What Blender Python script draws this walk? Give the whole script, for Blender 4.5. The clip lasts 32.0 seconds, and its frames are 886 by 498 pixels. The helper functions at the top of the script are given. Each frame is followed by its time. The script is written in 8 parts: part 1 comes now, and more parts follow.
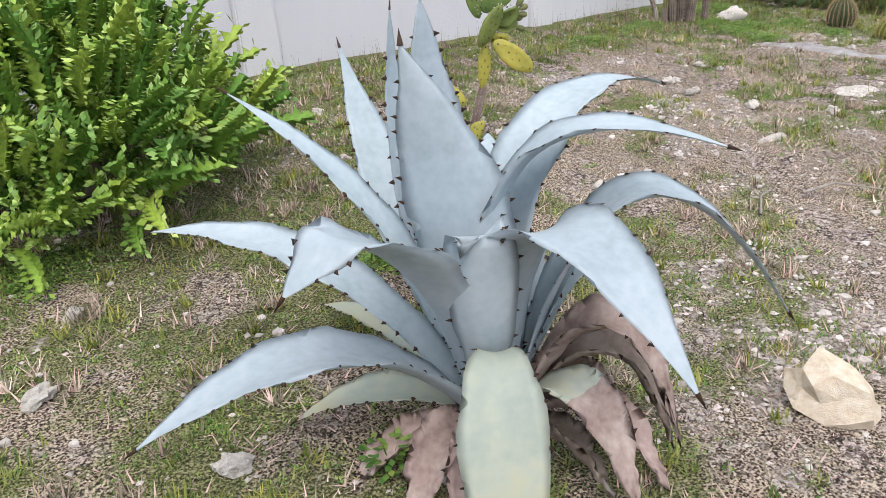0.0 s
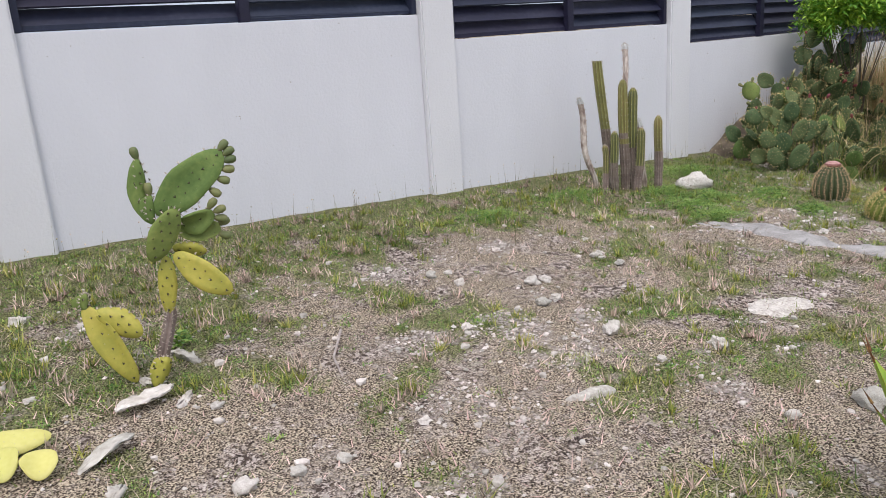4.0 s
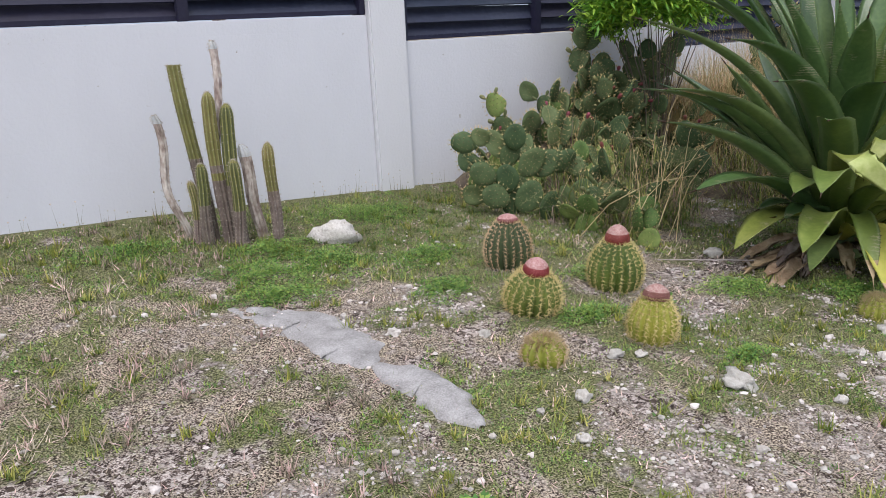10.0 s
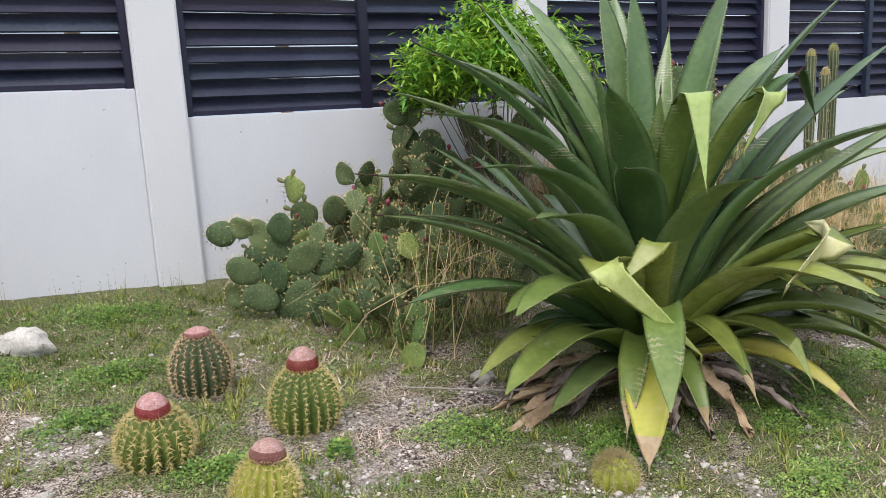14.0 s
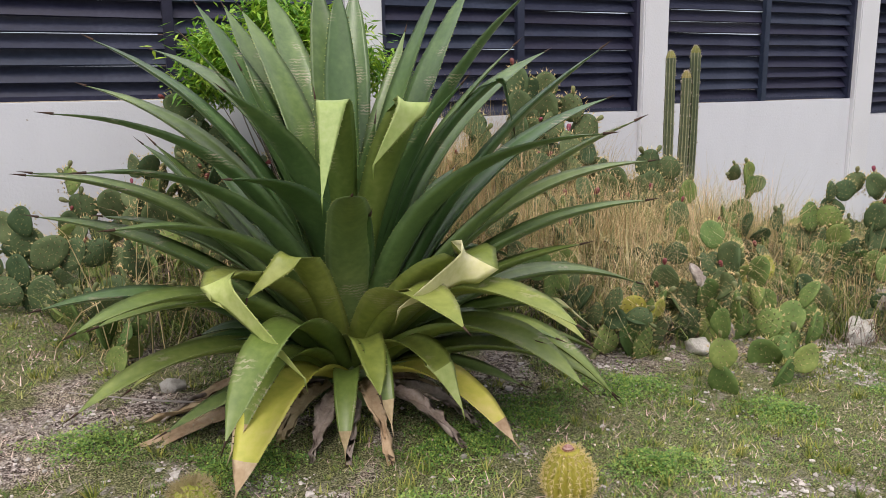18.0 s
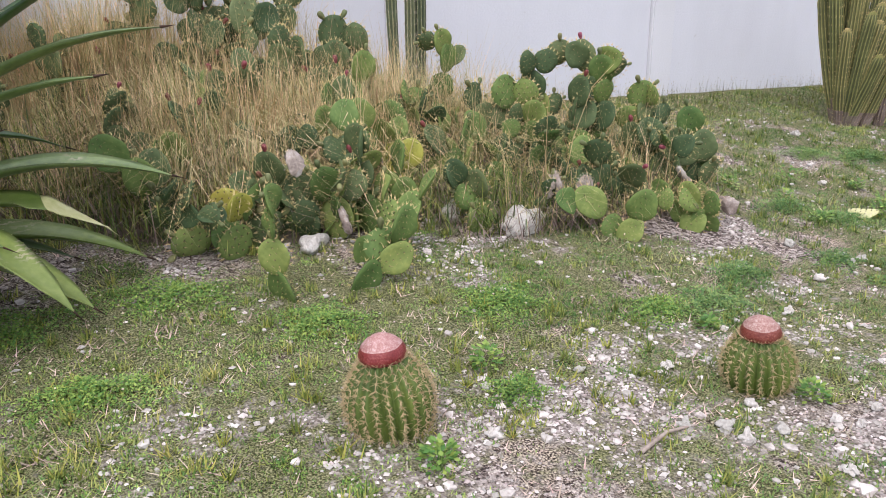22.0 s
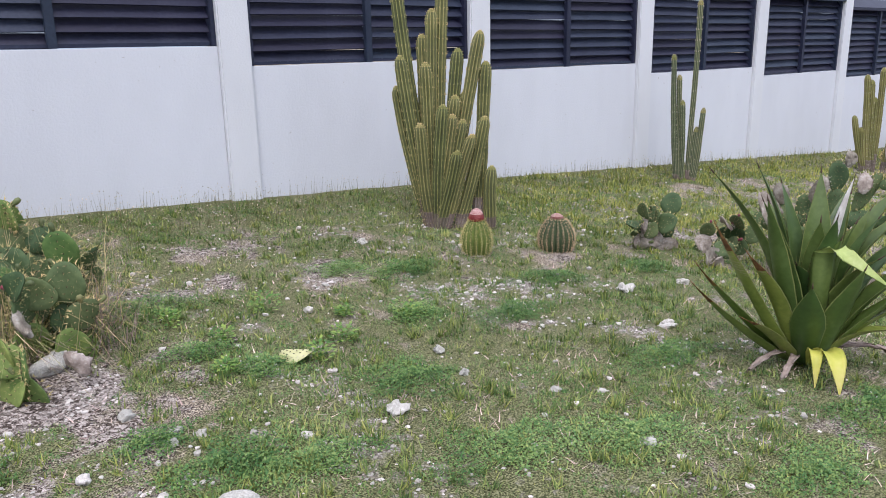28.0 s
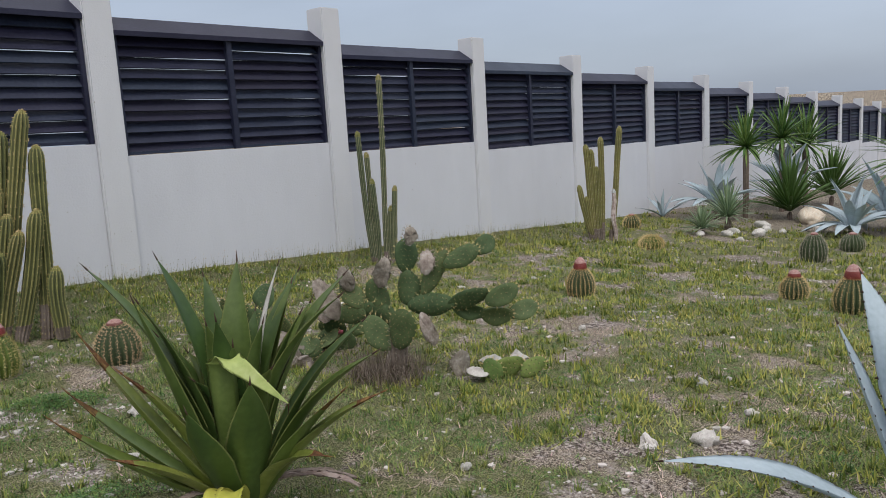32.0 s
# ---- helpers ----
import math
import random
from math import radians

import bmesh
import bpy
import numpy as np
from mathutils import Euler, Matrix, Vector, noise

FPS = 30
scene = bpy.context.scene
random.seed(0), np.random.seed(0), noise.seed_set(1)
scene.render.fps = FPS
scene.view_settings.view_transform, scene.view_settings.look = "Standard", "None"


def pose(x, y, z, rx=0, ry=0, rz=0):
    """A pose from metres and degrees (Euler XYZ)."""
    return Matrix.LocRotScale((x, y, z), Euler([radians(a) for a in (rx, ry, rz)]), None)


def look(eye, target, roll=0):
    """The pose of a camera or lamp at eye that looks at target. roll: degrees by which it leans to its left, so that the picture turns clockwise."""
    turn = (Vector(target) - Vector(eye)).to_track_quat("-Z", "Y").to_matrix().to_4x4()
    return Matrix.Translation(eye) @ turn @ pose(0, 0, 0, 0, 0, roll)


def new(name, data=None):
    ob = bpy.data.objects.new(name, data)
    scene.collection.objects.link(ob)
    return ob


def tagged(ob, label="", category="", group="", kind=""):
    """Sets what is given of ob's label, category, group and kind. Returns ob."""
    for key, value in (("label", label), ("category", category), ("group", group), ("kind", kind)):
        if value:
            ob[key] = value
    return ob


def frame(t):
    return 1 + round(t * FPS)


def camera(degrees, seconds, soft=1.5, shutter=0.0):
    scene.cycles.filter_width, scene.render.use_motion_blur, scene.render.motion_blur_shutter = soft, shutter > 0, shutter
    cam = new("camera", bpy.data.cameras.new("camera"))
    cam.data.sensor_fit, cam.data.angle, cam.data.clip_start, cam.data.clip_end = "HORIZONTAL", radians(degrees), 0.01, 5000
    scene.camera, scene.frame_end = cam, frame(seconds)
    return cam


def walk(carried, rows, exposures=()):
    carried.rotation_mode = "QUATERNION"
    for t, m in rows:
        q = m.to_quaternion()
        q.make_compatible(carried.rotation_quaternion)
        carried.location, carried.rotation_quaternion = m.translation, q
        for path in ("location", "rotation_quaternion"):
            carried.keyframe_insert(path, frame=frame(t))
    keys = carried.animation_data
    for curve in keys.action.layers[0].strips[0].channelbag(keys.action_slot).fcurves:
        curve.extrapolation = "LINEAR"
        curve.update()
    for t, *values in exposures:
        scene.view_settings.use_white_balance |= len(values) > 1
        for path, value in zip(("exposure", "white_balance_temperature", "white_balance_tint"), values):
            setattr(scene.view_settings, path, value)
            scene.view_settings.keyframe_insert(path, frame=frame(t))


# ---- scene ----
cam = camera(59.6, 32.0, soft=0.5)
PATH = [
    (0, (-3.495, -0.163, 1.702), (-2.262, 1.172, 0.866), -4.0),
    (0.5, (-3.255, -0.216, 1.69), (-2.06, 1.144, 0.839), -3.1),
    (1, (-2.954, -0.158, 1.687), (-1.769, 1.232, 0.872), -2.9),
    (1.5, (-2.683, -0.138, 1.701), (-1.527, 1.291, 0.912), -3.4),
    (2, (-2.44, -0.171, 1.737), (-1.357, 1.355, 1.03), -3.1),
    (2.5, (-2.217, -0.204, 1.742), (-1.201, 1.401, 1.115), -3.6),
    (3, (-1.983, -0.199, 1.754), (-1.015, 1.467, 1.222), -3.6),
    (3.5, (-1.719, -0.253, 1.74), (-0.737, 1.41, 1.22), -3.8),
    (4, (-1.378, -0.321, 1.721), (-0.252, 1.245, 1.191), -3.9),
    (4.5, (-1.055, -0.375, 1.682), (0.252, 1.034, 1.128), -3.9),
    (6.5, (0.08, -0.561, 1.615), (1.413, 0.688, 0.802), -3.7),
    (7, (0.345, -0.58, 1.601), (1.605, 0.724, 0.756), -3.8),
    (7.5, (0.639, -0.625, 1.633), (1.785, 0.815, 0.85), -2.2),
    (8, (0.903, -0.599, 1.656), (2.006, 0.968, 1.084), -2.5),
    (8.5, (1.19, -0.569, 1.667), (2.278, 1.027, 1.147), -2.7),
    (9, (1.463, -0.569, 1.648), (2.516, 1.052, 1.133), -2.7),
    (9.5, (1.775, -0.596, 1.621), (2.792, 1.035, 1.068), -2.8),
    (10, (2.105, -0.613, 1.605), (3.132, 1.011, 1.047), -2.7),
    (10.5, (2.422, -0.718, 1.58), (3.453, 0.906, 1.031), -2.2),
    (11, (2.715, -0.81, 1.567), (3.74, 0.811, 1.002), -1.7),
    (11.5, (2.97, -0.784, 1.522), (4.003, 0.833, 0.958), -0.4),
    (12, (3.195, -0.758, 1.506), (4.215, 0.868, 0.945), -0.3),
    (12.5, (3.419, -0.775, 1.491), (4.363, 0.898, 0.937), -0.5),
    (13, (3.611, -0.766, 1.487), (4.521, 0.929, 0.939), -0.7),
    (13.5, (3.856, -0.703, 1.504), (4.783, 1.013, 1.065), -1.2),
    (14, (4.083, -0.771, 1.505), (5.001, 0.967, 1.136), -2.9),
    (14.5, (4.363, -0.913, 1.517), (5.283, 0.828, 1.168), -3.3),
    (15, (4.601, -0.974, 1.473), (5.553, 0.756, 1.152), -3.8),
    (15.5, (4.866, -1.036, 1.467), (5.825, 0.693, 1.162), -3.8),
    (17.5, (5.432, -1.209, 1.471), (6.296, 0.592, 1.377), -2.4),
    (18, (5.553, -1.333, 1.531), (6.404, 0.431, 1.127), -1.1),
    (18.5, (5.829, -1.474, 1.483), (6.677, 0.273, 1.004), -1.5),
    (19, (6.08, -1.524, 1.501), (6.973, 0.211, 1.061), -1.6),
    (19.5, (6.34, -1.478, 1.511), (7.257, 0.258, 1.136), -1.1),
    (20, (6.596, -1.491, 1.491), (7.506, 0.254, 1.133), -1.5),
    (20.5, (6.871, -1.571, 1.514), (7.774, 0.179, 1.166), -1.5),
    (21, (7.141, -1.589, 1.49), (8.046, 0.16, 1.143), -1.4),
    (21.5, (7.372, -1.614, 1.451), (8.29, 0.092, 0.957), -1.4),
    (22, (7.591, -1.72, 1.411), (8.466, -0.068, 0.701), -1.4),
    (22.5, (7.79, -1.795, 1.377), (8.652, -0.16, 0.614), -1.1),
    (23, (8.084, -1.788, 1.344), (8.965, -0.164, 0.578), -1.1),
    (23.5, (8.388, -1.789, 1.3), (9.352, -0.219, 0.523), -2.4),
    (24, (8.683, -1.817, 1.264), (9.667, -0.288, 0.431), -3.9),
    (24.5, (8.922, -1.819, 1.206), (9.956, -0.375, 0.286), -4.4),
    (26.5, (9.607, -1.97, 1.197), (10.574, -0.539, 0.19), -1.1),
    (27, (9.898, -1.994, 1.229), (10.976, -0.614, 0.263), -0.7),
    (27.5, (10.178, -2.096, 1.278), (11.337, -0.654, 0.519), -0.4),
    (28, (10.422, -2.184, 1.318), (11.63, -0.673, 0.81), -1.2),
    (28.5, (10.666, -2.188, 1.307), (11.895, -0.655, 0.934), -1.8),
    (29, (10.917, -2.26, 1.295), (12.149, -0.715, 0.989), -3.0),
    (29.5, (11.179, -2.422, 1.281), (12.413, -0.882, 0.958), -3.4),
    (30, (11.458, -2.555, 1.241), (12.755, -1.069, 0.909), -4.0),
    (30.5, (11.755, -2.678, 1.232), (13.117, -1.246, 0.927), -3.9),
    (31, (12.033, -2.826, 1.208), (13.413, -1.41, 0.908), -3.6),
    (31.5, (12.313, -2.961, 1.168), (13.734, -1.586, 0.868), -3.5),
    (32, (12.616, -3.076, 1.145), (14.094, -1.765, 0.835), -3.3),
]
walk(cam, [(t, look(eye, target, roll)) for t, eye, target, roll in PATH],
     exposures=[(0, 0.05, 6550, 13), (2, -0.17, 6450, 12), (4, -0.10, 6500, 13), (7, -0.14, 6200, 15), (8, -0.07, 6100, 17), (9, -0.16, 6200, 15), (11, 0.06, 6400, 13), (13, 0.17, 6450, 12), (14, 0.13, 6500, 11), (15, -0.08, 6600, 12), (17.5, -0.05, 6850, 14), (18, -0.03, 6850, 14), (19, 0.42, 6700, 13), (20, 0.02, 6700, 15), (21, -0.08, 6600, 12), (22, 0.17, 6350, 17), (23, 0.25, 6250, 20), (24, 0.30, 6200, 21), (27, -0.02, 6120, 17), (28, 0.05, 6080, 15), (29, -0.37, 6250, 12), (32, -0.55, 6500, 10)])

# ---- sky and light: a bright overcast day ----
world = bpy.data.worlds.new("overcast_sky")
scene.world = world
world.use_nodes = True
wn, wl = world.node_tree.nodes, world.node_tree.links
SUN_EL, SUN_AZ = radians(56), radians(232)
sky = wn.new("ShaderNodeTexSky")
sky.sky_type, sky.sun_disc = "NISHITA", False
sky.sun_elevation, sky.sun_rotation = SUN_EL, radians(90) - SUN_AZ
sky.air_density, sky.dust_density, sky.ozone_density = 1.0, 4.0, 1.0
coord = wn.new("ShaderNodeTexCoord")
split = wn.new("ShaderNodeSeparateXYZ")
wl.new(coord.outputs["Generated"], split.inputs[0])
ramp = wn.new("ShaderNodeValToRGB")
ramp.color_ramp.elements[0].position, ramp.color_ramp.elements[0].color = 0.0, (0.50, 0.58, 0.71, 1)
ramp.color_ramp.elements[1].position, ramp.color_ramp.elements[1].color = 0.85, (1.45, 1.46, 1.48, 1)
mid = ramp.color_ramp.elements.new(0.22)
mid.color = (0.62, 0.70, 0.86, 1)
wl.new(split.outputs["Z"], ramp.inputs[0])
cloud = wn.new("ShaderNodeTexNoise")
cloud.inputs["Scale"].default_value, cloud.inputs["Detail"].default_value = 2.2, 5
stretch = wn.new("ShaderNodeMapping")
stretch.inputs["Scale"].default_value = (1, 1, 3.5)
wl.new(coord.outputs["Generated"], stretch.inputs[0])
wl.new(stretch.outputs[0], cloud.inputs["Vector"])
level = wn.new("ShaderNodeMapRange")
level.inputs["From Min"].default_value, level.inputs["From Max"].default_value = 0.3, 0.7
level.inputs["To Min"].default_value, level.inputs["To Max"].default_value = 0.9, 1.1
wl.new(cloud.outputs["Fac"], level.inputs["Value"])
scaled = wn.new("ShaderNodeVectorMath")
scaled.operation = "SCALE"
wl.new(ramp.outputs["Color"], scaled.inputs[0])
wl.new(level.outputs["Result"], scaled.inputs["Scale"])
dome = wn.new("ShaderNodeBackground")
dome.inputs["Strength"].default_value = 0.92
wl.new(scaled.outputs["Vector"], dome.inputs["Color"])
clear = wn.new("ShaderNodeBackground")
clear.inputs["Strength"].default_value = 0.06
wl.new(sky.outputs["Color"], clear.inputs["Color"])
both = wn.new("ShaderNodeAddShader")
wl.new(dome.outputs[0], both.inputs[0])
wl.new(clear.outputs[0], both.inputs[1])
wl.new(both.outputs[0], wn["World Output"].inputs["Surface"])

sun = new("sun", bpy.data.lights.new("sun", "SUN"))
sun.data.energy, sun.data.angle, sun.data.color = 1.4, radians(24), (1.0, 0.98, 0.96)
sun.matrix_world = look((0, 0, 20), Vector((0, 0, 20)) - Vector((math.cos(SUN_EL) * math.cos(SUN_AZ), math.cos(SUN_EL) * math.sin(SUN_AZ), math.sin(SUN_EL))))

# ---- small tools ----
rng = np.random.default_rng(7)
rnd = random.Random(11)


def ground_z(x, y):
    """Height of the ground, which falls along the wall."""
    x, y = np.asarray(x, float), np.clip(np.asarray(y, float), -4.0, 4.7)
    c = np.clip(x, -7.0, 25.0)
    z = 0.2962 - 0.0378 * c + 0.0331 * y - 0.00052 * c * c - 0.0011 * c * y + 0.01152 * y * y
    z = z - 0.045 * np.exp(-(((x - 11.5) / 0.9) ** 2 + ((y + 1.1) / 0.6) ** 2)) + 0.11 * np.exp(-(((x - 10.15) / 0.5) ** 2 + ((y + 0.95) / 0.45) ** 2))
    return z - 0.055 * np.clip(x - 25.0, 0, 30) + 0.03 * np.clip(-7.0 - x, 0, 20)


def gz(x, y):
    return float(ground_z(x, y))


def mesh_from(name, verts, faces, mats=(), smooth=True, slots=None):
    """A mesh from arrays: faces is one array or a list of arrays, each of faces with one number of corners."""
    faces = faces if isinstance(faces, list) else [faces]
    faces = [np.asarray(f, np.int32) for f in faces if len(f)]
    me = bpy.data.meshes.new(name)
    verts = np.asarray(verts, np.float32)
    me.vertices.add(len(verts))
    me.vertices.foreach_set("co", verts.ravel())
    loops = np.concatenate([f.ravel() for f in faces])
    sizes = np.concatenate([np.full(len(f), f.shape[1], np.int32) for f in faces])
    me.loops.add(len(loops))
    me.loops.foreach_set("vertex_index", loops)
    me.polygons.add(len(sizes))
    me.polygons.foreach_set("loop_start", np.concatenate([[0], np.cumsum(sizes)[:-1]]).astype(np.int32))
    me.polygons.foreach_set("use_smooth", np.full(len(sizes), smooth))
    if slots is not None:
        me.polygons.foreach_set("material_index", np.asarray(slots, np.int32))
    me.update(calc_edges=True)
    for m in mats:
        me.materials.append(m)
    return me


class Build:
    """Collects pieces of geometry, each with a material slot, into one mesh."""

    def __init__(self):
        self.v, self.f, self.s = [], {}, {}
        self.n = 0

    def add(self, verts, faces, slot=0):
        verts = np.asarray(verts, float)
        for face in faces:
            self.f.setdefault(len(face), []).append([i + self.n for i in face])
            self.s.setdefault(len(face), []).append(slot)
        self.v.append(verts)
        self.n += len(verts)
        return self

    def mesh(self, name, mats, smooth=True):
        ks = sorted(self.f)
        return mesh_from(name, np.concatenate(self.v), [np.array(self.f[k]) for k in ks], mats, smooth,
                         np.concatenate([self.s[k] for k in ks]))


def thing(name, x, y, z, label, category, group="", rz=0.0):
    ob = new(name)
    ob.empty_display_size = 0.1
    ob.matrix_basis = pose(x, y, z, 0, 0, rz)
    return tagged(ob, label, category, group)


def part(name, me, parent, m=None, label=""):
    ob = new(name, me)
    ob.parent = parent
    if m is not None:
        ob.matrix_basis = m
    return tagged(ob, label)


def box_data(x0, x1, y0, y1, z0, z1, bevel=0.006):
    bm = bmesh.new()
    bmesh.ops.create_cube(bm, size=1, matrix=Matrix.Translation(((x0 + x1) / 2, (y0 + y1) / 2, (z0 + z1) / 2))
                          @ Matrix.Diagonal((x1 - x0, y1 - y0, z1 - z0, 1)))
    if bevel:
        bmesh.ops.bevel(bm, geom=bm.edges[:], offset=bevel, segments=2, affect="EDGES", clamp_overlap=True)
    return bm


def bm_mesh(name, bm, mat, smooth=False):
    me = bpy.data.meshes.new(name)
    bm.to_mesh(me)
    bm.free()
    me.materials.append(mat)
    for p in me.polygons:
        p.use_smooth = smooth
    return me


TABLE = rng.random((256, 256))


def value_noise(x, y, seed=0):
    x, y = np.asarray(x, float) + 17.3 * seed, np.asarray(y, float) - 9.1 * seed
    i, j = np.floor(x).astype(int), np.floor(y).astype(int)
    u, v = x - i, y - j
    u, v = u * u * (3 - 2 * u), v * v * (3 - 2 * v)
    t = lambda a, b: TABLE[a % 256, b % 256]
    return (t(i, j) * (1 - u) + t(i + 1, j) * u) * (1 - v) + (t(i, j + 1) * (1 - u) + t(i + 1, j + 1) * u) * v


def fbm(x, y, seed=0, octaves=4):
    return sum(value_noise(x * 2 ** k, y * 2 ** k, seed + k) / 2 ** (k + 1) for k in range(octaves)) / (1 - 0.5 ** octaves)


# ---- materials ----
def material(name, stops, scale=8.0, rough=0.6, bump=0.15, fine=60.0, spec=0.4, vary=0.15, island=False, fine_mix=0.35,
             stretch_z=1.0, bump_dist=0.01, translucent=0.0, scars=0.0):
    """Colours from two noises, a random shift for each object (or island) and a fine relief."""
    m = bpy.data.materials.new(name)
    m.use_nodes = True
    n, l = m.node_tree.nodes, m.node_tree.links
    b = n["Principled BSDF"]
    tc = n.new("ShaderNodeTexCoord")
    mp = n.new("ShaderNodeMapping")
    mp.inputs["Scale"].default_value = (1, 1, stretch_z)
    l.new(tc.outputs["Object"], mp.inputs[0])
    rough_n = n.new("ShaderNodeTexNoise")
    rough_n.inputs["Scale"].default_value, rough_n.inputs["Detail"].default_value = scale, 6
    fine_n = n.new("ShaderNodeTexNoise")
    fine_n.inputs["Scale"].default_value, fine_n.inputs["Detail"].default_value = fine, 4
    for t in (rough_n, fine_n):
        l.new(mp.outputs[0], t.inputs["Vector"])
    add = n.new("ShaderNodeMix")
    add.inputs[0].default_value = fine_mix
    l.new(rough_n.outputs["Fac"], add.inputs[2])
    l.new(fine_n.outputs["Fac"], add.inputs[3])
    r = n.new("ShaderNodeValToRGB")
    while len(r.color_ramp.elements) < len(stops):
        r.color_ramp.elements.new(0.5)
    for k, e in enumerate(r.color_ramp.elements):
        e.position = 0.28 + 0.44 * k / max(1, len(stops) - 1)
        e.color = (*stops[k], 1)
    l.new(add.outputs[0], r.inputs[0])
    info = n.new("ShaderNodeNewGeometry") if island else n.new("ShaderNodeObjectInfo")
    spread = n.new("ShaderNodeMapRange")
    spread.inputs["To Min"].default_value, spread.inputs["To Max"].default_value = 1 - vary, 1 + vary
    l.new(info.outputs["Random Per Island" if island else "Random"], spread.inputs["Value"])
    hue = n.new("ShaderNodeMapRange")
    hue.inputs["To Min"].default_value, hue.inputs["To Max"].default_value = 0.5 + 0.1 * vary, 0.5 - 0.1 * vary
    l.new(info.outputs["Random Per Island" if island else "Random"], hue.inputs["Value"])
    hsv = n.new("ShaderNodeHueSaturation")
    l.new(r.outputs["Color"], hsv.inputs["Color"])
    l.new(spread.outputs[0], hsv.inputs["Value"])
    l.new(hue.outputs[0], hsv.inputs["Hue"])
    skin = hsv.outputs[0]
    if scars:
        # patches of healed, pale cross-scratches
        where, cross = n.new("ShaderNodeTexNoise"), n.new("ShaderNodeTexWave")
        where.inputs["Scale"].default_value, where.inputs["Detail"].default_value = 4.5, 2
        cross.inputs["Scale"].default_value, cross.inputs["Distortion"].default_value, cross.inputs["Detail Scale"].default_value = 22, 5, 3
        cross.bands_direction = "Z"
        gate, thin, both = n.new("ShaderNodeMapRange"), n.new("ShaderNodeMapRange"), n.new("ShaderNodeMath")
        gate.inputs["From Min"].default_value, gate.inputs["From Max"].default_value = 0.60, 0.66
        thin.inputs["From Min"].default_value, thin.inputs["From Max"].default_value = 0.62, 0.80
        both.operation = "MULTIPLY"
        for t in (where, cross):
            l.new(tc.outputs["Object"], t.inputs["Vector"])
        l.new(where.outputs["Fac"], gate.inputs["Value"])
        l.new(cross.outputs["Fac"], thin.inputs["Value"])
        l.new(gate.outputs[0], both.inputs[0])
        l.new(thin.outputs[0], both.inputs[1])
        scar = n.new("ShaderNodeMix")
        scar.data_type = "RGBA"
        scar.inputs[7].default_value = (0.42, 0.36, 0.26, 1)
        scale_f = n.new("ShaderNodeMath")
        scale_f.operation = "MULTIPLY"
        scale_f.inputs[1].default_value = scars
        l.new(both.outputs[0], scale_f.inputs[0])
        l.new(scale_f.outputs[0], scar.inputs[0])
        l.new(skin, scar.inputs[6])
        skin = scar.outputs[2]
    l.new(skin, b.inputs["Base Color"])
    b.inputs["Roughness"].default_value = rough
    b.inputs["Specular IOR Level"].default_value = spec
    if bump:
        bp = n.new("ShaderNodeBump")
        bp.inputs["Strength"].default_value, bp.inputs["Distance"].default_value = bump, bump_dist
        l.new(add.outputs[0], bp.inputs["Height"])
        l.new(bp.outputs[0], b.inputs["Normal"])
    if translucent:
        tr = n.new("ShaderNodeBsdfTranslucent")
        l.new(hsv.outputs[0], tr.inputs["Color"])
        mx = n.new("ShaderNodeMixShader")
        mx.inputs[0].default_value = translucent
        l.new(b.outputs[0], mx.inputs[1])
        l.new(tr.outputs[0], mx.inputs[2])
        l.new(mx.outputs[0], n["Material Output"].inputs["Surface"])
    return m


M_BLUE = material("blue_agave_skin", [(0.275, 0.345, 0.375), (0.385, 0.465, 0.505), (0.485, 0.555, 0.595)], 5, 0.55, 0.10, 45, 0.35, 0.08)
M_BLUE_OLD = material("fading_agave_skin", [(0.30, 0.36, 0.33), (0.42, 0.46, 0.38), (0.50, 0.48, 0.30)], 4, 0.6, 0.15, 30, 0.3, 0.1)
M_LIME = material("lime_agave_skin", [(0.175, 0.29, 0.03), (0.245, 0.385, 0.045), (0.33, 0.46, 0.07)], 5, 0.42, 0.08, 40, 0.45, 0.15)
M_DARKLEAF = material("dark_agave_skin", [(0.055, 0.10, 0.033), (0.098, 0.165, 0.052), (0.172, 0.255, 0.085)], 4, 0.33, 0.10, 35, 0.55, 0.32, scars=0.75)
M_MIDLEAF = material("yellowish_agave_skin", [(0.085, 0.125, 0.022), (0.165, 0.215, 0.045), (0.27, 0.31, 0.085)], 4, 0.4, 0.10, 35, 0.5, 0.22, scars=0.6)
M_SWORDLEAF = material("sword_agave_skin", [(0.04, 0.07, 0.017), (0.068, 0.112, 0.025), (0.115, 0.17, 0.047)], 4, 0.42, 0.10, 35, 0.5, 0.25)
M_PALELEAF = material("pale_agave_skin", [(0.22, 0.31, 0.08), (0.35, 0.43, 0.135), (0.46, 0.52, 0.23)], 5, 0.5, 0.10, 40, 0.4, 0.12)
M_YELLOWLEAF = material("yellow_agave_skin", [(0.30, 0.34, 0.05), (0.47, 0.46, 0.08), (0.57, 0.50, 0.17)], 4, 0.5, 0.12, 30, 0.4, 0.18)
M_LEMONLEAF = material("bleached_agave_skin", [(0.42, 0.42, 0.16), (0.56, 0.54, 0.28), (0.66, 0.62, 0.42)], 6, 0.55, 0.12, 40, 0.35, 0.1)
M_DEADLEAF = material("dead_agave_skin", [(0.15, 0.105, 0.09), (0.33, 0.26, 0.225), (0.50, 0.43, 0.385)], 9, 0.85, 0.5, 50, 0.2, 0.18)
M_TANLEAF = material("tan_dead_leaf", [(0.24, 0.16, 0.09), (0.42, 0.31, 0.19), (0.58, 0.47, 0.32)], 9, 0.85, 0.5, 50, 0.2, 0.15)
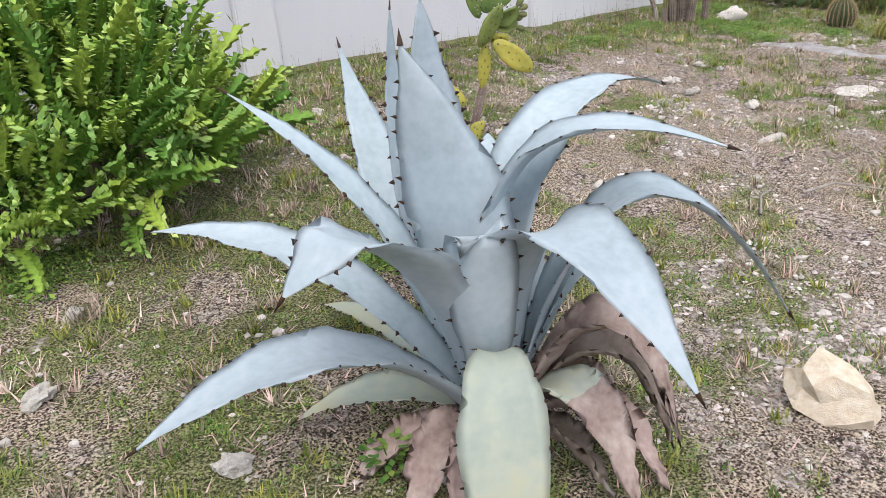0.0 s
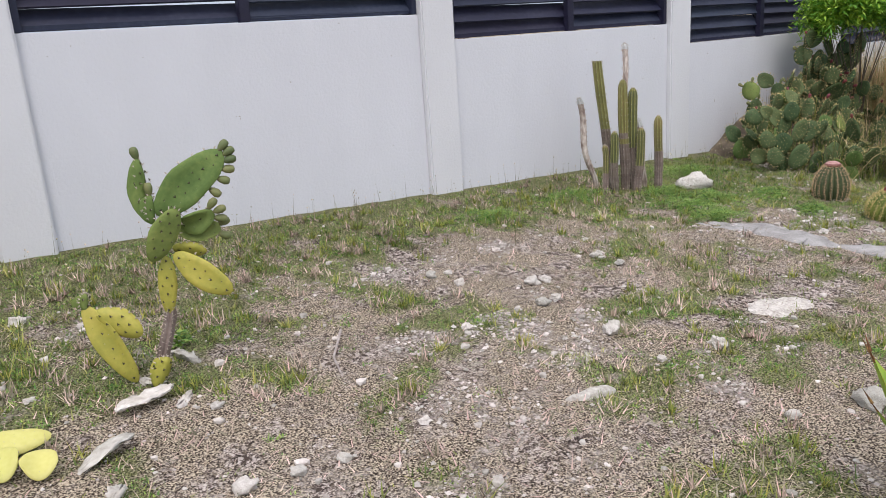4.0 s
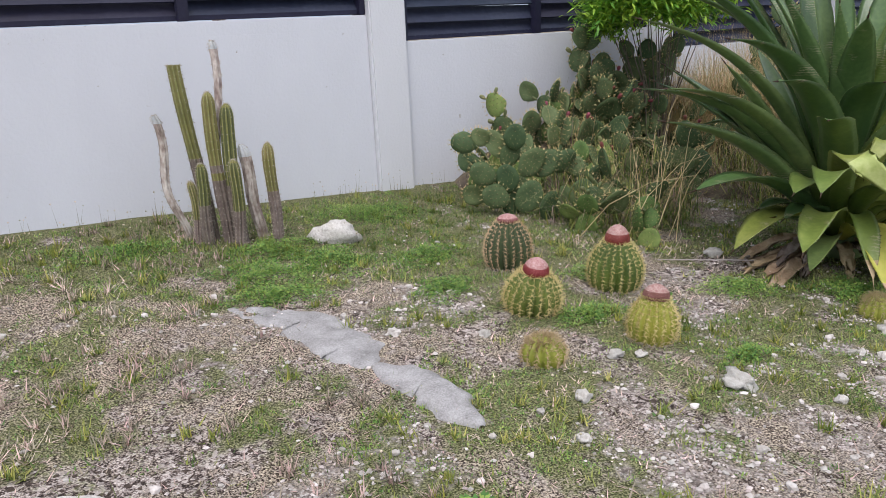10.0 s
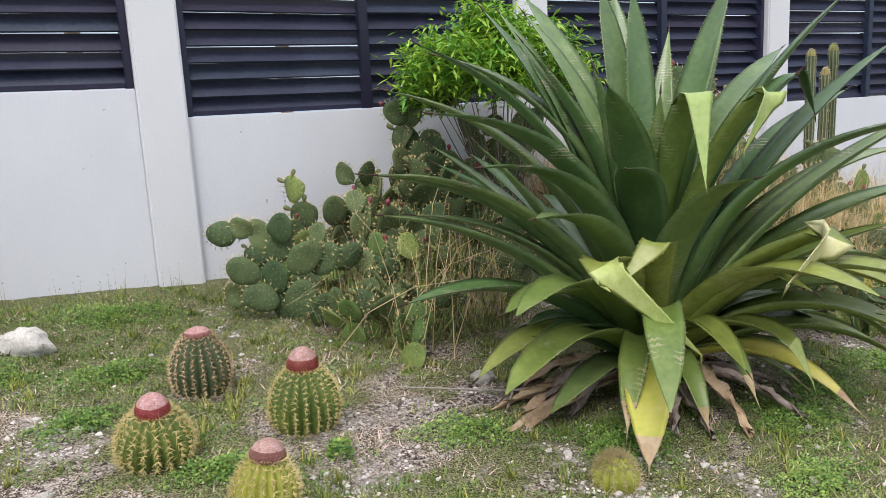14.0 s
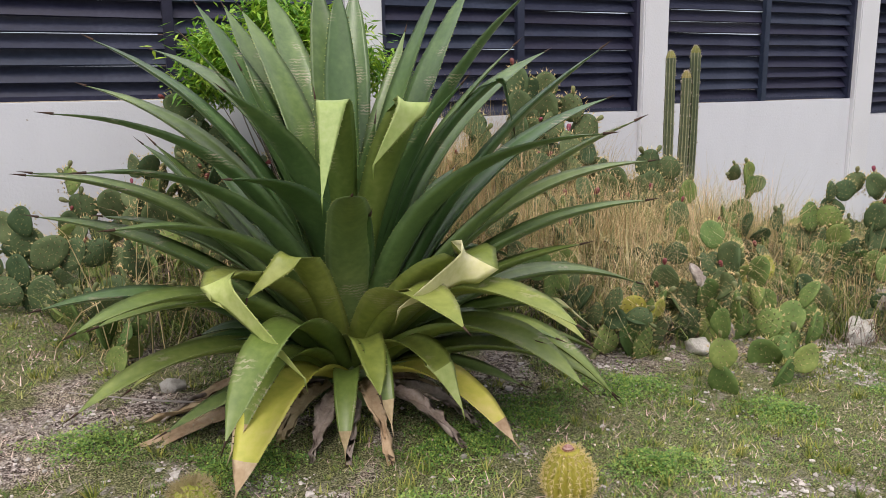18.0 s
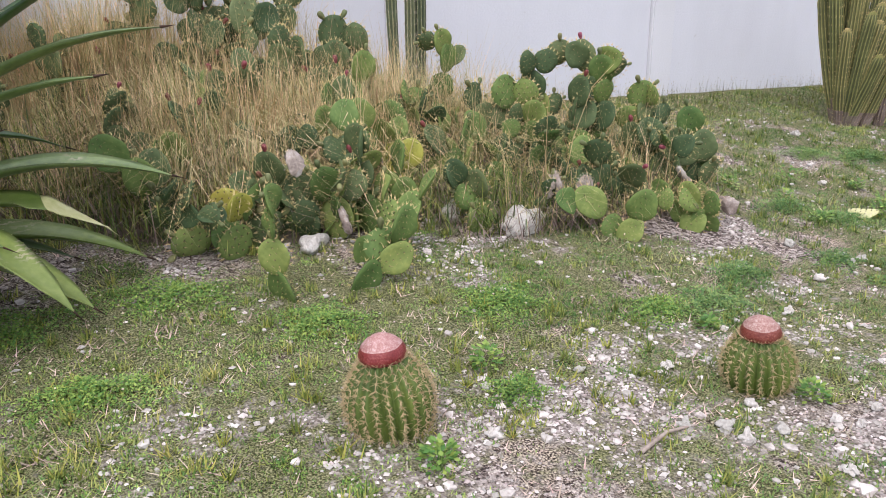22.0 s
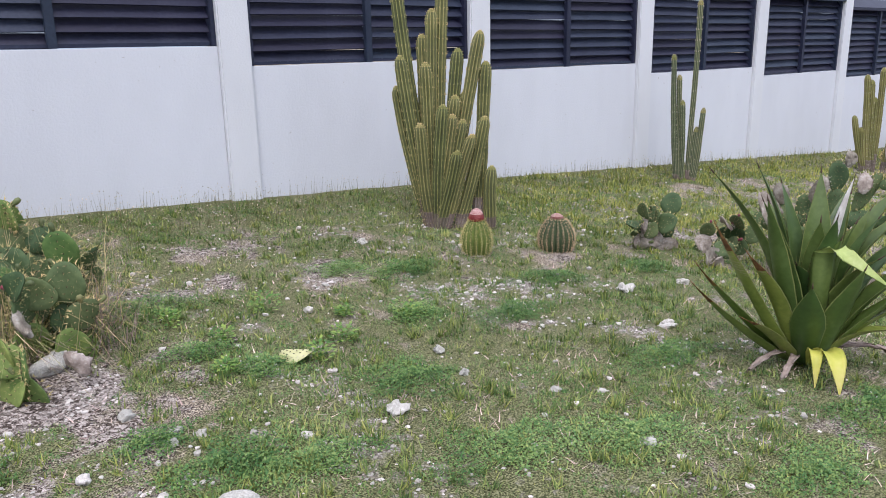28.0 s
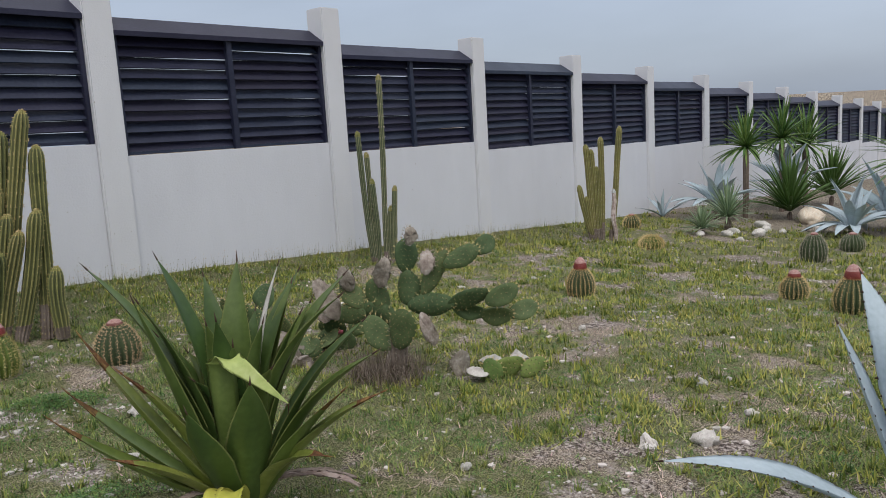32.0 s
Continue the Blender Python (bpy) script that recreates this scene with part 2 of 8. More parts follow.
M_MARGIN = material("pale_leaf_margin", [(0.30, 0.34, 0.12), (0.46, 0.48, 0.20)], 20, 0.6, 0, 60, 0.3, 0.1)
M_SPINE = material("dark_spine", [(0.03, 0.018, 0.012), (0.07, 0.035, 0.02)], 20, 0.6, 0, 60, 0.3, 0.1)
M_RIMYELLOW = material("yellow_margin", [(0.46, 0.42, 0.05), (0.56, 0.46, 0.07)], 20, 0.6, 0, 60, 0.3, 0.1)
M_SCORCH = material("scorched_tip", [(0.05, 0.028, 0.02), (0.16, 0.08, 0.035), (0.34, 0.22, 0.08)], 30, 0.8, 0.2, 60, 0.2, 0.1)
M_PAD = material("prickly_pear_skin", [(0.08, 0.135, 0.037), (0.14, 0.205, 0.057), (0.235, 0.29, 0.085)], 9, 0.7, 0.2, 60, 0.25, 0.28)
# darker copy of the pear skin: deep green plus shade put into its colour
M_PADDARK = material("deep_green_shaded_pear_skin", [(0.045, 0.074, 0.030), (0.082, 0.120, 0.050), (0.135, 0.178, 0.074)], 9, 0.7, 0.2, 60, 0.25, 0.28)
M_PADYELLOW = material("yellowing_pear_skin", [(0.22, 0.25, 0.05), (0.36, 0.35, 0.06), (0.46, 0.40, 0.09)], 8, 0.55, 0.15, 60, 0.35, 0.15)
M_PADLEMON = material("lemon_pear_skin", [(0.52, 0.49, 0.12), (0.64, 0.60, 0.24)], 8, 0.6, 0.15, 60, 0.35, 0.1)
M_PADDRY = material("dried_pear_skin", [(0.36, 0.32, 0.28), (0.56, 0.53, 0.49), (0.74, 0.72, 0.68)], 14, 0.9, 0.6, 60, 0.15, 0.15)
M_HUSK = material("withered_pear_husk", [(0.15, 0.115, 0.095), (0.33, 0.28, 0.24), (0.58, 0.535, 0.49)], 18, 0.9, 0.7, 60, 0.15, 0.2)
M_THORN = material("straw_spine", [(0.50, 0.38, 0.15), (0.70, 0.58, 0.30)], 20, 0.6, 0, 60, 0.3, 0.2)
M_THORNGREY = material("grey_spine", [(0.36, 0.31, 0.25), (0.56, 0.50, 0.42)], 20, 0.7, 0, 60, 0.3, 0.15)
M_THORNTAN = material("tan_spine", [(0.34, 0.25, 0.13), (0.56, 0.44, 0.26)], 20, 0.6, 0, 60, 0.3, 0.2)
M_AREOLE = material("dark_areole", [(0.035, 0.04, 0.02), (0.08, 0.07, 0.035)], 20, 0.8, 0, 60, 0.2, 0.2)
M_FRUIT = material("pear_fruit", [(0.13, 0.025, 0.03), (0.25, 0.06, 0.055)], 20, 0.5, 0.1, 60, 0.4, 0.3)
M_FRUITGREEN = material("green_pear_fruit", [(0.10, 0.15, 0.05), (0.17, 0.16, 0.07)], 20, 0.6, 0.1, 60, 0.4, 0.3)
M_MEL = material("barrel_cactus_skin", [(0.05, 0.08, 0.018), (0.11, 0.155, 0.03), (0.20, 0.24, 0.05)], 6, 0.55, 0.1, 50, 0.35, 0.12)
M_MELDARK = material("dark_barrel_cactus_skin", [(0.04, 0.06, 0.03), (0.065, 0.09, 0.04), (0.10, 0.13, 0.06)], 6, 0.6, 0.1, 50, 0.3, 0.1)
M_MELYELLOW = material("yellow_barrel_cactus_skin", [(0.13, 0.16, 0.025), (0.25, 0.27, 0.04), (0.38, 0.36, 0.08)], 6, 0.55, 0.1, 50, 0.35, 0.1)
M_MELGOLD = material("golden_barrel_cactus_skin", [(0.18, 0.17, 0.03), (0.36, 0.32, 0.05), (0.48, 0.42, 0.10)], 6, 0.55, 0.1, 50, 0.35, 0.1)
M_CAP = material("red_wool_cap", [(0.10, 0.013, 0.012), (0.19, 0.030, 0.026), (0.32, 0.10, 0.085)], 26, 0.45, 0.5, 160, 0.4, 0.1, fine_mix=0.6)
M_CAPTOP = material("pale_wool_top", [(0.22, 0.07, 0.06), (0.40, 0.22, 0.20), (0.62, 0.49, 0.46)], 60, 0.55, 0.5, 220, 0.35, 0.1, fine_mix=0.6)
M_CAPPALE = material("pale_wool_cap", [(0.10, 0.035, 0.03), (0.20, 0.085, 0.075), (0.36, 0.20, 0.18)], 26, 0.8, 0.7, 160, 0.2, 0.06, fine_mix=0.6)
M_COLUMN = material("column_cactus_skin", [(0.065, 0.075, 0.035), (0.11, 0.118, 0.046), (0.165, 0.168, 0.06)], 5, 0.6, 0.15, 50, 0.35, 0.15)
M_COLUMNYEL = material("yellow_column_skin", [(0.105, 0.10, 0.04), (0.175, 0.158, 0.055), (0.26, 0.22, 0.085)], 5, 0.6, 0.15, 50, 0.35, 0.15)
M_COLUMNGREEN = material("green_column_skin", [(0.05, 0.067, 0.04), (0.08, 0.10, 0.052), (0.12, 0.14, 0.07)], 5, 0.6, 0.15, 50, 0.35, 0.12)
M_CREST = material("pale_rib_crest", [(0.16, 0.165, 0.06), (0.24, 0.232, 0.082), (0.34, 0.31, 0.13)], 5, 0.7, 0.1, 60, 0.3, 0.15)
M_CRESTGREY = material("grey_rib_crest", [(0.14, 0.155, 0.08), (0.21, 0.22, 0.12), (0.30, 0.29, 0.18)], 5, 0.7, 0.1, 60, 0.3, 0.15)
M_CORK = material("corky_column_base", [(0.10, 0.075, 0.065), (0.19, 0.15, 0.13), (0.30, 0.25, 0.22)], 12, 0.9, 0.6, 60, 0.2, 0.15)
M_DEADSTEM = material("dead_column_wood", [(0.10, 0.055, 0.045), (0.42, 0.35, 0.31), (0.78, 0.73, 0.68)], 24, 0.9, 0.9, 55, 0.15, 0.1, stretch_z=0.5)
M_WOOL = material("golden_wool", [(0.20, 0.20, 0.07), (0.32, 0.29, 0.12)], 30, 0.9, 0.4, 120, 0.1, 0.2)
M_CUT = material("cut_stem", [(0.40, 0.42, 0.44), (0.62, 0.62, 0.60)], 30, 0.8, 0.4, 90, 0.2, 0.1)
M_EUPH = material("spurge_skin", [(0.085, 0.175, 0.024), (0.175, 0.31, 0.042), (0.29, 0.45, 0.075)], 7, 0.5, 0.1, 50, 0.4, 0.3)
M_EUPHRIB = material("spurge_vein", [(0.30, 0.46, 0.10), (0.40, 0.55, 0.16)], 12, 0.5, 0, 50, 0.4, 0.2)
M_SHRUB = material("bright_shrub_leaf", [(0.13, 0.28, 0.03), (0.22, 0.42, 0.045), (0.32, 0.52, 0.08)], 6, 0.5, 0, 40, 0.4, 0.35, island=True, translucent=0.3)
M_TWIG = material("twig_bark", [(0.14, 0.10, 0.08), (0.28, 0.23, 0.19)], 20, 0.9, 0.4, 60, 0.2, 0.2)
M_GREYSTICK = material("weathered_stick", [(0.22, 0.19, 0.17), (0.45, 0.41, 0.38)], 30, 0.9, 0.5, 80, 0.2, 0.2)
M_PALM = material("palm_leaf", [(0.06, 0.13, 0.03), (0.11, 0.20, 0.05)], 6, 0.5, 0, 40, 0.4, 0.3, island=True, translucent=0.2)
M_YUCCA = material("yucca_leaf", [(0.05, 0.11, 0.025), (0.10, 0.18, 0.04), (0.16, 0.25, 0.07)], 6, 0.5, 0, 40, 0.4, 0.3)
M_YUCCAPALE = material("pale_yucca_leaf", [(0.16, 0.24, 0.14), (0.28, 0.36, 0.20)], 6, 0.5, 0, 40, 0.4, 0.2)
M_LIMESTONE = material("limestone", [(0.40, 0.36, 0.32), (0.64, 0.61, 0.56), (0.80, 0.78, 0.74)], 9, 0.9, 0.8, 45, 0.2, 0.16, bump_dist=0.02)
M_OUTCROP = material("weathered_limestone_outcrop", [(0.25, 0.22, 0.195), (0.53, 0.495, 0.455), (0.76, 0.73, 0.69)], 22, 0.95, 0.9, 90, 0.15, 0.12, bump_dist=0.02, fine_mix=0.5)
M_STONE = material("loose_limestone", [(0.42, 0.38, 0.335), (0.62, 0.585, 0.54), (0.78, 0.76, 0.72)], 2.5, 0.9, 0.5, 14, 0.2, 0.22, bump_dist=0.1, fine_mix=0.5)
M_CREAMROCK = material("cream_rock", [(0.60, 0.48, 0.34), (0.74, 0.64, 0.50), (0.82, 0.77, 0.68)], 7, 0.9, 0.7, 60, 0.2, 0.05, bump_dist=0.02)
M_SLAB = material("grey_bedrock", [(0.15, 0.145, 0.14), (0.31, 0.30, 0.295), (0.46, 0.45, 0.445)], 12, 0.95, 0.45, 140, 0.15, 0.05, bump_dist=0.008, fine_mix=0.5)
M_PEBBLE = material("gravel", [(0.13, 0.105, 0.095), (0.43, 0.378, 0.35), (0.72, 0.67, 0.635)], 14, 0.9, 0.4, 80, 0.2, 0.42, island=True)
M_GRASS = material("grass_blade", [(0.09, 0.13, 0.028), (0.19, 0.25, 0.062), (0.36, 0.38, 0.14)], 1.6, 0.6, 0, 9, 0.3, 0.5, island=True, translucent=0.15)
M_GRASSBLUE = material("blue_green_grass_blade", [(0.065, 0.11, 0.028), (0.175, 0.245, 0.068), (0.39, 0.42, 0.16)], 1.6, 0.6, 0, 9, 0.3, 0.5, island=True, translucent=0.15)
M_GRASSGOLD = material("yellow_green_grass_blade", [(0.09, 0.12, 0.022), (0.25, 0.29, 0.06), (0.45, 0.45, 0.15)], 1.6, 0.6, 0, 9, 0.3, 0.5, island=True, translucent=0.15)
M_CLOVER = material("weed_leaf", [(0.09, 0.18, 0.036), (0.185, 0.32, 0.068), (0.31, 0.45, 0.13)], 1.6, 0.55, 0, 9, 0.35, 0.42, island=True, translucent=0.2)
M_CREEPER = material("blue_green_creeper_leaf", [(0.06, 0.13, 0.035), (0.135, 0.25, 0.07), (0.26, 0.38, 0.13)], 1.6, 0.55, 0, 9, 0.35, 0.42, island=True, translucent=0.2)
M_STRAW = material("dry_grass", [(0.14, 0.11, 0.086), (0.40, 0.33, 0.255), (0.70, 0.61, 0.49)], 1.6, 0.8, 0, 9, 0.2, 0.7, island=True)
M_HAY = material("pale_hay", [(0.26, 0.20, 0.095), (0.54, 0.44, 0.225), (0.80, 0.69, 0.42)], 1.6, 0.8, 0, 9, 0.2, 0.45, island=True)
M_RUBBLE = material("white_rubble", [(0.25, 0.22, 0.195), (0.52, 0.48, 0.445), (0.72, 0.69, 0.655)], 14, 0.9, 0.3, 80, 0.2, 0.28, island=True)
M_STALK = material("flower_stalk", [(0.09, 0.095, 0.04), (0.20, 0.18, 0.085)], 3, 0.7, 0, 9, 0.2, 0.3, island=True)
M_PETAL = material("pale_flower_head", [(0.26, 0.20, 0.12), (0.74, 0.70, 0.52)], 3, 0.7, 0, 9, 0.2, 0.5, island=True)
M_SLAT = material("navy_painted_slat", [(0.008, 0.010, 0.026), (0.014, 0.017, 0.041), (0.034, 0.038, 0.068)], 2.0, 0.5, 0.25, 30, 0.4, 0.3)


def wall_material(name, tone):
    """White paint on block work: faint courses, uneven coats, grit and a few chips."""
    m = bpy.data.materials.new(name)
    m.use_nodes = True
    n, l = m.node_tree.nodes, m.node_tree.links
    b = n["Principled BSDF"]
    tc = n.new("ShaderNodeTexCoord")
    mp = n.new("ShaderNodeMapping")
    mp.inputs["Rotation"].default_value = (radians(90), 0, 0)
    l.new(tc.outputs["Object"], mp.inputs[0])
    br = n.new("ShaderNodeTexBrick")
    for key, v in (("Scale", 1.0), ("Mortar Size", 0.006), ("Mortar Smooth", 1.0), ("Brick Width", 0.4), ("Row Height", 0.2)):
        br.inputs[key].default_value = v
    br.inputs["Color1"].default_value = br.inputs["Color2"].default_value = (1, 1, 1, 1)
    br.inputs["Mortar"].default_value = (0, 0, 0, 1)
    l.new(mp.outputs[0], br.inputs["Vector"])
    st = n.new("ShaderNodeTexNoise")
    st.inputs["Scale"].default_value, st.inputs["Detail"].default_value = 3.0, 6
    ms = n.new("ShaderNodeMapping")
    ms.inputs["Scale"].default_value = (1.3, 1, 0.45)
    l.new(tc.outputs["Object"], ms.inputs[0])
    l.new(ms.outputs[0], st.inputs["Vector"])
    big = n.new("ShaderNodeTexNoise")
    big.inputs["Scale"].default_value, big.inputs["Detail"].default_value = 0.9, 5
    l.new(tc.outputs["Object"], big.inputs["Vector"])
    grit = n.new("ShaderNodeTexNoise")
    grit.inputs["Scale"].default_value, grit.inputs["Detail"].default_value = 55, 5
    l.new(tc.outputs["Object"], grit.inputs["Vector"])
    r = n.new("ShaderNodeValToRGB")
    for k, (p, c) in enumerate(((0.25, 0.90), (0.75, 1.0))):
        r.color_ramp.elements[k].position, r.color_ramp.elements[k].color = p, tuple(v * c for v in tone) + (1,)
    blend = n.new("ShaderNodeMix")
    blend.inputs[0].default_value = 0.5
    l.new(st.outputs["Fac"], blend.inputs[2])
    l.new(big.outputs["Fac"], blend.inputs[3])
    l.new(blend.outputs[0], r.inputs[0])
    chips = n.new("ShaderNodeTexNoise")
    chips.inputs["Scale"].default_value, chips.inputs["Detail"].default_value = 24.0, 3
    l.new(tc.outputs["Object"], chips.inputs["Vector"])
    cr = n.new("ShaderNodeValToRGB")
    cr.color_ramp.elements[0].position, cr.color_ramp.elements[1].position = 0.75, 0.78
    l.new(chips.outputs["Fac"], cr.inputs[0])
    mix = n.new("ShaderNodeMix")
    mix.data_type = "RGBA"
    mix.inputs[7].default_value = (0.36, 0.33, 0.29, 1)
    l.new(cr.outputs["Color"], mix.inputs[0])
    l.new(r.outputs["Color"], mix.inputs[6])
    l.new(mix.outputs[2], b.inputs["Base Color"])
    b.inputs["Roughness"].default_value = 0.75
    b.inputs["Specular IOR Level"].default_value = 0.25
    b1, b2 = n.new("ShaderNodeBump"), n.new("ShaderNodeBump")
    b1.inputs["Strength"].default_value, b1.inputs["Distance"].default_value = 0.05, 0.01
    b2.inputs["Strength"].default_value, b2.inputs["Distance"].default_value = 0.22, 0.01
    l.new(br.outputs["Color"], b1.inputs["Height"])
    l.new(grit.outputs["Fac"], b2.inputs["Height"])
    l.new(b1.outputs[0], b2.inputs["Normal"])
    l.new(b2.outputs[0], b.inputs["Normal"])
    return m


M_WALL = wall_material("white_painted_wall", (0.665, 0.675, 0.715))
M_PILLAR = wall_material("white_painted_pillar", (0.685, 0.69, 0.715))


def ground_material():
    """Soil, gravel, dry litter and green, mixed by the cover painted on the sheet."""
    m = bpy.data.materials.new("dry_garden_soil")
    m.use_nodes = True
    n, l = m.node_tree.nodes, m.node_tree.links
    b = n["Principled BSDF"]
    tc = n.new("ShaderNodeTexCoord")
    at = n.new("ShaderNodeAttribute")
    at.attribute_name = "cover"
    sp = n.new("ShaderNodeSeparateColor")
    l.new(at.outputs["Color"], sp.inputs[0])

    def noise_node(scale, detail=6):
        t = n.new("ShaderNodeTexNoise")
        t.inputs["Scale"].default_value, t.inputs["Detail"].default_value = scale, detail
        l.new(tc.outputs["Object"], t.inputs["Vector"])
        return t

    def ramp_node(src, *stops):
        t = n.new("ShaderNodeValToRGB")
        while len(t.color_ramp.elements) < len(stops):
            t.color_ramp.elements.new(0.5)
        for e, (p, c) in zip(t.color_ramp.elements, stops):
            e.position, e.color = p, (*c, 1)
        l.new(src, t.inputs[0])
        return t

    def mix_node(fac, a, c):
        t = n.new("ShaderNodeMix")
        t.data_type = "RGBA"
        l.new(fac, t.inputs[0])
        l.new(a, t.inputs[6])
        l.new(c, t.inputs[7])
        return t

    fine, mid_n, grit = noise_node(38), noise_node(13, 8), noise_node(140, 3)
    blendn = n.new("ShaderNodeMix")
    blendn.inputs[0].default_value = 0.5
    l.new(fine.outputs["Fac"], blendn.inputs[2])
    l.new(grit.outputs["Fac"], blendn.inputs[3])
    # in soil and litter the darkest stops paint small shadows between leaves
    soil = ramp_node(blendn.outputs[0], (0.425, (0.032, 0.024, 0.021)), (0.5, (0.235, 0.188, 0.166)), (0.585, (0.57, 0.505, 0.465)))
    litter = ramp_node(grit.outputs["Fac"], (0.41, (0.035, 0.026, 0.021)), (0.5, (0.24, 0.192, 0.146)), (0.60, (0.55, 0.47, 0.36)))
    green = ramp_node(grit.outputs["Fac"], (0.39, (0.045, 0.048, 0.022)), (0.5, (0.135, 0.142, 0.062)), (0.62, (0.29, 0.28, 0.155)))
    vo = n.new("ShaderNodeTexVoronoi")
    vo.inputs["Scale"].default_value = 105
    l.new(tc.outputs["Object"], vo.inputs["Vector"])
    chip = n.new("ShaderNodeTexVoronoi")
    chip.inputs["Scale"].default_value = 62
    l.new(tc.outputs["Object"], chip.inputs["Vector"])
    pale = ramp_node(chip.outputs["Color"], (0.76, (0, 0, 0)), (0.82, (1, 1, 1)))
    dark = ramp_node(chip.outputs["Color"], (0.20, (1, 1, 1)), (0.26, (0, 0, 0)))
    chip_c, dark_c = n.new("ShaderNodeRGB"), n.new("ShaderNodeRGB")
    chip_c.outputs[0].default_value, dark_c.outputs[0].default_value = (0.44, 0.385, 0.35, 1), (0.07, 0.052, 0.043, 1)
    soil = mix_node(dark.outputs["Color"], mix_node(pale.outputs["Color"], soil.outputs["Color"], chip_c.outputs[0]).outputs[2], dark_c.outputs[0])
    stone = ramp_node(vo.outputs["Color"], (0.1, (0.09, 0.072, 0.062)), (0.5, (0.275, 0.235, 0.21)), (0.9, (0.52, 0.47, 0.435)))

    def fac(channel, lo, hi, jitter, mid=False):
        add = n.new("ShaderNodeMath")
        add.operation = "MULTIPLY_ADD"
        add.inputs[1].default_value = jitter
        l.new(mid_n.outputs["Fac"] if mid else fine.outputs["Fac"], add.inputs[0])
        l.new(sp.outputs[channel], add.inputs[2])
        r = n.new("ShaderNodeMapRange")
        r.inputs["From Min"].default_value, r.inputs["From Max"].default_value = lo + jitter * 0.5, hi + jitter * 0.5
        l.new(add.outputs[0], r.inputs["Value"])
        return r.outputs[0]

    a = mix_node(fac("Blue", 0.25, 0.75, 1.6, True), soil.outputs[2], litter.outputs["Color"])
    c = mix_node(fac("Red", 0.35, 0.75, 1.3), a.outputs[2], green.outputs["Color"])
    d = mix_node(fac("Green", 0.35, 0.80, 2.0, True), c.outputs[2], stone.outputs["Color"])
    l.new(d.outputs[2], b.inputs["Base Color"])
    b.inputs["Roughness"].default_value = 0.95
    b.inputs["Specular IOR Level"].default_value = 0.15
    b1, b2 = n.new("ShaderNodeBump"), n.new("ShaderNodeBump")
    b1.inputs["Strength"].default_value, b1.inputs["Distance"].default_value = 0.9, 0.03
    b2.inputs["Strength"].default_value, b2.inputs["Distance"].default_value = 0.5, 0.008
    l.new(fine.outputs["Fac"], b1.inputs["Height"])
    l.new(vo.outputs["Distance"], b2.inputs["Height"])
    l.new(b1.outputs[0], b2.inputs["Normal"])
    l.new(b2.outputs[0], b.inputs["Normal"])
    return m


M_GROUND = ground_material()

# ---- ground ----
def blob(x, y, cx, cy, rx, ry):
    return np.exp(-(((x - cx) / rx) ** 2 + ((y - cy) / ry) ** 2))


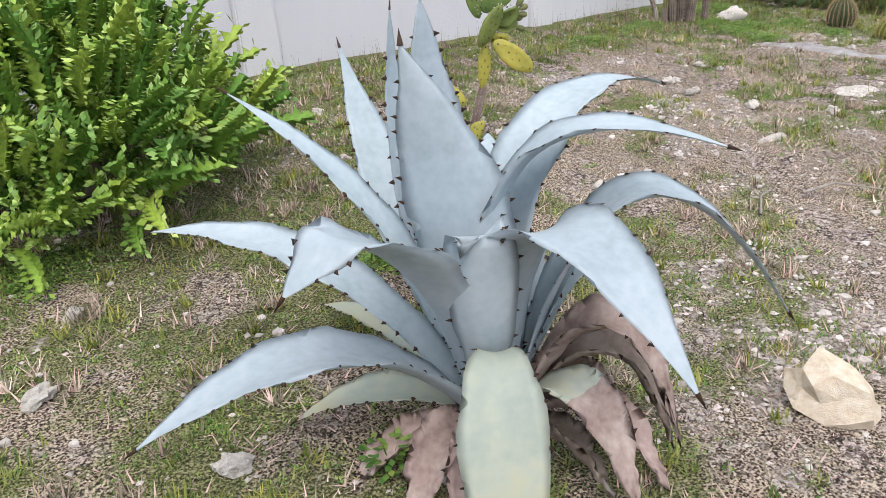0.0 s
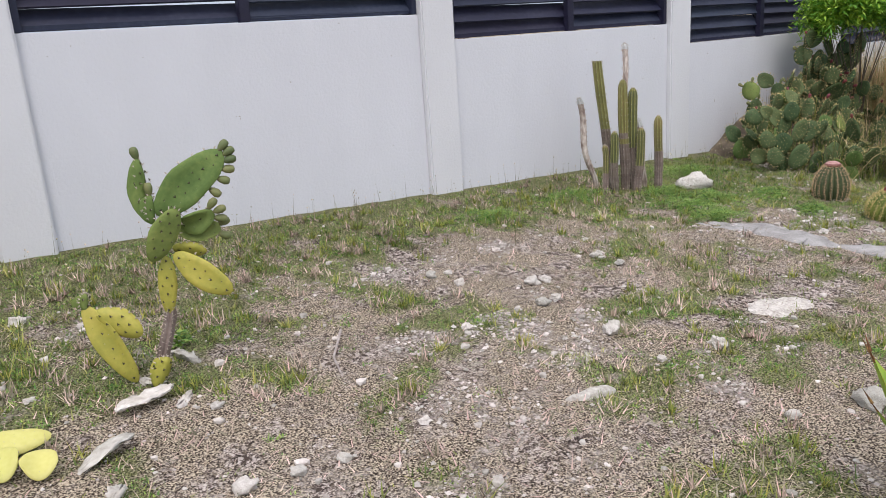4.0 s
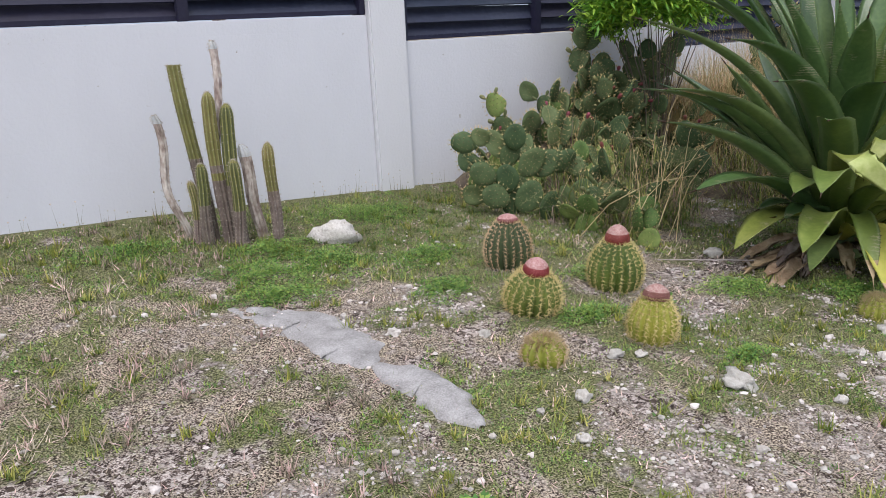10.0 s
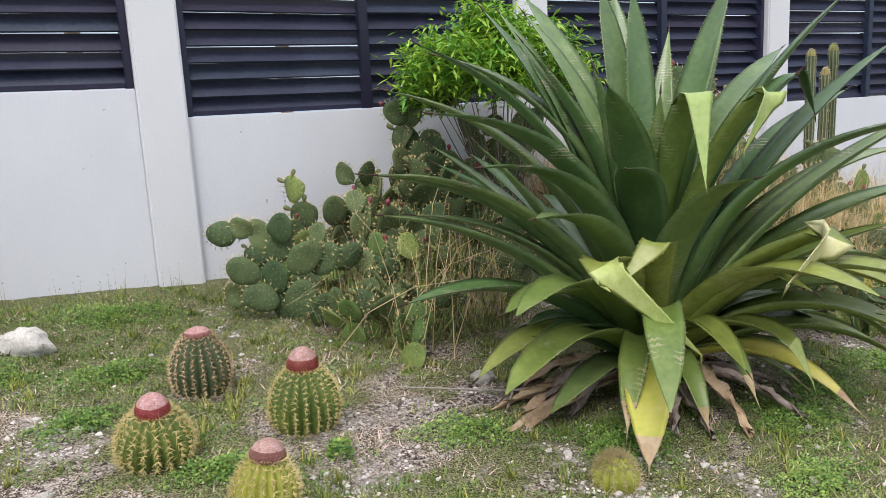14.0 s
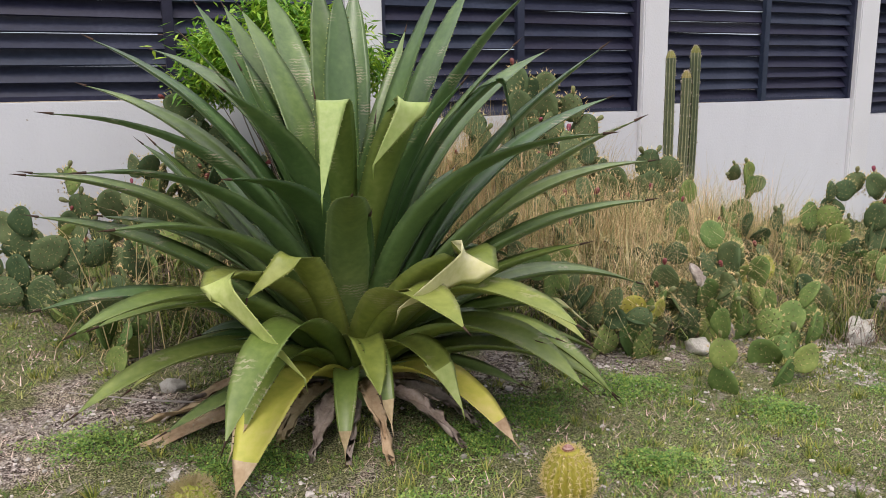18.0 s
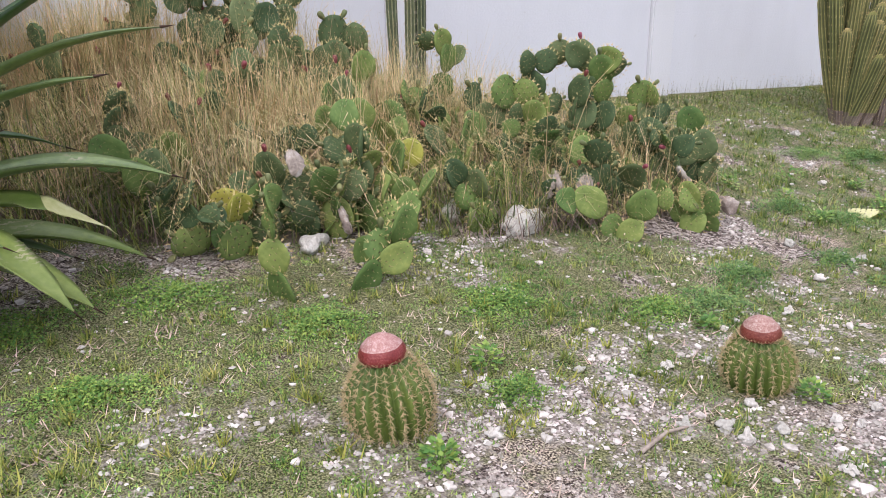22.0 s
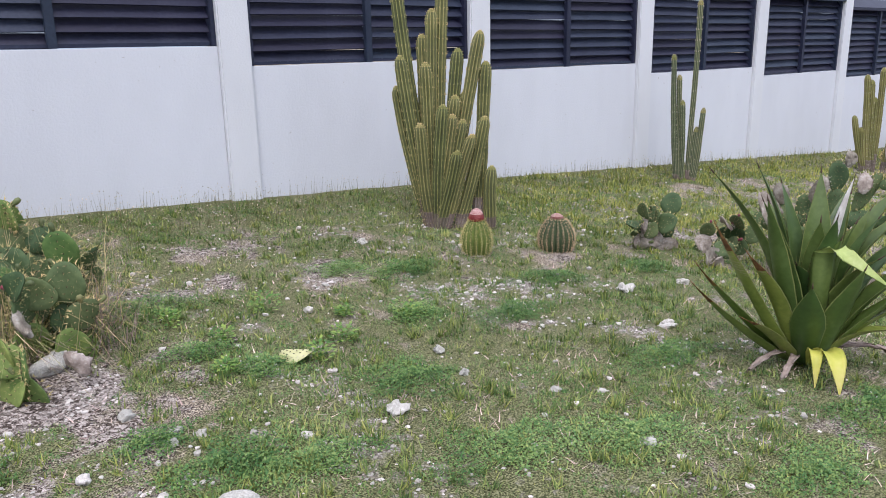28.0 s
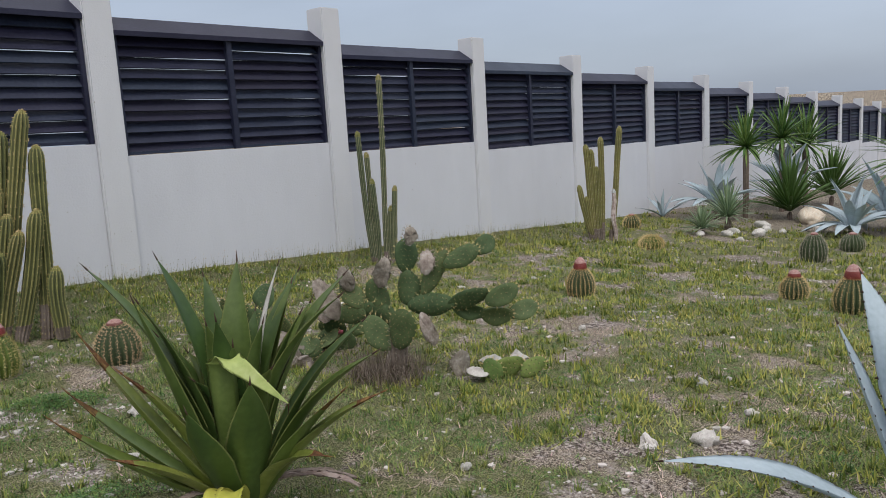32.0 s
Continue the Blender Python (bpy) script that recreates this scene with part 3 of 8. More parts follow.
def cover(x, y):
    """Shares of green, gravel and dry litter on the ground."""
    x, y = np.asarray(x, float), np.asarray(y, float)
    n1, n2, n3 = fbm(x * 0.9, y * 0.9, 3), fbm(x * 2.1, y * 2.1, 9), fbm(x * 3.4, y * 3.4, 21)
    n4, n5 = fbm(x * 8, y * 8, 61, 3), fbm(x * 6, y * 6, 71, 3)
    green = 0.41 + 0.035 * np.clip(x, 0, 6) + 0.02 * np.clip(x - 8, 0, 4) + 0.05 * np.clip(x - 12, 0, 3) + 0.35 * blob(x, y, 6.6, 1.5, 1.3, 0.8)
    for b in ((-2.3, 3.2, 1.5, 1.1, 0.5), (-3.2, 2.2, 1.2, 0.7, 0.2), (4.6, 3.1, 1.6, 0.8, 0.5), (7.5, 1.1, 1.4, 0.7, 0.45), (9.2, 1.0, 1.4, 0.4, 0.4),
              (11.3, 0.0, 1.2, 0.7, 0.3), (11.8, -1.0, 1.3, 0.6, 0.3), (11.2, 1.9, 0.9, 0.5, 0.3), (15.5, 3.0, 2.5, 0.9, 0.35), (13.0, -0.3, 1.2, 0.8, 0.25),
              (14.3, -0.35, 0.9, 0.7, 0.45), (13.4, -1.5, 1.4, 0.9, 0.3), (8.9, 0.45, 0.5, 0.25, 0.25), (10.0, 0.2, 0.5, 0.3, 0.3), (10.7, -0.3, 0.5, 0.5, 0.4), (11.6, 0.2, 1.0, 0.6, 0.25), (12.6, 0.4, 1.2, 1.0, 0.2), (11.0, 1.5, 0.5, 0.35, -0.5)):
        green = green + b[4] * blob(x, y, *b[:4])
    green = 0.85 * green + 0.5 * np.clip((y - 3.3) / 0.7, 0, 1) + 0.9 * (n1 - 0.5) + 1.5 * (n3 - 0.5) + 0.9 * (n4 - 0.5)
    gravel = 0.12 + 0.0 * x
    for b in ((1.3, 1.9, 1.3, 0.9, 0.14), (2.3, 0.2, 1.5, 0.6, 0.38), (4.6, 0.7, 1.3, 0.45, 0.4), (5.6, 0.9, 0.8, 0.35, 0.35), (9.3, -0.4, 1.2, 0.6, 0.6),
              (8.3, 0.2, 0.9, 0.4, 0.35), (10.1, -0.9, 0.5, 0.4, 0.25), (10.9, 0.9, 1.0, 0.3, 0.2), (0.3, 2.6, 0.8, 0.7, 0.05), (-1.2, 0.5, 0.6, 0.5, 0.35),
              (13.9, 1.2, 0.9, 0.4, 0.25)):
        gravel = gravel + 0.8 * b[4] * blob(x, y, *b[:4])
    gravel = gravel - 0.35 * np.clip((y - 3.2) / 0.7, 0, 1) + 1.2 * (n2 - 0.5) + 1.2 * (n5 - 0.5)
    gravel = gravel - 0.25 * blob(x, y, -2.0, 2.0, 2.0, 1.5)
    dry = 0.52 + 0.9 * (fbm(x * 1.3, y * 1.3, 33) - 0.5) + 1.3 * (fbm(x * 5, y * 5, 37, 3) - 0.5) + 0.25 * blob(x, y, 0.0, 1.5, 2.5, 1.2) - 0.5 * blob(x, y, 10.9, 1.3, 1.2, 0.5)
    green = green - 0.04 * np.clip((x - 9.5) / 1.5, 0, 1) * np.clip((14.5 - x) / 2.0, 0, 1)
    green = 0.5 + 1.9 * (green - 0.5)
    far = np.clip((np.hypot(x - 10, y) - 60) / 40, 0, 1)
    out = np.clip(np.maximum(np.maximum(-4.2 - y, y - 4.5), np.maximum(-7.2 - x, x - 26.5)) / 0.7, 0, 1)
    green, gravel, dry = green * (1 - out) + 0.42 * out, gravel * (1 - out) + 0.2 * out, dry * (1 - out) + 0.5 * out
    return np.clip(green * (1 - far), 0, 1), np.clip(gravel * (1 - far), 0, 1), np.clip(dry * (1 - far) + 0.9 * far, 0, 1)


def spaced(lo, hi, step, far):
    out = [far[0]]
    near = np.arange(lo, hi + step / 2, step)
    grow = [k for k in (0.3, 1, 2.5, 6, 15, 40, 100, 250, 700)]
    left = [lo - g for g in reversed(grow) if lo - g > far[0]]
    right = [hi + g for g in grow if hi + g < far[1]]
    return np.array(out + left + list(near) + right + [far[1]])


gx, gy = spaced(-8.0, 27.0, 0.075, (-2500, 2500)), spaced(-5.0, 4.6, 0.075, (-2500, 2500))
X, Y = np.meshgrid(gx, gy, indexing="ij")
Z = ground_z(X, Y)
near = (X > -8.1) & (X < 27.1) & (Y > -5.1) & (Y < 4.7)
Z = Z + near * (0.030 * (fbm(X * 1.6, Y * 1.6, 5) - 0.5) + 0.016 * (fbm(X * 7, Y * 7, 8) - 0.5))
far_out = np.clip((np.hypot(X - 10, Y) - 45) / 60, 0, 1)
Z = Z * (1 - far_out) + -2.6 * far_out
Z = Z + 9.5 * np.exp(-(((X - 330) / 150) ** 2 + ((Y - 90) / 120) ** 2)) * far_out
ni, nj = X.shape
idx = np.arange(ni * nj).reshape(ni, nj)
quads = np.stack([idx[:-1, :-1], idx[1:, :-1], idx[1:, 1:], idx[:-1, 1:]], -1).reshape(-1, 4)
ground_me = mesh_from("ground", np.stack([X, Y, Z], -1).reshape(-1, 3), quads, [M_GROUND])
g_, v_, d_ = cover(X, Y)
layer = ground_me.attributes.new("cover", "FLOAT_COLOR", "POINT")
layer.data.foreach_set("color", np.stack([g_, v_, d_, np.ones_like(d_)], -1).astype(np.float32).ravel())
tagged(new("ground", ground_me), "dry stony garden soil with gravel and patchy grass", "ground", kind="structure")

# ---- the boundary wall: pillars, plinth walls and louvred panels ----
LEFT = [-9.55, -6.70, -3.82, -0.95, 1.93, 4.73, 7.53, 10.34, 13.24, 16.09, 19.01, 21.90, 24.72]
LEDGE = [2.33, 2.19, 2.05, 1.88, 1.69, 1.497, 1.30, 1.353, 1.175, 1.04, 0.897, 0.755, 0.615]
TOP = [4.05, 3.92, 3.78, 3.65, 3.48, 3.29, 3.10, 2.93, 2.93, 2.80, 2.67, 2.45, 2.28]
while LEFT[-1] < 50:
    LEFT.append(LEFT[-1] + 2.86)
    LEDGE.append(LEDGE[-1] - 0.137)
    TOP.append(TOP[-1] - 0.135)
PW, PF, PB, WF, WB = 0.29, 4.345, 4.63, 4.392, 4.56

slat_bm = bmesh.new()
# a thin board, its length along x from 0 to 1, hung from its middle
bmesh.ops.create_cube(slat_bm, size=1, matrix=Matrix.Translation((0.5, 0, 0)) @ Matrix.Diagonal((1.0, 0.014, 0.132, 1)))
SLAT = bm_mesh("slat", slat_bm, M_SLAT)


def louvre_panel(x0, x1, z, k):
    """A panel between two pillars: stiles, a post in the middle, slats in two bays and a sloped cap."""
    t = thing("louvre_panel", x0, 0, z, "dark navy slatted louvre panel between white pillars", "fence panel", "louvre panels of the wall")
    w = x1 - x0
    part("stile", bm_mesh("stile", box_data(0.002, 0.045, 4.40, 4.53, 0.0, 1.20, 0.004), M_SLAT), t)
    part("stile", bm_mesh("stile", box_data(w - 0.045, w - 0.002, 4.40, 4.53, 0.0, 1.20, 0.004), M_SLAT), t)
    part("post", bm_mesh("post", box_data(w / 2 - 0.035, w / 2 + 0.035, 4.395, 4.45, 0.0, 1.20, 0.004), M_SLAT), t)
    part("bottom_rail", bm_mesh("bottom_rail", box_data(0.046, w - 0.046, 4.43, 4.50, 0.004, 0.034, 0.004), M_SLAT), t)
    b = Build()
    p = [(4.35, 1.165), (4.35, 1.215), (4.60, 1.375), (4.63, 1.375), (4.63, 1.335), (4.37, 1.165)]
    v = [(x, a, c) for x in (0.0, w) for a, c in p]
    f = [(i, (i + 1) % 6, 6 + (i + 1) % 6, 6 + i) for i in range(6)] + [tuple(range(5, -1, -1)), tuple(range(6, 12))]
    part("cap", b.add(v, f).mesh("cap", [M_SLAT], False), t)
    pick = random.Random(100 + k)
    for half in (0, 1):
        a0, a1 = (0.004, w / 2 - 0.001) if half == 0 else (w / 2 + 0.001, w - 0.004)
        for i in range(11):
            tilt = pick.uniform(31, 37) + (6.0 if pick.random() < 0.28 else 0)
            lean = pick.uniform(-0.5, 0.5)
            part("slat", SLAT, t, pose(a0, 4.475, 0.068 + 0.1065 * i, -tilt, lean, 0) @ Matrix.Diagonal((a1 - a0, 1, 1, 1)))
    return t


for i, x in enumerate(LEFT):
    base = gz(x, 4.4) - 0.35
    bm = box_data(x, x + PW, PF, PB, base, TOP[i], 0.012)
    ob = tagged(new(f"wall_pillar_{i + 1}", bm_mesh("wall_pillar", bm, M_PILLAR)), "white painted masonry wall pillar", "wall", kind="structure")
    if i + 1 < len(LEFT):
        x1 = LEFT[i + 1]
        bm = box_data(x + PW, x1, WF, WB, gz(x1, 4.4) - 0.45, LEDGE[i], 0.006)
        tagged(new(f"wall_north_{i + 1}", bm_mesh("wall_north", bm, M_WALL)), "white painted block wall with stained foot", "wall", kind="structure")
        louvre_panel(x + PW, x1, LEDGE[i] + 0.003, i)

# ---- builders for the plants ----
AGAVE = ((0, 0.08, 0.25, 0.5, 0.72, 0.88, 1.0), (0.60, 0.54, 0.64, 1.0, 0.78, 0.40, 0.03))
SWORD = ((0, 0.08, 0.25, 0.5, 0.75, 0.9, 1.0), (0.80, 0.72, 0.86, 1.0, 0.90, 0.55, 0.03))
SPEAR = ((0, 0.1, 0.3, 0.48, 0.7, 0.86, 0.95, 1.0), (0.72, 0.70, 0.88, 1.0, 0.72, 0.38, 0.17, 0.03))
FOLD = ((0, 0.1, 0.3, 0.55, 0.68, 0.8, 0.92, 1.0), (0.72, 0.68, 0.85, 1.0, 0.86, 0.52, 0.24, 0.03))
DROOP = ((0, 0.25, 0.45, 0.62, 0.8, 0.93, 1.0), (0.35, 0.28, 0.42, 0.80, 1.0, 0.70, 0.08))
BLADE = ((0, 0.1, 0.3, 0.5, 0.7, 0.85, 0.94, 1.0), (0.80, 0.76, 0.92, 1.0, 0.84, 0.52, 0.24, 0.03))
SPADE = ((0, 0.1, 0.3, 0.55, 0.8, 0.93, 1.0), (0.62, 0.60, 0.84, 1.0, 0.88, 0.5, 0.06))
NARROW = ((0, 0.2, 0.6, 0.85, 1.0), (0.8, 1.0, 0.9, 0.5, 0.04))


def leaf_mesh(r, z, e0, width, mats, bow=0.6, shape=AGAVE, channel=0.28, thick=0.10, z0=0.06, r0=0.03, teeth=0.05, tooth=0.012, spine=0.035, spine_slot=1,
              kink=None, crumple=0.0, sway=0.0, twist=0.0, seed=0, n=16, scorch=None, ctrl=None, wave=0.0, rim=False):
    """A fleshy leaf that leaves the heart at e0 degrees and ends r out and z up, with a channel, toothed margins and an end spine.
    kink: (length, degrees, drift) of an end that has buckled and hangs beyond that point; ctrl: the point out and up that the leaf bends round."""
    pick = random.Random(seed)
    p0, p2 = np.array([r0, z0]), np.array([r, z])
    d = np.linalg.norm(p2 - p0)
    p1 = np.array(ctrl) if ctrl else p0 + bow * d * np.array([math.cos(radians(e0)), math.sin(radians(e0))])
    s = np.linspace(0, 1, n + 1)[:, None]
    c = (1 - s) ** 2 * p0 + 2 * s * (1 - s) * p1 + s * s * p2
    drift = np.zeros(n + 1)
    if kink:
        n1, n2 = n, max(5, int(n * 0.5))
        last = c[-1] - c[-2]
        e1, e2 = math.atan2(last[1], last[0]), radians(kink[1])
        tail = [c[-1]]
        for i in range(n2):
            e = e1 + (e2 - e1) * min(1.0, (i + 0.5) / 2.6)
            tail.append(tail[-1] + kink[0] / n2 * np.array([math.cos(e), math.sin(e)]))
        c = np.concatenate([c, np.array(tail[1:])])
        n = n1 + n2
        drift = np.concatenate([np.zeros(n1 + 1), kink[2] * np.arange(1, n2 + 1) / n2])
    t = np.gradient(c, axis=0)
    t /= np.linalg.norm(t, axis=1)[:, None]
    us = np.array([-1, -0.94, -0.5, 0, 0.5, 0.94, 1.0]) if rim else np.array([-1, -0.7, -0.35, 0, 0.35, 0.7, 1.0])
    ub = us[1:-1][::-1]
    b = Build()
    verts, edge_l, edge_r = [], [], []
    for i in range(n + 1):
        f = i / n
        w = 0.5 * width * float(np.interp(f, *shape)) * (1 + 0.06 * math.sin(9 * f + seed))
        th = thick * width * (1.15 - f) * (0.4 + 0.6 * min(1, f * 4))
        ch = channel * (1.35 - 0.9 * f) * w
        tan, nor, side = np.array([t[i, 0], 0, t[i, 1]]), np.array([-t[i, 1], 0, t[i, 0]]), np.array([0, 1.0, 0])
        if kink and i >= n1:
            ch *= 0.25
        if kink and i > n1:
            tan = np.array([c[i, 0] - c[i - 1, 0], drift[i] - drift[i - 1], c[i, 1] - c[i - 1, 1]])
            tan = tan / np.linalg.norm(tan)
            side = np.cross(nor, tan)
            side = side / max(1e-6, np.linalg.norm(side))
        q = twist * f
        side, nor = math.cos(q) * side + math.sin(q) * nor, math.cos(q) * nor - math.sin(q) * side
        o = np.array([c[i, 0], sway * f * f + drift[i], c[i, 1]])
        wl, wr = 1 + wave * math.sin(31 * f + seed), 1 + wave * math.sin(27 * f + 2 * seed)
        ring = [o + side * w * u * (wl if u < -0.9 else wr if u > 0.9 else 1) + nor * (ch * u * u + wave * w * u ** 4 * math.sin((37 if u < 0 else 33) * f + seed)) for u in us] + [o + side * w * u + nor * (ch * u * u - th * (1 - u * u)) for u in ub]
        if crumple:
            ring = [p + np.array([pick.uniform(-1, 1) for _ in range(3)]) * crumple * (0.3 + f) for p in ring]
        edge_l.append((ring[0], tan, -side))
        edge_r.append((ring[6], tan, side))
        verts += ring
    m = 12
    faces, late, margin = [], [], []
    for i in range(n):
        for j in range(m):
            q = (i * m + j, i * m + (j + 1) % m, (i + 1) * m + (j + 1) % m, (i + 1) * m + j)
            # a scorched end reaches further down along the margins
            burnt = scorch and i / n > scorch - (0.05 if rim and j in (0, 5, 6, 11) else 0)
            (late if burnt else margin if rim and j in (0, 5, 6, 11) else faces).append(q[::-1])
    faces.append(tuple(range(m)))
    b.add(verts, faces, 0)
    for some, slot in ((late, 2), (margin, 1)):
        for q in some:
            b.f.setdefault(4, []).append(list(q))
            b.s.setdefault(4, []).append(slot)
    end, tan = np.array([c[n, 0], sway + drift[n], c[n, 1]]), np.array([t[n, 0], 0, t[n, 1]])
    w = 0.022 * width + 0.0015
    nor = np.array([-tan[2], 0, tan[0]])
    b.add([end + (0, w, 0), end + nor * w, end - (0, w, 0), end - nor * w, end + tan * spine], [(0, 1, 4), (1, 2, 4), (2, 3, 4), (3, 0, 4)], spine_slot)
    if teeth:
        for edge in (edge_l, edge_r):
            at = 0.10
            while at < 0.93:
                i = min(n - 1, int(at * n))
                f = at * n - i
                p = edge[i][0] * (1 - f) + edge[i + 1][0] * f
                tn, out = edge[i][1], edge[i][2]
                h = tooth * pick.uniform(0.6, 1.2)
                b.add([p - tn * h * 0.5 - out * h * 0.2, p + tn * h * 0.5 - out * h * 0.2, p + np.cross(tn, out) * h * 0.25 - out * h * 0.2,
                       p + out * h + tn * h * pick.uniform(-0.2, 0.5)], [(0, 1, 3), (1, 2, 3), (2, 0, 3)], 1)
                at += teeth / d * pick.uniform(0.7, 1.4)
    return b.mesh("leaf", mats)


def needles(b, points, ways, length, width, slot, spread, count, pick):
    """Thin three-sided spines from each point."""
    for p, w in zip(points, ways):
        for _ in range(count):
            d = w + np.array([pick.uniform(-1, 1) for _ in range(3)]) * spread
            d = d / np.linalg.norm(d)
            a = np.cross(d, (0.3, 0.5, 0.8))
            a = a / np.linalg.norm(a) * width
            c = np.cross(d, a)
            q = p + d * length * pick.uniform(0.6, 1.15)
            b.add([p + a, p - 0.5 * a + 0.87 * c, p - 0.5 * a - 0.87 * c, q], [(0, 1, 3), (1, 2, 3), (2, 0, 3)], slot)


def barrel_cactus(x, y, radius, height, cap_r, cap_h, skin, cap_mat, label, lean=(0, 0), ribs=16, spine=0.02, spine_mat=M_THORN, dense=5, sink=0.02, seed=1):
    """A ribbed barrel with spine rows on its ribs and, if grown, a woolly cap."""
    pick = random.Random(seed)
    t = thing("barrel_cactus", x, y, gz(x, y) - sink, label, "cactus", "barrel cacti")
    t.matrix_basis = pose(x, y, gz(x, y) - sink, lean[0], lean[1], seed * 37)
    ribs = int(ribs * 1.3)
    per, rings = 6, 18
    n = ribs * per
    cap_r, cap_h = cap_r * 1.1, cap_h * 1.2
    top = max(0.30, 0.80 * cap_r / radius) if cap_r else 0.12
    prof = ((0, 0.15, 0.36, 0.56, 0.73, 0.87, 1.0), (0.74, 0.91, 1.0, 0.96, 0.83, 0.65, max(0.42, top * 0.95)))
    V, pts, ways = [], [], []
    for i in range(rings + 1):
        f = i / rings
        r = radius * float(np.interp(f, *prof))
        for j in range(n):
            a = 2 * math.pi * j / n
            wave = abs(math.cos(ribs * a / 2))
            rr = r * (0.75 + 0.25 * wave ** 0.75) * (1 + 0.015 * math.sin(3 * a + seed))
            V.append((rr * math.cos(a), rr * math.sin(a), height * f))
    F = [(i * n + j, i * n + (j + 1) % n, (i + 1) * n + (j + 1) % n, (i + 1) * n + j) for i in range(rings) for j in range(n)]
    F.append(tuple(rings * n + j for j in range(n)))
    part("body", Build().add(V, F).mesh("body", [skin]), t)
    rows = max(8, int(height / 0.019))
    for k in range(ribs):
        a = 2 * math.pi * k / ribs
        for i in range(rows):
            f = (i + 0.6 + 0.2 * (k % 2)) / rows
            r = radius * float(np.interp(f, *prof)) * 1.0
            pts.append(np.array([r * math.cos(a), r * math.sin(a), height * f]))
            up = 0.9 * max(0, f - 0.45)
            ways.append(np.array([math.cos(a), math.sin(a), up]))
    b = Build()
    needles(b, pts, ways, spine * 1.3, 0.0017, 0, 1.2, max(8, dense + 4), pick)
    for p, w in zip(pts, ways):
        s, u = 0.0036, np.array([-w[1], w[0], 0.0])
        b.add([p + u * s, p - u * s, p + np.array([0, 0, s]), p - np.array([0, 0, s]), p + w * s], [(0, 2, 4), (2, 1, 4), (1, 3, 4), (3, 0, 4)], 0)
    foot = [2 * math.pi * j / 60 for j in range(60)]
    needles(b, [np.array([radius * 0.86 * math.cos(a), radius * 0.86 * math.sin(a), pick.uniform(0.0, 0.10) * height]) for a in foot],
            [np.array([math.cos(a), math.sin(a), pick.uniform(-0.3, 0.9)]) for a in foot], spine * 1.6, 0.0014, 1, 0.8, 5, pick)
    if not cap_r:
        crown = [(2 * math.pi * pick.random(), pick.random() ** 0.6) for j in range(90)]
        needles(b, [np.array([radius * 0.75 * q * math.cos(a), radius * 0.75 * q * math.sin(a), height * (1.02 - 0.28 * q * q)]) for a, q in crown],
                [np.array([q * math.cos(a), q * math.sin(a), 0.8]) for a, q in crown], 0.042, 0.0011, 0, 0.7, 7, pick)
    tagged(part("spine_coat", b.mesh("spine_coat", [spine_mat, M_THORNGREY], False), t), kind="stuff")
    if cap_r:
        V = []
        shape = ((0.0, 0.92), (0.12, 1.0), (0.32, 0.99), (0.55, 0.87), (0.76, 0.66), (0.92, 0.36), (1.0, 0.02))
        for h, r in shape:
            for j in range(32):
                a = 2 * math.pi * j / 32
                q = 1 + 0.02 * math.sin(5 * a + 3 * h + seed)
                V.append((cap_r * r * q * math.cos(a), cap_r * r * q * math.sin(a), height - 0.008 + (cap_h + 0.008) * h))
        F = [(i * 32 + j, i * 32 + (j + 1) % 32, (i + 1) * 32 + (j + 1) % 32, (i + 1) * 32 + j) for i in range(len(shape) - 1) for j in range(32)]
        F.append(tuple((len(shape) - 1) * 32 + j for j in range(32)))
        cap = Build().add(V, F[:96], 0)
        for q in F[96:]:
            cap.f.setdefault(len(q), []).append(list(q))
            cap.s.setdefault(len(q), []).append(1)
        part("cap", cap.mesh("cap", [cap_mat, M_CAPTOP]), t, label="red woolly cap with a pale speckled top" if cap_mat is M_CAP else "pale pink woolly cap")
        b = Build()
        ring = [2 * math.pi * j / 40 for j in range(40)]
        needles(b, [np.array([cap_r * 1.0 * math.cos(a), cap_r * math.sin(a), height]) for a in ring],
                [np.array([math.cos(a), math.sin(a), 0.9]) for a in ring], spine * 0.8, 0.0015, 0, 0.5, 3, pick)
        tagged(part("spine_collar", b.mesh("spine_collar", [spine_mat], False), t), kind="stuff")
    return t


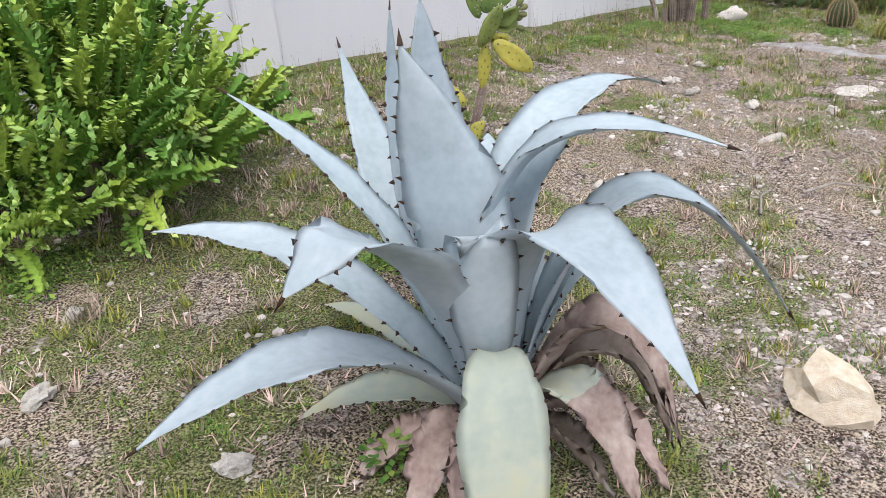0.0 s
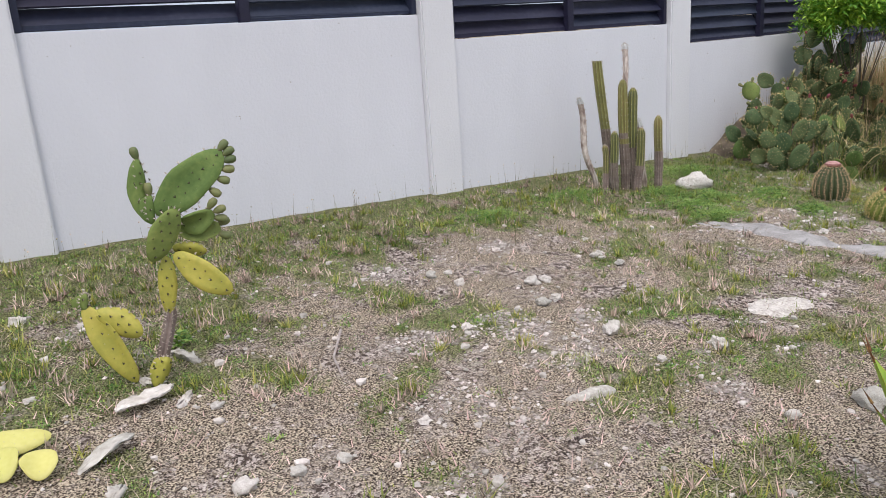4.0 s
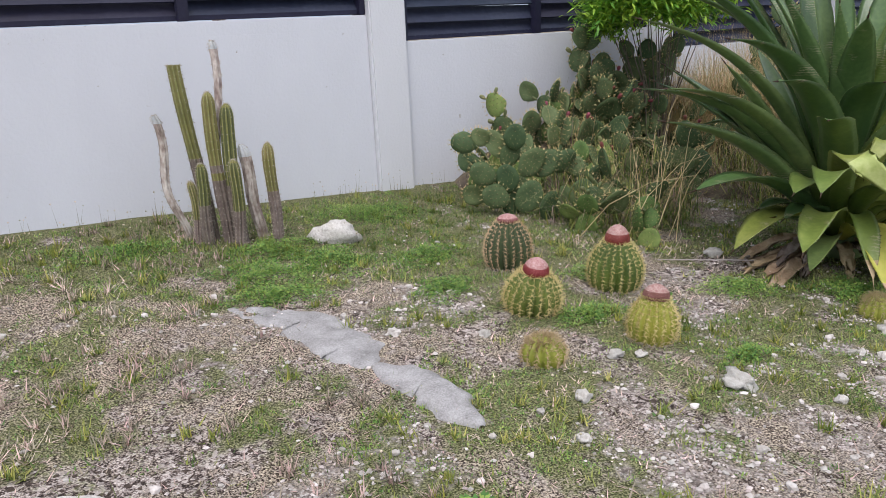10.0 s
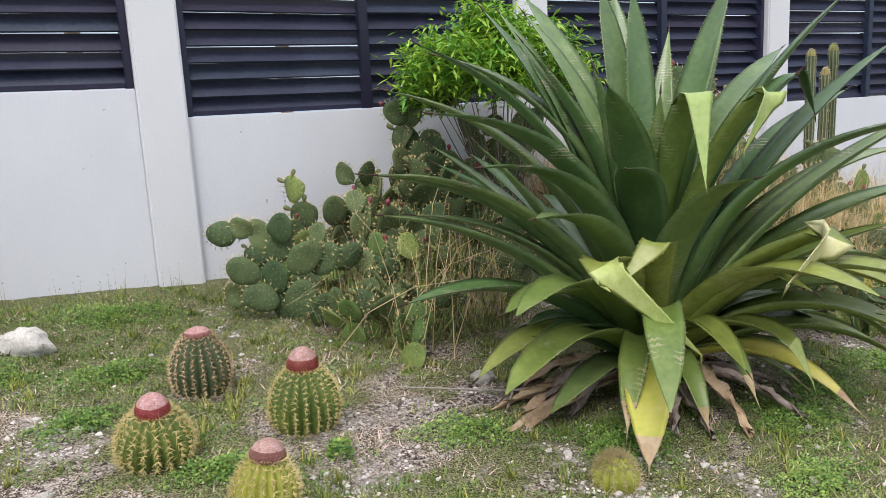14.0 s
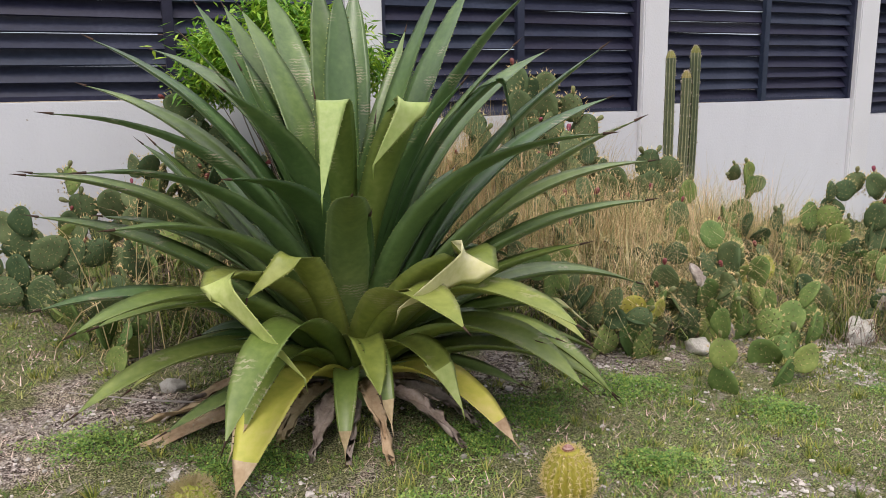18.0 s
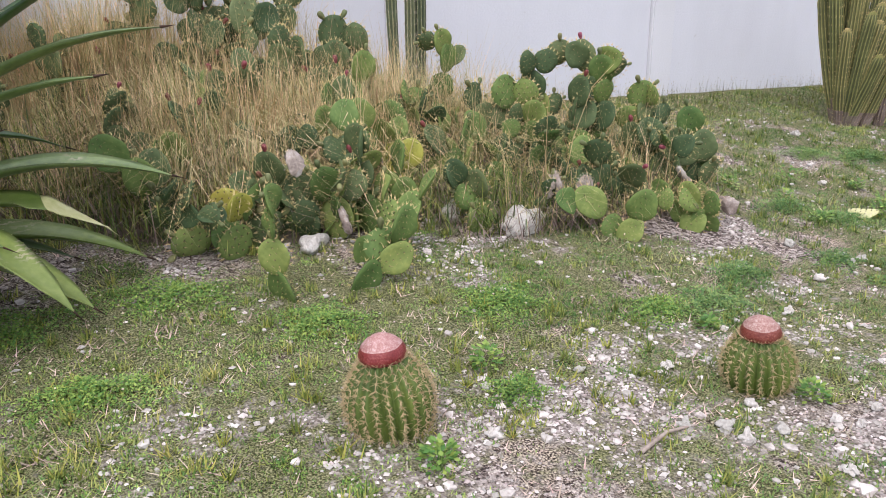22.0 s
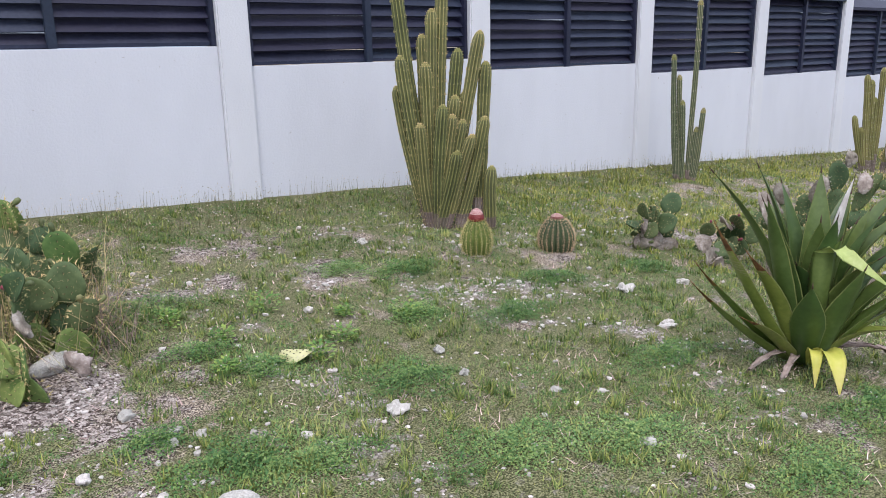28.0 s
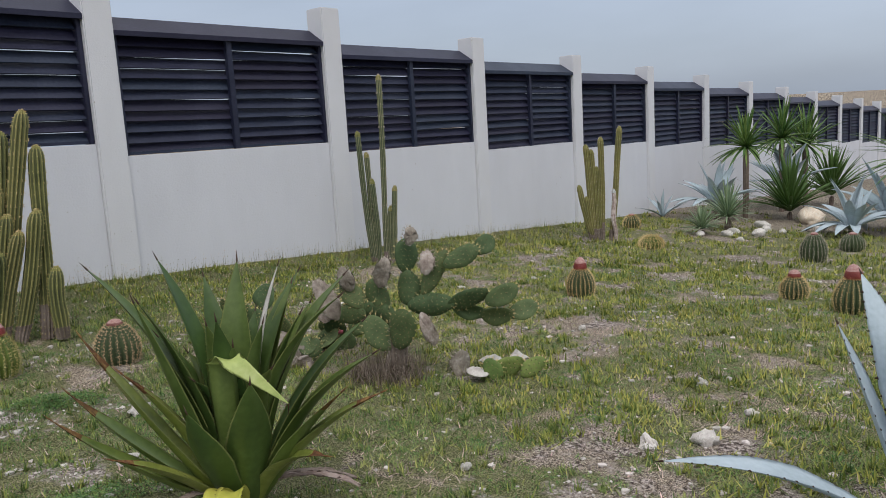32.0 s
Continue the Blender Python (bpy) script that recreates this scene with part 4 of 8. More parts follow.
def column_stem(dx, depth, h, radius, mats, ribs=9, start=0.35, seed=0, cork=0.18, wool=0.05, spine=0.014, flat=False, crook=0.0):
    """A ribbed stem that leans out and then rises; mats: skin, spines, cork, wool."""
    pick = random.Random(seed)
    n, per = 26, 6
    m = ribs * per
    p0, p1, p2 = np.array([dx * start, depth * start, -0.03]), np.array([dx * (0.45 + 0.5 * start), depth * (0.45 + 0.5 * start), h * 0.35]), np.array([dx, depth, h])
    b = Build()
    V, slots, F = [], [], []
    pts, ways = [], []
    gap = max(1, int(round(0.028 / (h / n))))
    tip = radius * 1.5 / h
    at = list(np.linspace(0, 1 - tip, n - 5)) + [1 - tip * q for q in (0.75, 0.5, 0.28, 0.12, 0.03, 0.0)]
    for i in range(n + 1):
        s = at[i]
        c = (1 - s) ** 2 * p0 + 2 * s * (1 - s) * p1 + s * s * p2
        c = c + np.array([math.sin(s * 5 + seed) * 0.008, math.cos(s * 4 + seed) * 0.008, 0]) + crook * np.array([math.sin(s * 9), math.cos(s * 7), 0])
        left = (1 - s) * h
        r = radius * (0.86 + 0.14 * min(1, s * 3)) * (1 + 0.03 * math.sin(17 * s + seed))
        if not flat and left < radius * 1.5:
            r *= math.sqrt(max(0.02, 1 - (1 - left / (radius * 1.5)) ** 2))
        for j in range(m):
            a = 2 * math.pi * j / m
            wv = abs(math.cos(ribs * a / 2))
            rr = r * (0.64 + 0.36 * wv ** 0.8)
            V.append(c + np.array([rr * math.cos(a), rr * math.sin(a), 0]))
        for k in range(ribs):
            a = 2 * math.pi * k / ribs
            reps = max(1, int((at[i] - at[i - 1]) * h / 0.022)) if i else 1
            for q in range(reps):
                pts.append(c + np.array([r * math.cos(a), r * math.sin(a), -(q / reps) * 0.022]))
                ways.append(np.array([math.cos(a), math.sin(a), 0.25]))
    for i in range(n):
        s = 0.5 * (at[i] + at[i + 1])
        slot = 2 if s < cork * (0.8 + 0.4 * pick.random()) else (3 if s * h > h - wool else 0)
        for j in range(m):
            F.append((i * m + j, i * m + (j + 1) % m, (i + 1) * m + (j + 1) % m, (i + 1) * m + j))
            slots.append(4 if slot == 0 and j % per in (0, per - 1) else slot)
    for f, sl in zip(F, slots):
        b.f.setdefault(4, []).append(list(f))
        b.s.setdefault(4, []).append(sl)
    b.add(V, [tuple(n * m + j for j in range(m))], 3)
    needles(b, pts, ways, spine, 0.0016, 1, 0.8, 2, pick)
    return b.mesh("stem", list(mats) + ([M_CREST] if mats[0] in (M_COLUMN, M_COLUMNYEL) else [M_CRESTGREY] if mats[0] is M_COLUMNGREEN else [mats[0]]))


def pad_mesh(h, w, mats, seed=0, thick=0.022, fruits=0, fruit_slot=2, spines=0.016):
    """A flat oval pad that stands on its narrow end, with spine tufts on both faces."""
    pick = random.Random(seed)
    n = 28
    b = Build()

    def outline(a):
        # a = 0 at the top; narrower at the foot
        y, x = math.cos(a), math.sin(a)
        wide = 1 - 0.16 * max(0, -y) ** 1.2 - 0.05 * y
        return 0.5 * w * x * wide * (1 + 0.04 * math.sin(3 * a + seed) + 0.02 * math.sin(7 * a + 2 * seed)), 0.5 * h * (1 + y) * (1 + 0.01 * math.sin(2 * a + seed))

    V = []
    levels = ((1.0, 0.0), (0.93, 0.7), (0.6, 1.0), (0.0, 1.05))
    cup = pick.uniform(-0.02, 0.02)
    for side in (1, -1):
        for q, th in levels[:-1]:
            for j in range(n):
                ox, oz = outline(2 * math.pi * j / n)
                oz = h / 2 + (oz - h / 2) * q
                ox *= q
                V.append((ox, side * thick * 0.5 * th + cup * (ox / w * 2) ** 2 * 2, oz))
        V.append((0, side * thick * 0.5 * 1.05, h / 2))
    F = []
    k = 3 * n + 1
    for s, o in ((0, 0), (1, k)):
        for l in range(2):
            for j in range(n):
                q = (o + l * n + j, o + l * n + (j + 1) % n, o + (l + 1) * n + (j + 1) % n, o + (l + 1) * n + j)
                F.append(q if s else q[::-1])
        for j in range(n):
            q = (o + 2 * n + j, o + 2 * n + (j + 1) % n, o + 3 * n)
            F.append(q if s else q[::-1])
    if mats[0] in (M_PADDRY, M_HUSK):
        V = [(x + pick.uniform(-1, 1) * 0.006, y * pick.uniform(0.4, 1.4) + 0.012 * math.sin(22 * x + seed) + 0.014 * math.sin(17 * z + seed), z + pick.uniform(-1, 1) * 0.006) for x, y, z in V]
    b.add(V, F, 0)
    pts, ways = [], []
    step = 0.030
    rows = int(h / step)
    for side in (1, -1):
        for i in range(rows):
            z = (i + 0.7) * h / (rows + 0.3)
            for j in range(-4, 5):
                x = (j + 0.5 * (i % 2)) * step
                rad = math.hypot(x / (0.5 * w), (z - h / 2) / (0.5 * h))
                if rad < 0.93:
                    pts.append(np.array([x, side * thick * 0.5 * (1.02 if rad < 0.6 else 0.8), z]))
                    ways.append(np.array([0, side, 0.15]))
    worn = mats[0] in (M_PADDRY, M_PADLEMON, M_HUSK)
    needles(b, pts, ways, spines * 1.3, 0.0013, 1, 0.8, 1 if worn else 2, pick)
    for p, out in () if worn else zip(pts, ways):
        s = 0.0058
        b.add([p + (s, 0, 0), p + (-s * 0.5, 0, s), p + (-s * 0.5, 0, -s), p + out * s], [(0, 1, 3), (1, 2, 3), (2, 0, 3)] if out[1] < 0 else [(1, 0, 3), (2, 1, 3), (0, 2, 3)], 3)
    pts, ways = [], []
    for j in range(18):
        a = 2 * math.pi * j / 18
        if math.cos(a) > -0.75:
            x, z = outline(a)
            pts.append(np.array([x, 0, z]))
            ways.append(np.array([math.sin(a), 0, math.cos(a)]))
    needles(b, pts, ways, spines * 1.7, 0.0021, 1, 0.7, 4, pick)
    for i in range(fruits):
        a = radians(-70 + 140 * (i + 0.5) / fruits + pick.uniform(-8, 8))
        x, z = outline(a)
        d, s = np.array([math.sin(a), pick.uniform(-0.2, 0.2), math.cos(a)]), pick.uniform(0.8, 1.2)
        ring = []
        for q, rr in ((-0.004, 0.004), (0.010, 0.011), (0.024, 0.013), (0.034, 0.010), (0.037, 0.006)):
            for j in range(8):
                t = 2 * math.pi * j / 8
                side = np.cross(d, (0, 1, 0))
                ring.append(np.array([x, 0, z]) + d * q * s + (side * math.cos(t) + np.array([0, 1, 0]) * math.sin(t)) * rr * s)
        b.add(ring, [(i2 * 8 + j, i2 * 8 + (j + 1) % 8, i2 * 8 + 8 + (j + 1) % 8, i2 * 8 + 8 + j) for i2 in range(4) for j in range(8)] + [tuple(range(32, 40))], fruit_slot)
    return b.mesh("pad", list(mats) + [M_AREOLE])


def loft_fruit():
    """One small prickly pear fruit that stands on its foot."""
    ring = [np.array([rr * math.cos(t), rr * math.sin(t), q]) for q, rr in ((-0.004, 0.004), (0.010, 0.012), (0.026, 0.015), (0.038, 0.011), (0.041, 0.006)) for t in np.linspace(0, 2 * math.pi, 9)[:-1]]
    return Build().add(ring, [(i * 8 + j, i * 8 + (j + 1) % 8, i * 8 + 8 + (j + 1) % 8, i * 8 + 8 + j) for i in range(4) for j in range(8)] + [tuple(range(32, 40))]).mesh("fruit", [M_FRUITGREEN])


PADS = {}
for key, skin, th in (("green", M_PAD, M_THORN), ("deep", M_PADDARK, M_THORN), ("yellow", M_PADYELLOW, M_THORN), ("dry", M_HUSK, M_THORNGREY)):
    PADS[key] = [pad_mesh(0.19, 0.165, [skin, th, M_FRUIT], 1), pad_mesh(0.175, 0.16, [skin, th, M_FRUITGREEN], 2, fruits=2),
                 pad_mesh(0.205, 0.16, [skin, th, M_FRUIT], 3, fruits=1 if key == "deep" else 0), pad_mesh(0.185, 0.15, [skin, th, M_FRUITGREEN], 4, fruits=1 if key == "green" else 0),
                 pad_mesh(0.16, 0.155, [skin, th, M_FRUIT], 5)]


def prickly_pear(x, y, count, label, seed, size=1.0, kinds=("green",), spread=35, lift=0.0, face=-115, tall=99.0):
    """A prickly pear grown pad by pad from its foot; face: the way that most pads face."""
    pick = random.Random(seed)
    t = thing("prickly_pear", x, y, gz(x, y) + lift - 0.02, label, "cactus", "prickly pears")
    tips = []
    for k in range(min(3, 1 + count // 5)):
        tips.append((pose(pick.uniform(-0.09, 0.09), pick.uniform(-0.07, 0.07), -0.02, pick.uniform(-18, 18), pick.uniform(-spread, spread), face + 90 + pick.uniform(-50, 50)), 0))
    made = 0
    while made < count and tips:
        m, level = tips.pop(pick.randrange(min(2, len(tips))))
        if m.translation.z > tall:
            continue
        s = size * pick.uniform(0.8, 1.15) * (0.93 ** level)
        me = pick.choice(PADS[pick.choice(kinds)])
        part("pad", me, t, m @ Matrix.Scale(s, 4))
        made += 1
        ang = [pick.uniform(-55, -15), pick.uniform(15, 55), pick.uniform(-12, 12)]
        pick.shuffle(ang)
        for a in ang[:pick.choice((1, 2, 2))]:
            h = 0.18 * s
            q = m @ Matrix.Translation((0.5 * 0.145 * s * math.sin(radians(a)) * 1.1, 0, h * (0.5 + 0.48 * math.cos(radians(a))))) \
                @ pose(0, 0, 0, pick.uniform(-28, 28), a * 0.85, pick.uniform(-65, 65))
            if (q @ Vector((0, 0, 0.15))).z > 0.05:
                tips.append((q, level + 1))
    return t


def blade_cloud(name, n, place, length, width, mat, lean, label, category="grass", bend=0.4, flat=False, zlift=0.0):
    """Many thin blades as one mesh: place() gives x and y, length and lean are ranges."""
    x, y = place(n)
    n = len(x)
    az = rng.uniform(0, 2 * np.pi, n)
    ln = rng.uniform(*length, n) * (0.6 + 0.8 * fbm(x * 3, y * 3, 41))
    wd = rng.uniform(*width, n)
    le = rng.uniform(*lean, n)
    z = ground_z(x, y) + 0.030 * (fbm(x * 1.6, y * 1.6, 5) - 0.5) + 0.016 * (fbm(x * 7, y * 7, 8) - 0.5) - 0.004 + zlift
    d = np.stack([np.cos(az), np.sin(az)], -1)
    s = np.stack([-np.sin(az), np.cos(az)], -1) * wd[:, None] * 0.5
    o = np.stack([x, y], -1)
    mid = o + d * (ln * 0.5 * np.sin(le * 0.75))[:, None]
    tip = o + d * (ln * np.sin(le))[:, None]
    zm, zt = z + ln * 0.55 * np.cos(le * 0.75), z + ln * np.cos(le) * (1 - bend * np.sin(le) * 0.5)
    zt = np.maximum(zt, z + 0.004)
    V = np.empty((n, 5, 3))
    V[:, 0, :2], V[:, 1, :2], V[:, 2, :2], V[:, 3, :2], V[:, 4, :2] = o - s, o + s, mid + s * 0.75, mid - s * 0.75, tip
    V[:, 0, 2] = V[:, 1, 2] = z
    V[:, 2, 2] = V[:, 3, 2] = zm
    V[:, 4, 2] = zt
    if flat:
        # one thin triangle a straw, or one diamond a leaf
        k = np.arange(n)[:, None] * 5
        me = mesh_from(name, V.reshape(-1, 3)[np.arange(n * 5).reshape(n, 5)[:, [0, 1, 4]].ravel()], np.arange(n * 3).reshape(n, 3), [mat])
    else:
        k = np.arange(n)[:, None] * 5
        me = mesh_from(name, V.reshape(-1, 3), [k + np.array([[0, 1, 2, 3]]), k + np.array([[3, 2, 4]])], [mat])
    return tagged(new(name, me), label, category, kind="stuff")


def rock_mesh(name, mat, seed, flat=0.6, detail=3, jag=0.35, smooth=True):
    bm = bmesh.new()
    bmesh.ops.create_icosphere(bm, subdivisions=detail, radius=1)
    for v in bm.verts:
        p = v.co * 1.3 + Vector((seed * 7.7, seed * 3.1, 0))
        k = 1 + jag * noise.noise(p) + 0.5 * jag * noise.noise(p * 2.3) + 0.25 * jag * noise.noise(p * 5)
        v.co = Vector((v.co.x * k, v.co.y * k * 0.85, max(-0.6, v.co.z * k) * flat))
    return bm_mesh(name, bm, mat, smooth)


ROCKS = [rock_mesh("stone", M_STONE, k, 0.5 + 0.06 * k, 3, 0.75, k % 3 > 0) for k in range(6)]


def stones(places, label="pale limestone lump lying on the soil", group="limestone lumps"):
    for x, y, s in places:
        k = rnd.randrange(6)
        q = s * rnd.uniform(0.55, 0.7)
        ob = new("stone", ROCKS[k])
        ob.matrix_basis = pose(x, y, gz(x, y) + q * 0.18, rnd.uniform(-12, 12), rnd.uniform(-12, 12), rnd.uniform(0, 360)) @ Matrix.Diagonal((q, q * rnd.uniform(0.7, 1.0), q, 1))
        tagged(ob, label, "stone", group)

# ---- the blue agave at the start ----
def agave(name, x, y, label, rows, mats, shape=AGAVE, group="agaves", lift=0.0, **kw):
    """rows: azimuth, reach, height, rise at the heart, width and, if given, bow."""
    t = thing(name, x, y, gz(x, y) + lift - 0.02, label, "agave", group)
    for k, (az, r, z, e0, w, *bow) in enumerate(rows):
        me = leaf_mesh(r, z, e0, w, mats, *(bow[:1] or [0.6]), shape=shape, seed=k + 1, sway=rnd.uniform(-0.03, 0.03), **kw)
        part("leaf", me, t, pose(0, 0, 0, 0, 0, az))
    return t


def add_leaf(t, az, r, z, e0, w, mats, bow=0.6, label="", shape=AGAVE, name="leaf", **kw):
    return part(name, leaf_mesh(r, z, e0, w, mats, bow, shape=shape, **kw), t, pose(0, 0, 0, 0, 0, az), label)


def arched(t, rows, mats, seed, **kw):
    """Leaves by azimuth, reach, height, the point out and up that they bend round, and width."""
    for k, (az, r, z, out, up, w) in enumerate(rows):
        add_leaf(t, az, r, z, 0, w, mats, ctrl=(out, up), seed=seed + k, sway=rnd.uniform(-0.03, 0.03), **kw)


def heart(t, r, h, mat):
    b = Build()
    V = [(r * q * math.cos(a), r * q * math.sin(a), h * f) for f, q in ((0, 1.1), (0.5, 1.0), (0.85, 0.7), (1.0, 0.2)) for a in np.linspace(0, 2 * math.pi, 13)[:-1]]
    F = [(i * 12 + j, i * 12 + (j + 1) % 12, i * 12 + 12 + (j + 1) % 12, i * 12 + 12 + j) for i in range(3) for j in range(12)] + [tuple(range(36, 48))]
    part("trunk", b.add(V, F).mesh("trunk", [mat]), t)


BLUE = [M_BLUE, M_SPINE]
blue = agave("blue_agave", -2.33, 0.95, "large blue-grey agave with toothed arching leaves", [], BLUE)
BKW = {"teeth": 0.045, "wave": 0.05, "z0": 0.10, "r0": 0.05, "n": 22}
arched(blue, ((130, 0.55, 0.93, 0.13, 0.64, 0.15), (77, 0.70, 0.92, 0.45, 0.42, 0.17), (90, 0.24, 1.07, 0.34, 0.59, 0.10), (68, 0.33, 1.07, 0.30, 0.58, 0.20),
              (1, 0.74, 0.78, -0.04, 1.06, 0.19), (301, 0.50, 0.80, -0.14, 1.02, 0.19), (317, 0.71, 0.34, 0.26, 1.10, 0.17)), BLUE, 1, **BKW)
arched(blue, ((356, 0.68, 0.08, 0.50, 0.76, 0.10), (259, 0.60, 0.48, 0.06, 1.02, 0.25), (114, 0.97, 0.50, 0.40, 0.61, 0.18), (168, 0.82, 0.36, 0.33, 0.59, 0.20), (325, 0.22, 0.50, 0.10, 0.36, 0.11), (15, 0.30, 0.48, 0.10, 0.40, 0.11), (40, 0.55, 0.66, 0.12, 0.62, 0.17)), BLUE, 11, **BKW)
add_leaf(blue, 186, 0.43, 0.74, 0, 0.23, BLUE, ctrl=(0.11, 0.58), kink=(0.15, -38, -0.03), seed=41, label="leaf with its end folded over", **BKW)
add_leaf(blue, 222, 0.08, 1.03, 0, 0.255, BLUE, ctrl=(0.06, 0.57), seed=45, sway=-0.15, **BKW)
OLD = [M_BLUE_OLD, M_SPINE]
OLDTIP = [M_BLUE_OLD, M_SPINE, M_DEADLEAF]
add_leaf(blue, 133, 0.51, 0.08, 0, 0.14, OLDTIP, ctrl=(0.29, 0.24), seed=42, scorch=0.94, label="fading lower leaf", **BKW)
add_leaf(blue, 86, 0.80, 0.10, 0, 0.13, OLD, ctrl=(0.44, 0.24), seed=43, label="fading lower leaf", **BKW)
add_leaf(blue, 219, 0.20, 0.67, 0, 0.16, BLUE, ctrl=(0.21, 0.38), kink=(0.05, -110, 0.04), seed=46, label="leaf with its end folded over", **BKW)
add_leaf(blue, 226, 0.50, 0.03, 0, 0.20, OLDTIP, ctrl=(0.30, 0.80), seed=48, scorch=0.90, shape=DROOP, label="yellowing lower leaf", **BKW)
add_leaf(blue, 268, 0.44, 0.05, 0, 0.15, OLDTIP, ctrl=(0.28, 0.50), crumple=0.006, seed=44, scorch=0.5, label="yellowing lower leaf", **BKW)
DEAD = [M_DEADLEAF, M_SPINE]
for k, (az, r, z, out, up, w) in enumerate(((296, 0.45, 0.10, 0.30, 0.70, 0.10), (308, 0.44, 0.02, 0.30, 0.52, 0.10), (288, 0.44, 0.0, 0.28, 0.32, 0.11), (160, 0.40, 0.01, 0.23, 0.14, 0.11), (190, 0.36, 0.0, 0.20, 0.24, 0.13),
                                            (208, 0.34, 0.0, 0.18, 0.20, 0.12), (325, 0.45, 0.0, 0.30, 0.46, 0.13), (270, 0.38, 0.0, 0.22, 0.20, 0.10), (345, 0.40, 0.0, 0.2, 0.25, 0.10))):
    add_leaf(blue, az, r, z, 0, w, DEAD, ctrl=(out, up), crumple=0.007, channel=0.9, twist=0.6 - 0.2 * k, teeth=0.09, seed=60 + k, z0=0.08, r0=0.06, n=22, label="withered brown leaf", name="dead_leaf")
heart(blue, 0.08, 0.20, M_DEADLEAF)

# ---- the candelabra spurge beside it ----
def spurge_branch(length, seed, bend):
    """A three-winged stem with ragged, toothed wings and a pale rib down the middle of each."""
    pick = random.Random(seed)
    b, n = Build(), 20
    V, F = [], []
    grow = [pick.uniform(0.75, 1.2) for _ in range(n + 1)]
    for w in range(3):
        a = 2 * math.pi * w / 3 + pick.uniform(-0.25, 0.25)
        o = len(V)
        for i in range(n + 1):
            s = i / n
            c = np.array([bend * s * s, 0.03 * math.sin(3 * s + seed), length * s])
            r = 0.034 * (0.7 + 0.3 * math.sin(min(1.0, s * 3) * 1.57)) * (1.0 if s < 0.92 else 0.65) * (1.4 if i % 2 else 0.55) * grow[i]
            tw = a + 0.7 * s
            d = np.array([math.cos(tw), math.sin(tw), 0])
            e = np.array([-d[1], d[0], 0])
            V += [c + e * 0.007, c + d * r + np.array([0, 0, 0.012 * (i % 2)]) + e * pick.uniform(-0.006, 0.006), c - e * 0.007]
        for i in range(n):
            q = o + 3 * i
            F += [(q, q + 1, q + 4, q + 3), (q + 1, q + 2, q + 5, q + 4)]
    b.add(V, F, 0)
    for i in range(1, n, 2):
        s = i / n
        c = np.array([bend * s * s, 0.03 * math.sin(3 * s + seed), length * s])
        for w in range(3):
            tw = 2 * math.pi * w / 3 + 0.7 * s
            d = np.array([math.cos(tw), math.sin(tw), 0.25 + pick.uniform(-0.3, 0.5)])
            e = np.array([-d[1], d[0], 0])
            p, g = c + d * 0.036 * grow[i], pick.uniform(0.7, 1.5)
            # small leaves sit on the teeth near the end
            b.add([p - d * 0.006, p + d * 0.012 * g + e * 0.010 * g, p + d * 0.030 * g, p + d * 0.012 * g - e * 0.010 * g], [(0, 1, 2, 3)], 1 if pick.random() < 0.35 else 0)
        b.add([c + (0.010, 0.004, -0.016), c + (0.010, -0.004, -0.016), c + (0.011, 0, 0.024)], [(0, 1, 2)], 1)
    return b.mesh("branch", [M_EUPH, M_EUPHRIB])


BRANCH = [spurge_branch(0.22 + 0.035 * k, k, 0.03 + 0.05 * (k % 3)) for k in range(8)]


def spurge(x, y, rad, high, count, label):
    t = thing("candelabra_spurge", x, y, gz(x, y), label, "shrub")
    heart(t, 0.14, 0.35, M_TWIG)
    pick = random.Random(5)
    for k in range(count):
        a = pick.uniform(0, 2 * math.pi)
        q = math.sqrt(pick.uniform(0.02, 1.0))
        el = pick.uniform(0.0, 1.0)
        rr = rad * q * (0.62 + 0.38 * math.sin(math.pi * min(1, 0.25 + el * 0.8)))
        zz = high * (0.03 + 0.73 * el) * (1.0 - 0.32 * q * q)
        lean = 6 + 66 * q * (1 - el) ** 1.1 + pick.uniform(-22, 22)
        part("branch", BRANCH[k % 8], t, pose(rr * math.cos(a), rr * math.sin(a), zz, 0, lean, math.degrees(a) + pick.uniform(-50, 50)) @ Matrix.Scale(pick.uniform(0.5, 0.9), 4))
    for k in range(26):
        a, q = pick.uniform(0, 6.28), pick.uniform(0.2, 0.8)
        p1 = np.array([rad * q * math.cos(a), rad * q * math.sin(a), high * pick.uniform(0.3, 0.6)])
        b = Build()
        b.add([(0.02, 0, 0.1), (-0.012, 0.017, 0.1), (-0.012, -0.017, 0.1), p1 + (0.014, 0, 0), p1 + (-0.008, 0.012, 0), p1 + (-0.008, -0.012, 0)],
              [(0, 1, 4, 3), (1, 2, 5, 4), (2, 0, 3, 5)], 0)
        part("inner_stem", b.mesh("inner_stem", [M_EUPH]), t)
    return t


spurge(-2.50, 3.28, 0.80, 1.12, 820, "dense bright green candelabra spurge with scalloped branches")


def loose_rock(name, x, y, size, mat, label, seed, flat=0.7, rz=0.0, squash=(1, 1), sink=0.25, detail=3, jag=0.35, group="", rx=0.0, smooth=True):
    ob = new(name, rock_mesh(name, mat, seed, flat, detail, jag, smooth))
    ob.matrix_basis = pose(x, y, gz(x, y) + size * flat * (0.6 - sink), rx, 0, rz) @ Matrix.Diagonal((size * squash[0], size * squash[1], size, 1))
    return tagged(ob, label, "rock", group)


loose_rock("rock", -1.60, 0.39, 0.135, M_CREAMROCK, "angular cream-coloured rock on gravel", 31, 0.62, 20, (0.76, 1.25), 0.10, 2, 0.55, rx=24, smooth=False)

